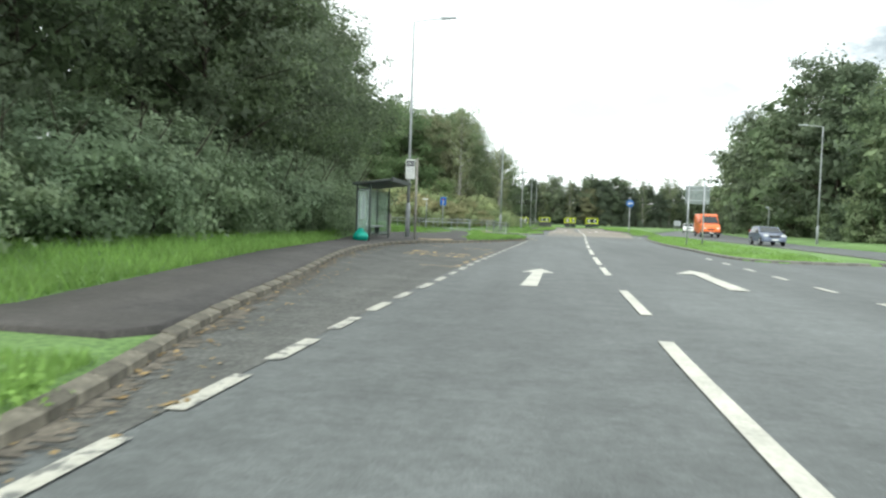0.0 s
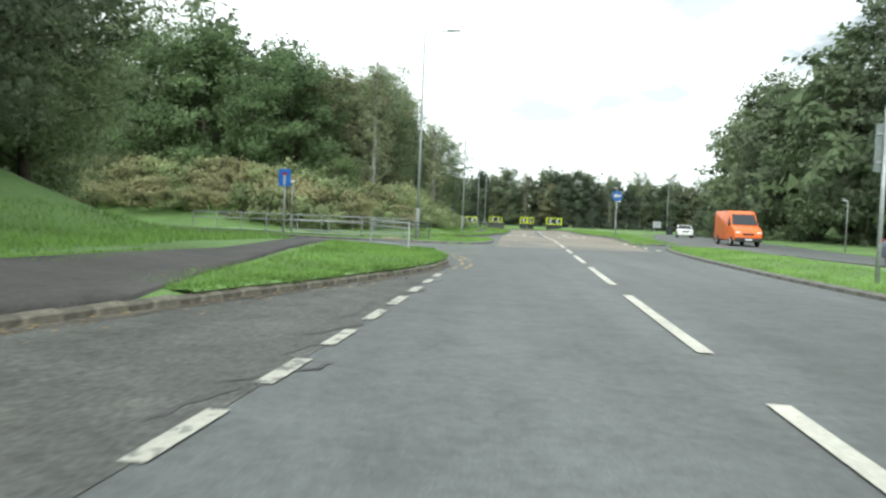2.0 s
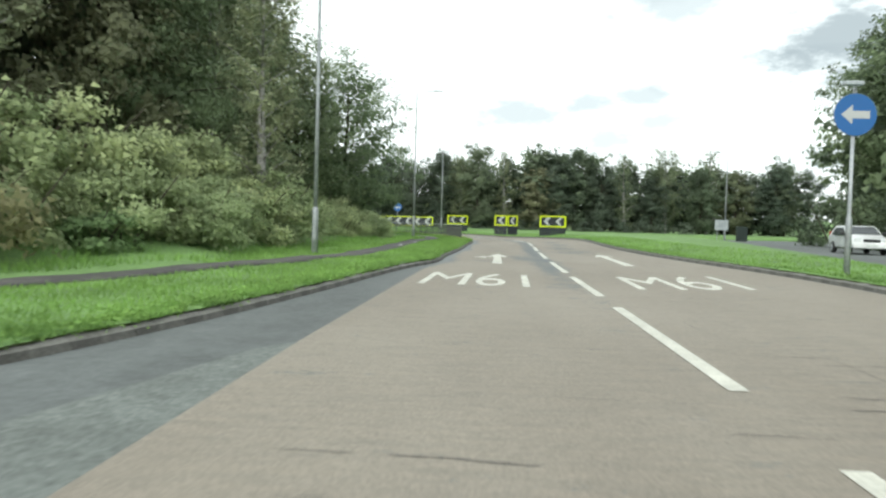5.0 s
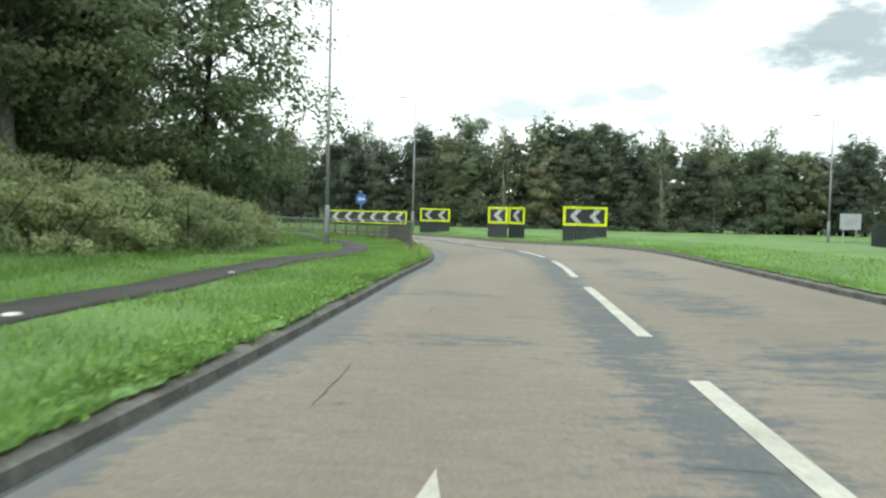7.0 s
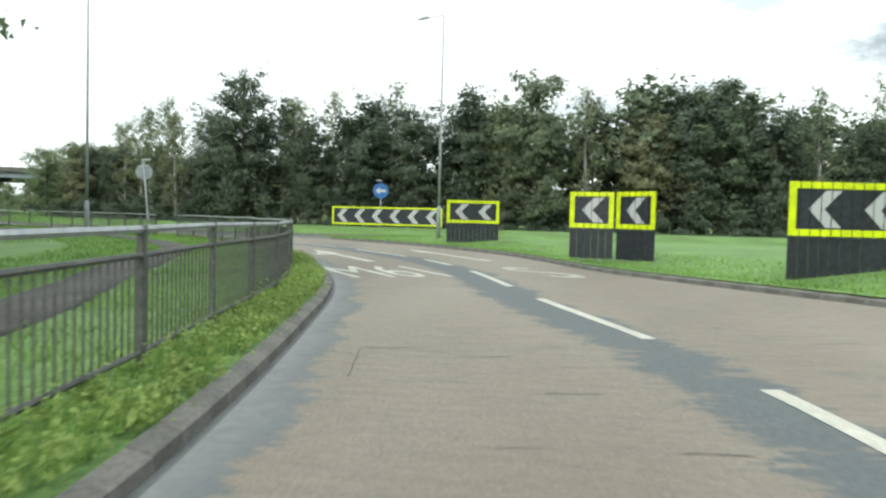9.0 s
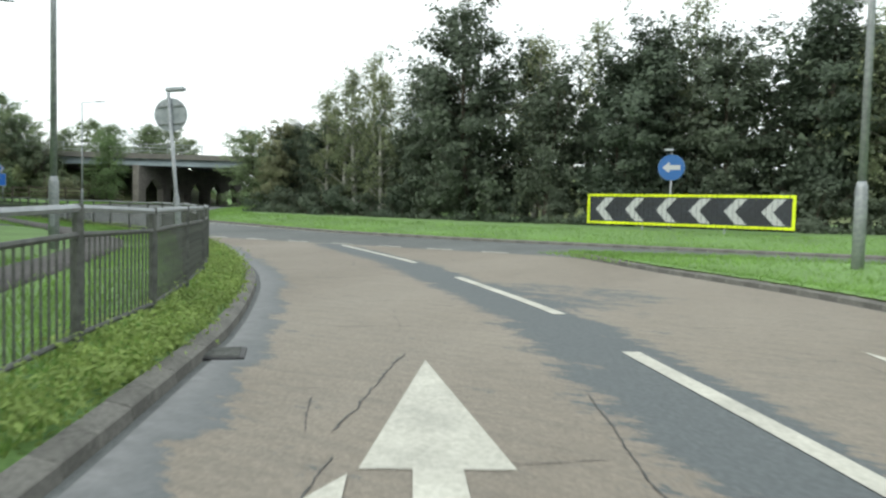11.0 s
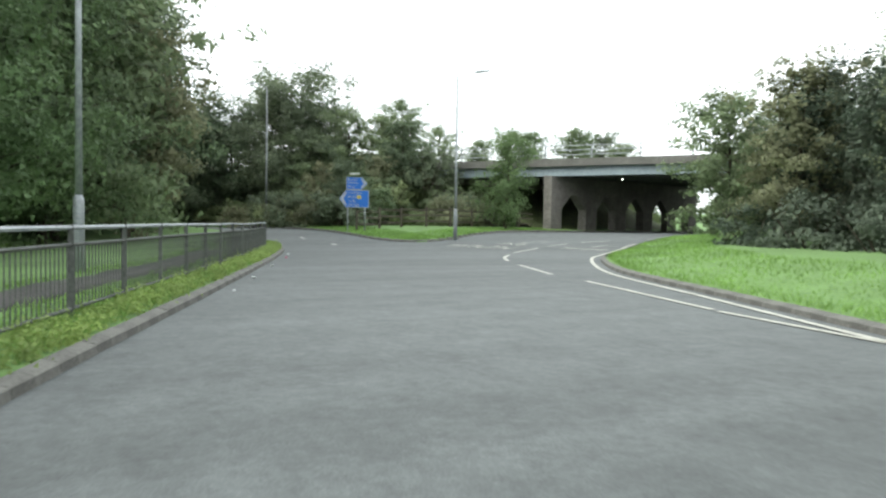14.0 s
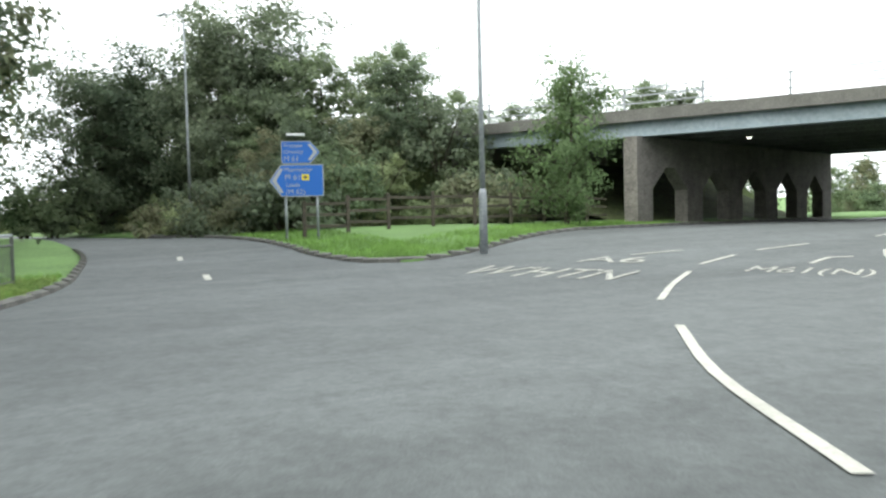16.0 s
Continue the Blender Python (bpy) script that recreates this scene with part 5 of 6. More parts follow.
for k in range(20):
    x = -7.0 - 2.5 * k
    y = 92.6 + max(0, -14 - x) * 0.33
    plant(("scrub", "tan", "scrub", "tan")[k % 4], x, y + prng.uniform(-0.6, 0.6), gz(x, y) - 0.15, prng.uniform(1.0, 1.3), shrub=True)
    plant(("tan", "scrub", "scrub", "tan")[k % 4], x + 1, y + 4 + prng.uniform(-0.6, 0.6), gz(x, y + 4) - 0.1, prng.uniform(1.35, 1.75), shrub=True)
plant("light", -6.4, 100.5, gz(-6.4, 100.5), 0.55, 1.2)
for k in range(14):
    plant(("green", "dark", "green")[k % 3], -20 - 3.0 * k, 170.5 + 1.6 * k - max(0, k - 6) * 0.75, 0.5, prng.uniform(0.75, 1.0), shrub=True)
for x, y, kind, sc in ((-5.6, 109.7, "thin_birch", 1.0), (-0.9, 121.9, "thin_birch", 0.95), (-2.4, 151.5, "near_broad", 1.2), (-5.0, 146.0, "near_broad", 1.1), (-6.0, 131, "tall", 1.0)):
    plant(kind, x, y, gz(x, y) - 0.2, sc)
# wood on the far side of the dual carriageway
wood([(52, 170), (43.5, 151), (38.5, 131), (37.3, 112), (38.8, 92), (41, 74)], 4.8, ((0, ("broad", "far", "dark", "far_green")), (6.5, FAR)), (1.35, 1.65))
for k in range(14):
    plant(("green", "dark")[k % 2], 36.5 + prng.uniform(-1, 1), 70 + 6.2 * k, 0.2, 1.3, shrub=True)
for k in range(9):
    plant(("broad", "brown", "dark")[k % 3], 42 + 5 * (k % 2), 14 + 6.0 * k, 0.2, prng.uniform(0.55, 0.8))
# wood on the roundabout
wood([(-52, 246), (-47, 233), (-43.5, 224), (-40.8, 217.5), (-37, 215)], 3.2, ((0, ("light", "broad", "light", "brown", "dark")), (4.5, ("far", "light", "far_green"))), (0.55, 0.72))
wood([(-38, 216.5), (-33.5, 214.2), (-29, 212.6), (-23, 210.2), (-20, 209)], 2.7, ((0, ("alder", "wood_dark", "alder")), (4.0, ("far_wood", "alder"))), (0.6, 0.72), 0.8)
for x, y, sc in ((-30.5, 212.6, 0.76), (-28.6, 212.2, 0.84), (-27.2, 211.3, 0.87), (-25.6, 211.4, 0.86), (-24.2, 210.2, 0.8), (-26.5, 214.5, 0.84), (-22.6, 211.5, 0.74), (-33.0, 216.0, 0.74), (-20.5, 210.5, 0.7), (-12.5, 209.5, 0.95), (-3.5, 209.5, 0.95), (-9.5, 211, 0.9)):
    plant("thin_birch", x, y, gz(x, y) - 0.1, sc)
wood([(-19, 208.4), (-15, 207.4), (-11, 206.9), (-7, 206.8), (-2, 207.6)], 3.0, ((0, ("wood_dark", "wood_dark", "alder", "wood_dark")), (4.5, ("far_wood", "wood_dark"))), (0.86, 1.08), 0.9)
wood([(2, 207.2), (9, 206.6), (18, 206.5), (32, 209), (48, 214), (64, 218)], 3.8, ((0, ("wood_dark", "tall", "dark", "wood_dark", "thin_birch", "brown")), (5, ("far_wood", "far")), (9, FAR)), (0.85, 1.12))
# undergrowth whose darkened leaf colour stands in for shadow under the trees
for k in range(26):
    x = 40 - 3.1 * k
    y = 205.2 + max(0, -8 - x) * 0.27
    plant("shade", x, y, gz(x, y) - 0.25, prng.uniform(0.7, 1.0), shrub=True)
# by the bridge
for x, y, kind, s in ((-83.2, 209.0, "oak", 0.92), (-91.0, 205.4, "oak", 0.9), (-87, 208.5, "near_dark", 0.9), (-94.5, 205.0, "near_dark", 0.78), (-81, 211.0, "near_dark", 0.78), (-78.4, 212.5, "broad", 0.66), (-71.5, 212.6, "brown", 0.52), (-97, 203.8, "broad", 0.72), (-81, 219, "broad", 0.6)):
    plant(kind, x, y, gz(x, y) - 0.2, s)
for x, y, kind, s in ((-61.5, 192.6, "brown", 1.3), (-66.5, 193.4, "brown", 1.35)):
    plant(kind, x, y, gz(x, y) - 0.2, s)
for x, y, kind, s in ((-92.8, 201.1, "oak", 0.82), (-95.8, 202.7, "near_dark", 0.9)):
    plant(kind, x, y, gz(x, y) - 0.2, s)
for x, y, s in ((-91.9, 198.2, 1.3), (-93.9, 196.5, 1.2)):
    plant("green", x, y, gz(x, y) - 0.15, s, shrub=True)
plant("light", -61.6, 217.6, gz(-61.6, 217.6) - 0.2, 0.88, 0.85)
for k in range(24):
    d, v = 0.2 + 0.55 * k, (-13, -9.5, -6.5, -3.5)[k % 4] + prng.uniform(-0.8, 0.8)
    q = wpt(d, v, slope_z(v) + 0.1)
    plant(("dark", "green", "brown", "scrub")[(k * 3 // 2) % 4], q.x, q.y, q.z - 0.2, prng.uniform(0.95, 1.3), shrub=True)
for d, v, kind, s in ((2.5, -5.0, "dark", 0.5), (6.5, -4.0, "broad", 0.55), (11, -8, "broad", 0.6), (4.0, -11.5, "brown", 0.42), (0.5, -12.0, "dark", 0.36)):
    q = wpt(d, v, slope_z(v))
    plant(kind, q.x, q.y, q.z, s)
for x, y, kind, s in ((-65.2, 215.6, "brown", 1.1), (-67.5, 217, "dark", 1.0), (-71.5, 212, "green", 1.1), (-70, 217.5, "green", 1.1), (-76, 209.8, "scrub", 1.0), (-67.5, 214, "scrub", 0.8), (-80.5, 209.6, "scrub", 1.1), (-69.5, 211.2, "scrub", 0.8), (-86, 211, "scrub", 1.2), (-92, 208, "green", 0.8), (-73.5, 209.5, "brown", 0.7), (-83, 212.5, "dark", 1.2), (-75, 213.5, "dark", 1.2), (-90, 211, "dark", 1.2)):
    plant(kind, x, y, gz(x, y) - 0.15, s, shrub=True)
# scrub over the embankment
for k in range(66):
    d = 3 + 1.1 * k
    v = (-12.5, -9.0, -6.0, -3.2)[k % 4] + prng.uniform(-1, 1)
    q = wpt(d, v, slope_z(v) + 0.2)
    plant(("scrub", "green", "scrub", "tan")[(k // 2) % 4], q.x, q.y, q.z - 0.1, prng.uniform(0.8, 1.15), shrub=True)
for k, d in enumerate((4, 10, 17, 24, 33, 46, 56, 66, 76)):
    q = wpt(d, 26 + 2 * (k % 3), 4.2)
    plant(("broad", "dark", "far_green")[k % 3], q.x, q.y, q.z, 0.55 + 0.08 * (k % 4), None)
for x, y, sc in ((-92.4, 229.3, 0.58), (-88.5, 232.0, 0.5), (-84.5, 236.0, 0.52), (-82.0, 240.1, 0.6), (-91.0, 224.0, 0.42), (-97, 226, 0.55)):
    plant("broad", x, y, 5.2, sc, 1.1)
# beyond the bridge and the far skyline
for k in range(16):
    x, y = -96 + 2.4 * k + prng.uniform(-0.6, 0.6), 283 - 1.1 * k + prng.uniform(-2, 2)
    plant(("green", "dark", "brown", "green")[k % 4], x, y, 0.3, prng.uniform(0.9, 1.5), shrub=True)
for x, y, kind, sc in ((-84.5, 266.5, "broad", 0.5), (-90, 280, "brown", 0.6), (-80, 287, "far_green", 0.7), (-72, 290, "far", 0.7)):
    plant(kind, x, y, 0.2, sc)
for k in range(22):
    a = -0.1 + 0.085 * k
    plant(("far_green", "far")[k % 2], -64 + 95 * math.cos(a + 1.1), 240 + 85 * math.sin(a + 1.1), 0.0, prng.uniform(0.7, 1.0))
for k in range(20):
    plant(("far", "far_green")[k % 2], 72 + 6 * (k % 3), 30 + 10 * k, 0.2, prng.uniform(1.0, 1.3))


# ---------------------------------------------------------------- bus stop
GLASS = bpy.data.materials.new("shelter_glass")
GLASS.use_nodes = True
_b = GLASS.node_tree.nodes["Principled BSDF"]
_b.inputs["Base Color"].default_value = (0.75, 0.86, 0.82, 1)
_b.inputs["Roughness"].default_value, _b.inputs["Transmission Weight"].default_value, _b.inputs["IOR"].default_value = 0.12, 0.85, 1.1
CAR_GLASS = material("car_glass", (0.02, 0.025, 0.03), 0.08)
DARK_FRAME = speckled("dark_green_frame", (0.012, 0.02, 0.018), (0.035, 0.05, 0.045), 0.5, 20, 2, 0.05)
PAPER = speckled("paper_notice", (0.55, 0.57, 0.56), (0.72, 0.74, 0.73), 0.7, 9, 3, 0.02)
PRINT = material("dark_print", (0.03, 0.035, 0.05), 0.6)
TEAL = speckled("teal_plastic", (0.0, 0.22, 0.17), (0.01, 0.38, 0.29), 0.4, 7, 4, 0.3)
TACTILE = speckled("buff_paving", (0.3, 0.23, 0.14), (0.42, 0.33, 0.21), 0.85, 18, 1.2, 0.4)
ORANGE = speckled("orange_paint", (0.75, 0.14, 0.03), (0.85, 0.19, 0.045), 0.35, 3, 0.8, 0.01)
SILVER = speckled("silver_blue_paint", (0.1, 0.12, 0.18), (0.15, 0.18, 0.25), 0.3, 3, 0.8, 0.01)
WHITE_PAINT = speckled("white_paint", (0.62, 0.63, 0.64), (0.74, 0.75, 0.76), 0.35, 3, 0.8, 0.01)
TYRE = speckled("tyre_rubber", (0.012, 0.012, 0.012), (0.03, 0.03, 0.03), 0.85, 20, 3, 0.1)
PLASTIC = speckled("black_plastic", (0.018, 0.018, 0.02), (0.035, 0.035, 0.037), 0.6, 15, 2, 0.05)
LAMP_GLASS = material("lamp_lens", (0.65, 0.67, 0.68), 0.15)
RED_LENS = material("red_lens", (0.35, 0.01, 0.01), 0.25)
PINK = material("pink_panel", (0.6, 0.03, 0.16), 0.4)
YELLOW = material("yellow_panel", (0.75, 0.6, 0.03), 0.4)

zs = h_layby(-1.5, 38.5) + 0.02
sh = thing("bus_shelter", pose(-1.75, 36.9, zs), "dark green framed glass bus shelter with cantilever roof", "bus shelter")
for x, y in ((0, 0), (0.5, 0), (0, 1.8), (0, 3.6), (0.5, 3.6)):
    part("post", box(bmesh.new(), (0.06, 0.06, 2.25), (x, y, 1.02), 0.008), DARK_FRAME, sh)
for y in (0, 3.6):
    part("side_pane", box(bmesh.new(), (0.43, 0.012, 1.75), (0.25, y, 1.08), 0.003), GLASS, sh, "greenish glass side panel")
    for z in (0.18, 1.98):
        part("side_rail", box(bmesh.new(), (0.44, 0.04, 0.04), (0.25, y, z), 0.006), DARK_FRAME, sh)
for y in (0.9, 2.7):
    part("back_pane", box(bmesh.new(), (0.012, 1.72, 1.75), (0, y, 1.08), 0.003), GLASS, sh, "greenish glass back panel")
for z in (0.18, 1.98):
    part("back_rail", box(bmesh.new(), (0.045, 3.6, 0.045), (0, 1.8, z), 0.006), DARK_FRAME, sh)
bm = box(bmesh.new(), (1.5, 4.1, 0.1), (0.6, 1.8, 2.2), 0.03)
for v in bm.verts:
    v.co.z += 0.12 * v.co.x - 0.04
part("roof", bm, DARK_FRAME, sh, "dark cantilever roof")
part("fascia", box(bmesh.new(), (0.04, 4.1, 0.16), (1.36, 1.8, 2.34), 0.01), DARK_FRAME, sh)
part("seat", box(bmesh.new(), (0.28, 2.0, 0.05), (0.25, 2.3, 0.55), 0.02), GALV, sh, "narrow perch seat")
for y in (1.5, 3.1):
    part("seat_bracket", box(bmesh.new(), (0.2, 0.05, 0.3), (0.12, y, 0.4), 0.008), DARK_FRAME, sh)
case = part("notice_case", box(bmesh.new(), (0.05, 0.62, 1.05), (0.05, 0.75, 1.35), 0.01), PAPER, sh, "white timetable case")
part("notice", box(bmesh.new(), (0.004, 0.2, 0.85), (0.078, 0.72, 1.35)), SIGN_BACK, case, "faded grey printed sheet")
bm = bmesh.new()
bmesh.ops.create_icosphere(bm, subdivisions=3, radius=0.3)
for v in bm.verts:
    v.co += v.co.normalized() * 0.05 * noise.noise(v.co * 9)
    v.co.z = max(-0.17, v.co.z * 0.75) + (0.09 if v.co.xy.length < 0.09 and v.co.z > 0.1 else 0)
bag = part("rubbish_bag", bm, TEAL, None, "", True)
bag.location = (-1.55, 36.75, zs + 0.17)
tagged(bag, "tied teal plastic rubbish bag against the shelter", "bag")

zb = h_layby(-0.35, 42.0)
bs = thing("bus_stop_flag", pose(-0.35, 42.0, zb), "white bus stop flag on a pale concrete pole", "bus stop sign")
part("pole", tube(bmesh.new(), [(0, 0, -0.3), (0, 0, 1.2), (0, 0, 3.6)], [0.055, 0.05, 0.045], 10), CONCRETE, bs, "", True)
fl = part("flag", box(bmesh.new(), (0.42, 0.025, 0.86), (-0.29, 0, 3.12), 0.006), PAPER, bs, "white flag with dark heading")
part("heading", box(bmesh.new(), (0.34, 0.008, 0.24), (-0.29, -0.014, 3.37)), PRINT, fl)
for z in (3.4, 3.34):
    part("print_bar", box(bmesh.new(), (0.26, 0.006, 0.025), (-0.29, -0.02, z)), PAPER, fl)
for z in (3.18, 3.1, 3.02):
    part("print_bar", box(bmesh.new(), (0.28, 0.006, 0.02), (-0.29, -0.015, z)), SIGN_BACK, fl)
for z in (2.8, 3.45):
    part("clamp", box(bmesh.new(), (0.12, 0.06, 0.05), (-0.04, 0, z), 0.008), GALV, bs)

bl = thing("bollard", pose(-2.0, 44.3, h_layby(-2.0, 44.3)), "short grey concrete bollard on the grass", "bollard")
part("shaft", box(bmesh.new(), (0.2, 0.16, 1.15), (0, 0, 0.45), 0.02), CONCRETE, bl)

# tactile crossing ramps
for pts, z in (([(-0.2, 42.9), (0.9, 46.0), (0.2, 47.4), (-1.4, 44.6)], 0.13), ([(0.1, 78.0), (1.0, 78.0), (0.6, 79.6), (-0.4, 79.6)], 0.14)):
    ob = sheet("pavement_tactile", pts, lambda x, y, z=z: hz(x, y) + z + 0.03, TACTILE, 0.6, 0.05)
    tagged(ob, "buff tactile paving at the dropped kerb", "pavement", kind="structure")

# ---------------------------------------------------------------- signs
sg = thing("no_through_road_sign", pose(-2.5, 68.5, h_layby(-2.5, 68.5)), "small blue no-through-road sign on a grey post", "road sign")
part("post", tube(bmesh.new(), [(0, 0.04, -0.3), (0, 0.04, 2.75)], 0.04, 8), GALV, sg, "", True)
pl = part("sign_face", box(bmesh.new(), (0.46, 0.015, 0.64), (0, 0, 2.35), 0.006), BLUE_SIGN, sg, "blue sign face")
part("stem", box(bmesh.new(), (0.09, 0.006, 0.38), (0, -0.011, 2.26)), WHITE_SHEET, pl)
part("bar", box(bmesh.new(), (0.2, 0.006, 0.09), (0, -0.011, 2.49)), RED_LENS, pl, "red bar")

ds = thing("direction_sign", pose(14.8, 57.6, h_median(14.8, 57.6), 0, 0, 4), "grey back of a direction sign on two posts", "road sign")
for x in (-0.55, 0.4):
    part("post", tube(bmesh.new(), [(x, 0, -0.4), (x, 0, 3.95)], 0.05, 10), GALV, ds, "", True)
pb = part("panel", box(bmesh.new(), (1.5, 0.03, 1.1), (0, 0.08, 3.05), 0.01), DARK_BACK, ds, "grey sign back")
for z in (2.72, 3.36):
    part("stiffener", box(bmesh.new(), (1.46, 0.03, 0.05), (0, 0.05, z), 0.005), GALV, pb)

pl = thing("lit_bollard_post", pose(28.6, 90.5, h_right(28.6, 90.5)), "slim grey post with an angled lamp head", "post lamp")
part("post", tube(bmesh.new(), [(0, 0, -0.3), (0, 0, 3.1), (-0.05, 0, 3.25)], [0.05, 0.045, 0.04], 8), GALV, pl, "", True)
part("head", box(bmesh.new(), (0.34, 0.16, 0.12), (-0.17, 0, 3.3), 0.03, Matrix.Rotation(0.35, 4, "Y")), SIGN_BACK, pl)

pl = thing("path_lamp", pose(-5.9, 82.4, h_nose(-5.9, 82.4)), "short grey post with a flat lamp head by the crossing", "post lamp")
part("base_sleeve", tube(bmesh.new(), [(0, 0, -0.3), (0, 0, 0.95), (0, 0, 1.0)], [0.07, 0.07, 0.045], 10), GALV, pl, "", True)
part("post", tube(bmesh.new(), [(0, 0, 1.0), (0, 0, 2.95)], [0.042, 0.038], 8), GALV, pl, "", True)
part("head", box(bmesh.new(), (0.52, 0.22, 0.12), (-0.16, 0, 2.98), 0.03), WHITE_PAINT, pl, "pale lamp head")


def word(text, size, at, parent, mat=WHITE_SHEET):
    """Lettering standing on a sign that faces -y."""
    cu = bpy.data.curves.new("lettering", "FONT")
    cu.body, cu.size = text, size
    tmp = bpy.data.objects.new("lettering_text", cu)
    me = bpy.data.meshes.new_from_object(tmp)
    bpy.data.objects.remove(tmp)
    for v in me.vertices:
        v.co = (at[0] + v.co.x, at[1], at[2] + v.co.y)
    me.materials.append(mat)
    ob = new("lettering", me)
    ob.parent = parent


zz = h_split(-61.15, 205.93)
ds = thing("direction_sign", pose(-61.15, 205.93, zz, 0, 0, 70), "two blue motorway direction signs on wooden posts", "road sign")
for x in (-0.45, 0.62):
    part("post", tube(bmesh.new(), [(x, 0.08, -0.6), (x, 0.08, 2.6)], 0.045, 8), GALV, ds, "", True)


def blade(outline, inset, parent_label):
    c = Vector((sum(p[0] for p in outline) / len(outline), sum(p[1] for p in outline) / len(outline)))
    back = part("sign_plate", prism(bmesh.new(), outline, -0.01, 0.02), WHITE_SHEET, ds, "white sign border")
    ins = [(c.x + (x - c.x) * (1 - inset), c.y + (z - c.y) * (1 - inset * 1.7)) for x, z in outline]
    part("sign_face", prism(bmesh.new(), ins, -0.016, -0.011), BLUE_SIGN, back, parent_label)
    return back


lo = blade([(-0.98, 2.05), (-0.58, 2.6), (0.86, 2.6), (0.86, 1.5), (-0.58, 1.5)], 0.035, "blue sign face")
part("pointer", prism(bmesh.new(), [(-0.9, 2.05), (-0.62, 2.46), (-0.5, 2.46), (-0.74, 2.05)], -0.022, -0.017), WHITE_SHEET, lo)
part("pointer", prism(bmesh.new(), [(-0.9, 2.05), (-0.74, 2.05), (-0.5, 1.64), (-0.62, 1.64)], -0.022, -0.017), WHITE_SHEET, lo)
for t, s, x, z in (("Manchester", 0.2, -0.46, 2.36), ("M 61", 0.27, -0.46, 2.08), ("Leeds", 0.2, -0.42, 1.84), ("(M 62)", 0.25, -0.44, 1.58)):
    word(t, s, (x, -0.022, z), lo)
part("symbol_panel", box(bmesh.new(), (0.26, 0.006, 0.2), (0.24, -0.02, 2.16)), YELLOW, lo, "yellow symbol panel")
part("symbol", prism(bmesh.new(), [(0.16, 2.16), (0.24, 2.22), (0.32, 2.16), (0.24, 2.1)], -0.027, -0.024), PRINT, lo, "black diamond")
hi = blade([(-0.55, 3.4), (0.42, 3.4), (0.76, 3.02), (0.42, 2.63), (-0.55, 2.63)], 0.035, "blue sign face")
part("pointer", prism(bmesh.new(), [(0.68, 3.02), (0.54, 3.02), (0.33, 3.3), (0.44, 3.3)], -0.022, -0.017), WHITE_SHEET, hi)
part("pointer", prism(bmesh.new(), [(0.68, 3.02), (0.44, 2.74), (0.33, 2.74), (0.54, 3.02)], -0.022, -0.017), WHITE_SHEET, hi)
for t, s, x, z in (("Preston", 0.2, -0.47, 3.18), ("Chorley", 0.2, -0.47, 2.97), ("M 61", 0.25, -0.47, 2.71)):
    word(t, s, (x, -0.022, z), hi)
part("sign_lamp", box(bmesh.new(), (0.62, 0.16, 0.08), (-0.05, -0.1, 3.6), 0.02), WHITE_PAINT, ds, "white sign lamp")

bsn = thing("sign_back", pose(33.0, 166.5, 0.3, 0, 0, 0), "pale back of a small road sign", "road sign")
for x in (-0.4, 0.4):
    part("post", tube(bmesh.new(), [(x, 0.05, -0.4), (x, 0.05, 1.9)], 0.04, 8), GALV, bsn)
part("panel", box(bmesh.new(), (1.3, 0.03, 1.0), (0, 0, 1.5), 0.01), SIGN_BACK, bsn)
cab = thing("roadside_cabinet", pose(35.2, 167, 0.25), "dark roadside equipment cabinet on the grass", "cabinet")
part("body", box(bmesh.new(), (1.0, 0.5, 1.5), (0, 0, 0.7), 0.02), DARK_FRAME, cab)
part("door", box(bmesh.new(), (0.9, 0.02, 1.3), (0, -0.255, 0.72), 0.01), DARK_FRAME, cab)


# ---------------------------------------------------------------- crossing rails and timber fence
def plain_rail(pts, label, ground, h=1.05, panel=None):
    o = tagged(new("crossing_rail"), label, "railing", "crossing rails")
    z0 = ground(*pts[0])
    o.location = (*pts[0], z0)
    org = Vector(o.location)
    P = lambda p, z: Vector((p[0], p[1], ground(*p) + z)) - org
    line = [Vector(p) for p in pts]
    for a, b in zip(line, line[1:]):
        n = max(1, round((b - a).length / 1.8))
        for k in range(n + 1):
            q = a + (b - a) * (k / n)
            part("post", tube(bmesh.new(), [P(q, -0.3), P(q, h)], 0.028, 8), GALV, o)
        for z in (h, h - 0.3, 0.12):
            part("rail", tube(bmesh.new(), [P(a, z), P(b, z)], 0.024, 8), GALV, o)
    return o


railing([Vector((1.1, 67.3)), Vector((2.65, 65.95))], "weathered steel guard railing on the grass corner", 0.95, GALV, 1.5, h_layby)
railing([Vector((0.95, 78.6)), Vector((2.3, 79.0))], "weathered steel guard railing on the grass nose", 0.9, DARK_STEEL, 0.8, h_nose)
plain_rail([(-6.5, 79.6), (-1.2, 78.6), (-1.5, 80.6)], "pale galvanised crossing rail on the grass nose", h_nose)
plain_rail([(-7.5, 88.2), (-3.4, 88.0), (0.3, 90.6)], "pale galvanised crossing rail beside the footpath", h_left)
plain_rail([(-12, 83.2), (-7.0, 81.2)], "pale galvanised crossing rail on the grass nose", h_nose)


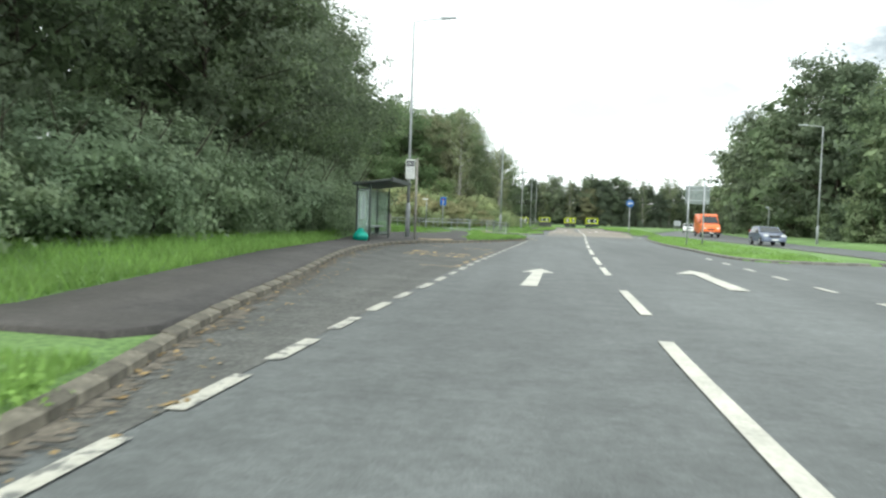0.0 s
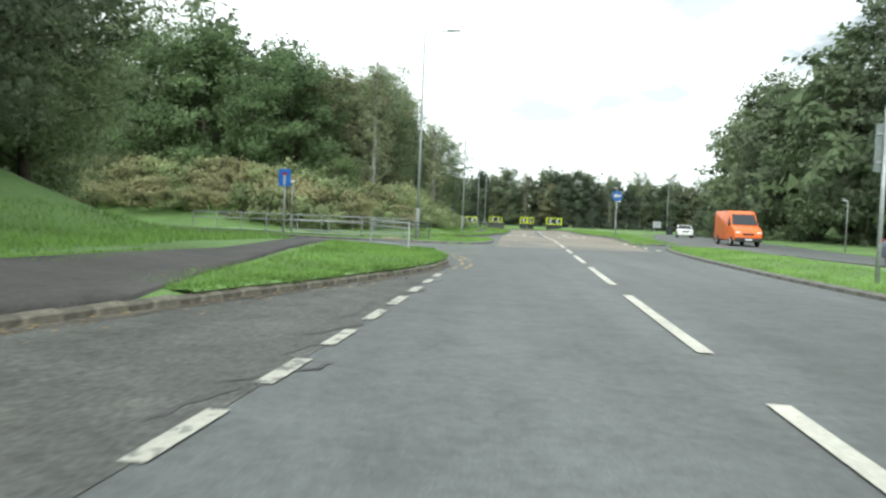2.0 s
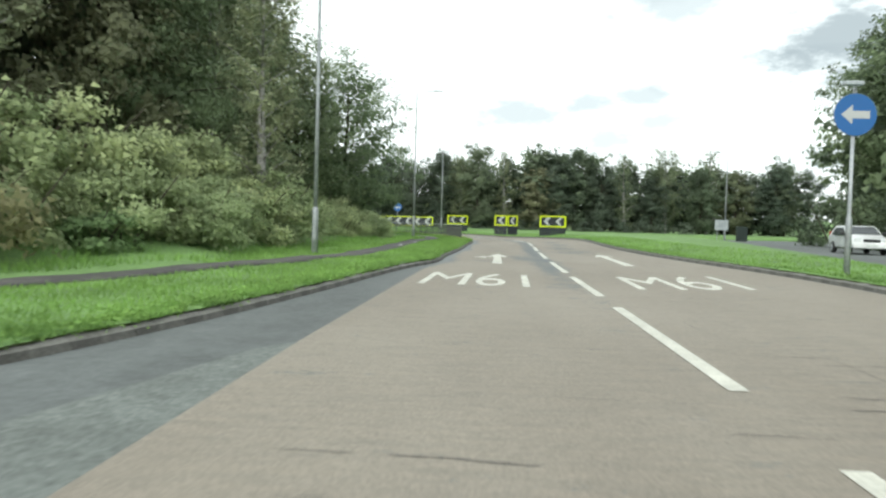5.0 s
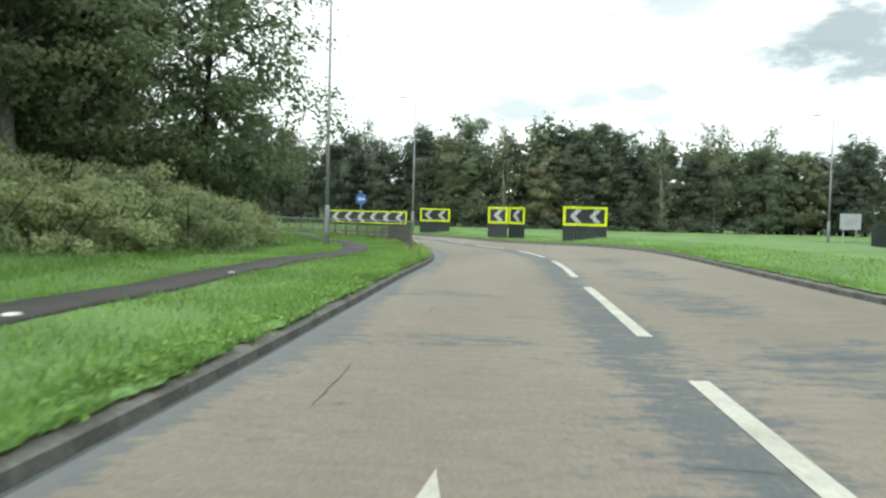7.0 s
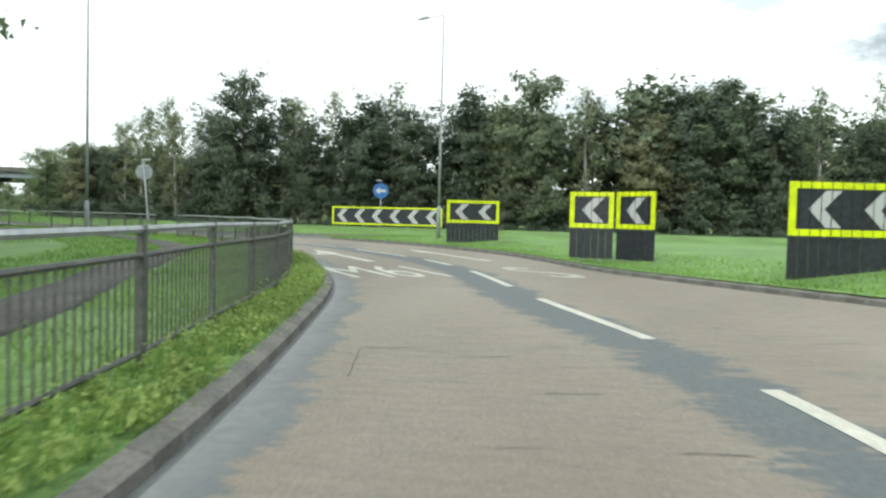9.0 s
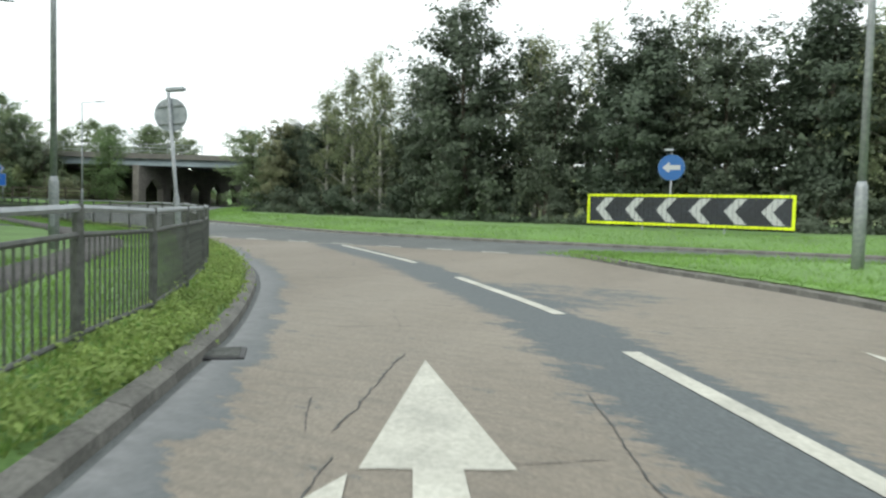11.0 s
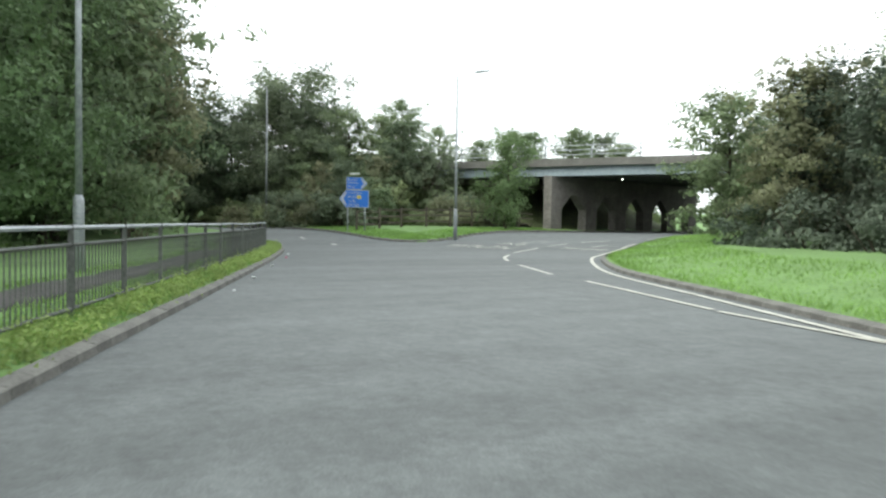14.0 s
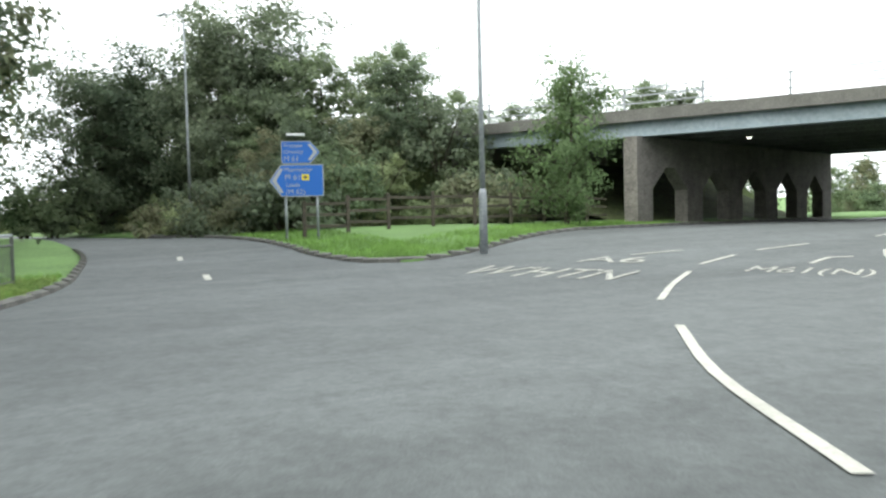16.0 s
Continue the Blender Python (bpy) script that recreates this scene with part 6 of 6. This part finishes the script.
def timber_fence(pts, label, ground):
    o = tagged(new("timber_fence"), label, "fence", "timber fences")
    line = [Vector(p) for p in pts]
    o.location = (*pts[0], ground(*pts[0]))
    org = Vector(o.location)
    P = lambda p, z: Vector((p.x, p.y, ground(p.x, p.y) + z)) - org
    rng = random.Random(3)
    for a, b in zip(line, line[1:]):
        n = max(1, round((b - a).length / 1.7))
        t = math.atan2((b - a).y, (b - a).x)
        for k in range(n):
            p, q = a + (b - a) * (k / n), a + (b - a) * ((k + 1) / n)
            part("post", box(bmesh.new(), (0.13, 0.1, 1.55), P(p, 0.55), 0.015, Matrix.Rotation(t, 4, "Z")), WOOD, o)
            for z in (0.35, 0.75, 1.12):
                m = (P(p, z) + P(q, z)) / 2 + Vector((0, 0, rng.uniform(-0.03, 0.03)))
                part("rail", box(bmesh.new(), ((q - p).length, 0.04, 0.1), m, 0.008, Matrix.Rotation(t, 4, "Z") @ Matrix.Rotation(rng.uniform(-0.02, 0.02), 4, "Y")), WOOD, o)
    return o


timber_fence([(-61.5, 206.2), (-62.0, 209.6), (-62.3, 213.5), (-63.2, 217.5), (-65.2, 222.6)], "weathered timber post and rail fence on the verge", h_split)
timber_fence([(-34, 240), (-44, 262), (-55, 290)], "weathered timber post and rail fence beyond the bridge", lambda x, y: 0.7)


# ---------------------------------------------------------------- vehicles
def shell(bm, rows, half, belt, tuck):
    """A body from a side outline: sides lean in above the belt line."""
    prism(bm, rows, -half, half)
    for v in bm.verts:
        if v.co.z > belt:
            v.co.y *= 1 - tuck * (v.co.z - belt)
        elif v.co.z < 0.45:
            v.co.y *= 0.95
    bmesh.ops.bevel(bm, geom=[e for e in bm.edges], offset=0.05, segments=2, affect="EDGES", profile=0.5, clamp_overlap=True)
    return bm


def wheel(o, x, y, r):
    w = part("wheel", tube(bmesh.new(), [(x, y - 0.1, r), (x, y - 0.07, r), (x, y + 0.07, r), (x, y + 0.1, r)], [r * 0.9, r, r, r * 0.9], 20), TYRE, o, "black tyre", True)
    s = 1 if y > 0 else -1
    part("rim", tube(bmesh.new(), [(x, y + s * 0.07, r), (x, y + s * 0.112, r)], [r * 0.66, r * 0.6], 16), GALV, w, "grey wheel rim")


def vehicle(at, z, turn, kind, paint, label, category):
    """kind: car, mpv, van. It faces +x before turning."""
    o = thing(category.replace(" ", "_"), pose(at[0], at[1], z, 0, 0, turn), label, category, "vehicles")
    if kind == "van":
        L, H, half, belt, tuck, r, wb = 2.95, 2.6, 0.98, 1.3, 0.06, 0.34, (1.95, -1.75)
        side = [(-L, 0.42), (-L, H - 0.1), (-L + 0.1, H), (0.9, H), (1.25, H - 0.2), (1.95, 1.5), (2.75, 1.2), (2.95, 0.95), (2.95, 0.42)]
        screen = [(1.3, 2.32), (1.93, 1.54)]
        sidewin = [(1.1, 1.45), (1.1, 2.05), (1.33, 2.05), (1.8, 1.5)]
    elif kind == "mpv":
        L, H, half, belt, tuck, r, wb = 2.2, 1.78, 0.9, 1.0, 0.16, 0.32, (1.35, -1.3)
        side = [(-L, 0.35), (-L, 1.0), (-L + 0.12, H - 0.1), (-L + 0.3, H), (0.5, H), (1.25, 1.12), (2.0, 0.92), (L, 0.75), (L, 0.35)]
        screen = [(0.56, 1.7), (1.2, 1.15)]
        sidewin = [(-1.9, 1.05), (-1.85, 1.6), (0.45, 1.62), (1.05, 1.08)]
    else:
        L, H, half, belt, tuck, r, wb = 2.15, 1.48, 0.88, 0.92, 0.3, 0.31, (1.35, -1.25)
        side = [(-L, 0.32), (-L, 0.88), (-L + 0.25, 1.05), (-L + 0.75, H - 0.02), (-0.9, H), (0.25, H), (1.05, 0.98), (1.95, 0.8), (L, 0.62), (L, 0.32)]
        screen = [(0.3, 1.42), (0.98, 1.02)]
        sidewin = [(-1.55, 0.97), (-1.2, 1.36), (0.2, 1.38), (0.85, 0.98)]
    part("body", shell(bmesh.new(), side, half, belt, tuck), paint, o, "", True)
    yat = lambda zz: half * (1 - tuck * max(0, zz - belt))
    for s in (-1, 1):
        bm = bmesh.new()
        a = [bm.verts.new((x, s * (yat(zz) + 0.008), zz)) for x, zz in sidewin]
        b = [bm.verts.new((x, s * (yat(zz) - 0.03), zz)) for x, zz in sidewin]
        bm.faces.new(a)
        for k in range(len(a)):
            bm.faces.new((a[k], b[k], b[(k + 1) % len(a)], a[(k + 1) % len(a)]))
        bmesh.ops.recalc_face_normals(bm, faces=bm.faces)
        part("side_window", bm, CAR_GLASS, o, "dark side window")
        for x in wb:
            wheel(o, x, s * (half - 0.06), r)
        part("headlight", box(bmesh.new(), (0.08, 0.34, 0.16), (L - 0.05, s * (half - 0.24), 0.78 if kind != "van" else 0.98), 0.03), LAMP_GLASS, o, "clear headlight")
        part("tail_light", box(bmesh.new(), (0.06, 0.14, 0.3), (-L + 0.02, s * (half - 0.12), 1.0), 0.02), RED_LENS, o, "red tail light")
        part("mirror", box(bmesh.new(), (0.1, 0.2, 0.16), (screen[1][0] - 0.15, s * (half + 0.1), screen[1][1] + 0.08), 0.03), PLASTIC, o)
    for (x0, z0), (x1, z1), nm in ((screen[0], screen[1], "windscreen"), ((-L - 0.012, H - 0.25), (-L - 0.012, H - 0.75), "rear_window")):
        if nm == "rear_window" and kind == "van":
            continue
        off = 0.02
        bm = bmesh.new()
        if nm == "windscreen":
            q = [(x0 + off, -yat(z0) * 0.86, z0 + off), (x0 + off, yat(z0) * 0.86, z0 + off), (x1 + off, yat(z1) * 0.92, z1 + off), (x1 + off, -yat(z1) * 0.92, z1 + off)]
        else:
            bx = -L + (0.1 if kind == "mpv" else 0.55)
            q = [(bx - 0.06, -0.62, H - 0.22), (bx - 0.06, 0.62, H - 0.22), (-L - (0.0 if kind == "mpv" else -0.2), 0.68, 1.1), (-L - (0.0 if kind == "mpv" else -0.2), -0.68, 1.1)]
        bm.faces.new([bm.verts.new(p) for p in q])
        g = bmesh.ops.extrude_face_region(bm, geom=list(bm.faces))
        for v in g["geom"]:
            if isinstance(v, bmesh.types.BMVert):
                v.co.x -= 0.03
        bmesh.ops.recalc_face_normals(bm, faces=bm.faces)
        part(nm, bm, CAR_GLASS, o, "dark glass")
    part("front_bumper", box(bmesh.new(), (0.2, 2 * half - 0.08, 0.3), (L - 0.03, 0, 0.48), 0.06), PLASTIC if kind == "van" else paint, o)
    part("rear_bumper", box(bmesh.new(), (0.16, 2 * half - 0.08, 0.25), (-L + 0.02, 0, 0.46), 0.05), PLASTIC if kind == "van" else paint, o)
    part("grille", box(bmesh.new(), (0.05, 0.8, 0.16), (L + 0.0, 0, 0.72 if kind != "van" else 0.88), 0.02), PLASTIC, o)
    part("plate", box(bmesh.new(), (0.02, 0.5, 0.11), (L + 0.085, 0, 0.48), 0.004), PAPER, o, "blank number plate")
    part("plate", box(bmesh.new(), (0.02, 0.5, 0.11), (-L - 0.075, 0, 0.52), 0.004), YELLOW, o, "blank number plate")
    return o


vehicle((24.2, 98.5), hz(24.2, 98.5), -92, "van", ORANGE, "bright orange high-roof panel van on the far carriageway", "panel van")
vehicle((22.9, 71.0), hz(22.9, 71.0), -91, "car", SILVER, "dark silver-blue hatchback car on the far carriageway", "car")
vehicle((-60.0, 240.0), hz(-60.0, 240.0), 112, "mpv", WHITE_PAINT, "white people carrier driving under the bridge", "car")
vehicle((28.5, 131.0), hz(28.5, 131.0), -100, "car", WHITE_PAINT, "white car on the far carriageway near the roundabout", "car")


# ---------------------------------------------------------------- road details
gl = thing("gully_grating", pose(-0.3, 170.5, hz(-0.3, 170.5), 0, 0, 40), "cast iron gully grating beside the kerb", "drain")
part("frame", box(bmesh.new(), (0.46, 0.44, 0.03), (0, 0, 0.008), 0.004), PLASTIC, gl)
for k in range(6):
    part("bar", box(bmesh.new(), (0.38, 0.03, 0.015), (0, -0.16 + 0.064 * k, 0.028), 0.003), DARK_STEEL, gl)


def crack(bm, a, b, width, rng, wander=0.12, step=0.22):
    a, b = Vector(a), Vector(b)
    n = max(3, round((b - a).length / step))
    d = (b - a).normalized()
    s = Vector((-d.y, d.x))
    pts, off = [], 0.0
    for k in range(n + 1):
        off += rng.uniform(-1, 1) * wander * 0.5
        pts.append(a + (b - a) * (k / n) + s * off)
    up, dn = [], []
    for k, p in enumerate(pts):
        w = width * rng.uniform(0.25, 1.0) * (0.15 if k in (0, n) else 1)
        for lst, sg in ((up, 1), (dn, -1)):
            q = p + s * w * sg
            lst.append(bm.verts.new((q.x, q.y, hz(q.x, q.y) + 0.0125)))
    for k in range(n):
        bm.faces.new((dn[k], dn[k + 1], up[k + 1], up[k]))


rng = random.Random(8)
CRACK = speckled("tar_and_cracks", (0.05, 0.05, 0.05), (0.095, 0.095, 0.095), 0.85, 25, 3, 0.3)
bm = bmesh.new()
mids = between(CENTRE, 82, 184)
for k in range(420):
    p = rng.choice(mids)
    off = rng.choice((rng.uniform(-3.6, -0.4), rng.uniform(0.6, 3.6)))
    i = min(mids.index(p), len(mids) - 2)
    d = (mids[i + 1] - mids[i]).normalized()
    s = Vector((d.y, -d.x))
    q = p + s * off
    if rng.random() < 0.9:
        crack(bm, q, q + s * rng.uniform(0.15, 0.9), rng.uniform(0.004, 0.014), rng, 0.03, 0.06)
    else:
        crack(bm, q, q + d * rng.uniform(0.5, 1.6), rng.uniform(0.003, 0.007), rng, 0.02, 0.06)
for a, b, w in (((2.9, 167.0), (1.95, 169.0), 0.012), ((1.7, 169.3), (0.9, 171.4), 0.014), ((2.1, 169.5), (1.4, 171.0), 0.01), ((3.6, 169.0), (2.6, 170.9), 0.012), ((-4.6, 178.6), (-5.6, 180.0), 0.012), ((-8.1, 183.0), (-9.4, 184.3), 0.012)):
    crack(bm, a, b, w * 0.7, rng, 0.022, 0.05)
for k in range(14):
    y = 44 + 1.1 * k
    crack(bm, (3.7 + 0.035 * (y - 44) + rng.uniform(-0.2, 0.1), y), (4.0 + 0.035 * (y - 44) + rng.uniform(-0.2, 0.2), y + 1.0), 0.05, rng, 0.1, 0.09)
for k in range(8):
    a = rng.uniform(14, 44)
    crack(bm, (rng.uniform(0.4, 2.4), a), (rng.uniform(0.4, 2.4), a + rng.uniform(1.5, 4)), 0.012, rng, 0.15)
for a, b in zip(SEAM, SEAM[1:]):
    if rng.random() < 0.45:
        crack(bm, a, b, 0.016, rng, 0.02, 0.08)
crack(bm, (3.6, 77.2), (5.5, 77.35), 0.09, rng, 0.03, 0.1)
for k in range(26):
    a = Vector((rng.uniform(0.5, 5.0), rng.uniform(67, 76.5)))
    crack(bm, a, a + Vector((rng.uniform(0.2, 0.9), rng.uniform(-0.15, 0.15))), rng.uniform(0.01, 0.035), rng, 0.04, 0.07)
tagged(part("road_cracks", bm, CRACK), "dark cracks and tar repairs in the surfacing", "cracks", kind="stuff")

# ---------------------------------------------------------------- grass, weeds and litter
def scatter(name, pts, heights, width, mat, label, bend=0.5, seed=2):
    """Single blades at the given places."""
    rng = np.random.default_rng(seed)
    pts, heights = np.array(pts), np.array(heights)
    n = len(pts)
    a = rng.uniform(0, 2 * np.pi, n)
    side = np.stack([np.cos(a), np.sin(a), np.zeros(n)], 1) * (width * rng.uniform(0.6, 1.3, n))[:, None]
    b = rng.uniform(0, 2 * np.pi, n)
    tip = np.stack([np.cos(b) * heights * bend, np.sin(b) * heights * bend, heights], 1)
    v = np.stack([pts - side, pts + side, pts + tip], 1).reshape(-1, 3).astype(np.float32)
    me = bpy.data.meshes.new(name)
    me.vertices.add(3 * n)
    me.vertices.foreach_set("co", v.ravel())
    me.loops.add(3 * n)
    me.loops.foreach_set("vertex_index", np.arange(3 * n, dtype=np.int32))
    me.polygons.add(n)
    me.polygons.foreach_set("loop_start", np.arange(0, 3 * n, 3, dtype=np.int32))
    me.update(calc_edges=True)
    me.materials.append(mat)
    return tagged(new(name, me), label, "grass", kind="stuff")


def along(line, side, depth, count, rng, lo=0.24):
    """Places beside a line, thinning away from it."""
    seg = np.array([(b - a).length for a, b in zip(line, line[1:])])
    cum = np.cumsum(seg)
    out = []
    for d in rng.uniform(0, cum[-1], count):
        k = int(np.searchsorted(cum, d))
        a, b = line[k], line[k + 1]
        t = (b - a).normalized()
        q = a + t * (d - (cum[k] - seg[k])) + Vector((-t.y, t.x)) * side * (lo + (depth - lo) * rng.random() ** 1.3)
        out.append(q)
    return out


grng = np.random.default_rng(4)
pts, hs = [], []
for line, side, depth, count, ground, tall in (
    ([p for p in K_LEFT if 88 < p.y < 160 and p.x > -2], 1, 4.2, 70000, h_left, 0.1),
    ([p for p in K_LEFT if 158 < p.y < 200 and p.x > -56], 1, 3.4, 40000, h_left, 0.13),
    ([p for p in K_LAYBY if 8 < p.y < 15.2], 1, 2.2, 6000, h_layby, 0.12),
    ([p for p in K_LAYBY if 49 < p.y < 71 and p.x > -3], 1, 4.0, 26000, h_layby, 0.11),
    (list(K_NOSE), 1, 3.0, 16000, h_nose, 0.11),
    ([p for p in K_ISLAND if 89 < p.y < 186 and p.x < 16.5], -1, 3.0, 36000, h_island, 0.11),
    ([p for p in K_CENTRE if -50 < p.x < 8], -1, 4.0, 26000, h_centre, 0.13),
    ([p for p in K_SPLIT if p.x > -68 and p.y < 226], 1, 2.6, 20000, h_split, 0.14),
    ([p for p in K_MEDIAN if p.x < 16.7], -1, 3.5, 20000, h_median, 0.11),
):
    seen = {}
    for q in along(line, side, depth, count, grng):
        if line[0].y < 200 and (line[0] - line[-1]).length < 2 and not inside(q.x, q.y, line):
            continue
        key = (round(q.x * 6), round(q.y * 6))
        if key not in seen:
            seen[key] = ground(q.x, q.y) - 0.01
        pts.append((q.x, q.y, seen[key]))
        hs.append(tall * grng.uniform(0.4, 1.2))
for q in along([p for p in PATH_MID if 108 < p.y < 176], 1, 3.2, 26000, grng, 0.5):
    pts.append((q.x, q.y, h_left(q.x, q.y) - 0.01))
    hs.append(0.12 * grng.uniform(0.4, 1.2))
parr = line_array(PATH_MID)
foot_mid = line_array(smooth_line([(-0.6, 0), (-0.5, 15), (0.3, 20), (-0.9, 26), (-1.8, 36), (-2.0, 42), (-0.6, 47), (0.2, 52), (0.0, 58), (-0.5, 63), (-1.5, 70)], 0.5))
P = np.array(pts)
keep = np.ones(len(P), bool)
for arr, gap in ((parr, 0.6), (foot_mid, 0.75)):
    for k in range(0, len(P), 4000):
        q = P[k:k + 4000, :2]
        keep[k:k + 4000] &= ((q[:, None, :] - arr[None]) ** 2).sum(2).min(1) > gap ** 2
scatter("grass", P[keep], np.array(hs)[keep], 0.012, BLADE, "short mown grass with longer tufts at the kerb")

# long grass on the bank side of the footway
pts, hs = [], []
for y in np.arange(8, 50, 0.0022):
    x = -0.5 - 0.085 * max(0, y - 16) - grng.random() ** 1.4 * 4.6
    if y > 36:
        x -= 0.9
    pts.append((x, y, h_layby(x, y)))
    hs.append(grng.uniform(0.1, 0.34))
for y in np.arange(48, 68, 0.002):
    x = -2.0 - grng.random() * 6
    pts.append((x, y, h_layby(x, y)))
    hs.append(grng.uniform(0.1, 0.3))
for y in np.arange(92, 150, 0.004):
    x = 2.0 - (max(0, 112 - y) * 0.3) - grng.random() * 2.4
    pts.append((x, y, h_left(x, y)))
    hs.append(grng.uniform(0.08, 0.3))
for x in np.arange(-53, -8, 0.012):
    y = 183.0 - (x + 30) * 0.42 - 3.5 - grng.random() * 4
    pts.append((x, y, h_left(x, y)))
    hs.append(grng.uniform(0.1, 0.35))
scatter("long_grass", pts, hs, 0.016, BLADE, "long uncut grass at the foot of the bank", 0.6, 3)


def weeds(name, places, size, mat, label, seed):
    """Small leafy rosettes as one mesh."""
    rng = np.random.default_rng(seed)
    vs = []
    for x, y, z in places:
        blobs = [(x, y, z + 0.06, 0.12 * rng.uniform(0.6, 1.5), 0.09 * rng.uniform(0.6, 1.6))]
        vs.append(leaf_cloud(rng, blobs, 48, size, 0.8, 0.0))
    return tagged(new(name, crown_mesh(name, np.concatenate(vs), mat)), label, "weeds", kind="stuff")


WEED = leaf_material("weed_leaves", (0.19, 0.26, 0.075), (0.34, 0.44, 0.15))
strip = along([p for p in K_LEFT if 142 < p.y < 200 and p.x > -54], 1, 0.85, 1700, grng, 0.17)
weeds("weeds", [(q.x, q.y, h_left(q.x, q.y)) for q in strip], 0.03, WEED, "low leafy weeds between kerb and railing", 6)
strip = along([p for p in K_LAYBY if 8 < p.y < 14], 1, 0.36, 40, grng, 0.12) + along([p for p in K_LAYBY if 50 < p.y < 62 and p.x > 1], 1, 0.36, 40, grng, 0.12) + along([p for p in K_LEFT if 88 < p.y < 142 and p.x > 0], 1, 0.36, 420, grng, 0.1)
def turf(name, line, side, label):
    """Ragged turf that has grown out over the back of a kerb."""
    fine = smooth_line([(p.x, p.y) for p in line], 0.11)
    bm = bmesh.new()
    rows = []
    edge = [0.085 + 0.07 * noise.noise((p.x * 1.3, p.y * 1.3, 6)) + 0.05 * noise.noise((p.x * 6, p.y * 6, 2)) for p in fine]
    for k, p in enumerate(fine):
        t = (fine[min(k + 1, len(fine) - 1)] - fine[max(k - 1, 0)]).normalized()
        s = Vector((-t.y, t.x)) * side
        h = hz(p.x, p.y)
        rows.append([bm.verts.new((*(p + s * d), h + z)) for d, z in ((edge[k], 0.112), (edge[k] - 0.012, 0.135), (edge[k] + 0.04, 0.165 + 0.03 * noise.noise((p.x * 5, p.y * 5, 1))), (0.5, 0.13))])
    for a, b in zip(rows, rows[1:]):
        for k in range(3):
            bm.faces.new((a[k], b[k], b[k + 1], a[k + 1]) if side > 0 else (b[k], a[k], a[k + 1], b[k + 1])).material_index = 0 if k else 1
    return tagged(part(name, bm, [GRASS_SOIL, EARTH]), label, "grass", kind="stuff")


turf("turf_edge", [p for p in K_LEFT if 90 < p.y < 144 and p.x > 2], 1, "ragged turf grown over the kerb")
turf("turf_edge_layby", [p for p in K_LAYBY if 49 < p.y < 67 and p.x > 1.5], 1, "ragged turf grown over the kerb")
turf("turf_edge_island", [p for p in K_ISLAND if 95 < p.y < 184 and p.x < 16.45 and not (p.x > 15 and p.y > 156)], -1, "ragged turf grown over the island kerb")
fringe = along([p for p in K_LEFT if 88 < p.y < 143.5 and p.x > 0], 1, 0.5, 26000, grng, 0.05) + along([p for p in K_LAYBY if 49 < p.y < 68 and p.x > 0.5], 1, 0.5, 7000, grng, 0.05) + along([p for p in K_ISLAND if 100 < p.y < 186 and p.x < 16.5], -1, 0.5, 12000, grng, 0.08)
clump = [noise.noise((q.x * 2.2, q.y * 2.2, 4)) for q in fringe]
fringe = [(q, c) for q, c in zip(fringe, clump) if c > -0.25]
scatter("kerb_grass", [(q.x, q.y, hz(q.x, q.y) + 0.13) for q, c in fringe], [0.05 + 0.12 * max(0, c) + 0.05 * grng.random() for q, c in fringe], 0.013, BLADE, "ragged grass growing over the kerb", 0.9, 12)
weeds("kerb_weeds", [(q.x, q.y, hz(q.x, q.y) + 0.1) for q in strip], 0.03, BLADE, "tufts of weeds overhanging the kerb", 7)

DEAD = leaf_material("dead_leaves", (0.16, 0.1, 0.045), (0.34, 0.24, 0.12), 0.1)
spots = along([p for p in K_LAYBY if 8 < p.y < 58], -1, 0.7, 700, grng, 0.02) + along([p for p in K_LAYBY if 10 < p.y < 50], 1, 2.2, 160, grng, 0.1)
rngl = np.random.default_rng(9)
vs = []
for q in spots:
    on = q.x > -5
    z = hz(q.x, q.y) + (0.024 if near_arr(q.x, q.y, line_array(K_LAYBY)) < 0.72 else 0.16)
    a, s = rngl.uniform(0, 6.28), rngl.uniform(0.02, 0.05)
    u, w = np.array([math.cos(a), math.sin(a), rngl.uniform(-0.1, 0.25)]) * s, np.array([-math.sin(a), math.cos(a), rngl.uniform(-0.1, 0.25)]) * s * 0.6
    c = np.array([q.x, q.y, z])
    vs.append(np.stack([c - u, c - w, c + u, c + w]))
tagged(new("fallen_leaves", crown_mesh("fallen_leaves", np.concatenate(vs), DEAD, 4)), "dry fallen leaves along the gutter", "leaves", kind="stuff")

for k, (x, y, s) in enumerate(((-41.8, 195.35, 0.05), (-44.2, 196.2, 0.06), (-37.5, 193.6, 0.05), (-33.2, 191.9, 0.06), (-30.4, 190.8, 0.04), (4.7, 126, 0.09), (4.9, 132.4, 0.07))):
    bm = bmesh.new()
    bmesh.ops.create_icosphere(bm, subdivisions=2, radius=s)
    for v in bm.verts:
        v.co.z = v.co.z * 0.35
        v.co += Vector((1, 1, 0.4)) * 0.3 * s * noise.noise(v.co * 14 + Vector((k, 0, 0)))
    ob = part("litter", bm, PAPER if k != 0 else PINK)
    ob.location = (x, y, (hz(x, y) if x < 0 else h_left(x, y)) + s * 0.3 + 0.01)
    tagged(ob, "crumpled scrap of litter beside the kerb", "litter", "litter")
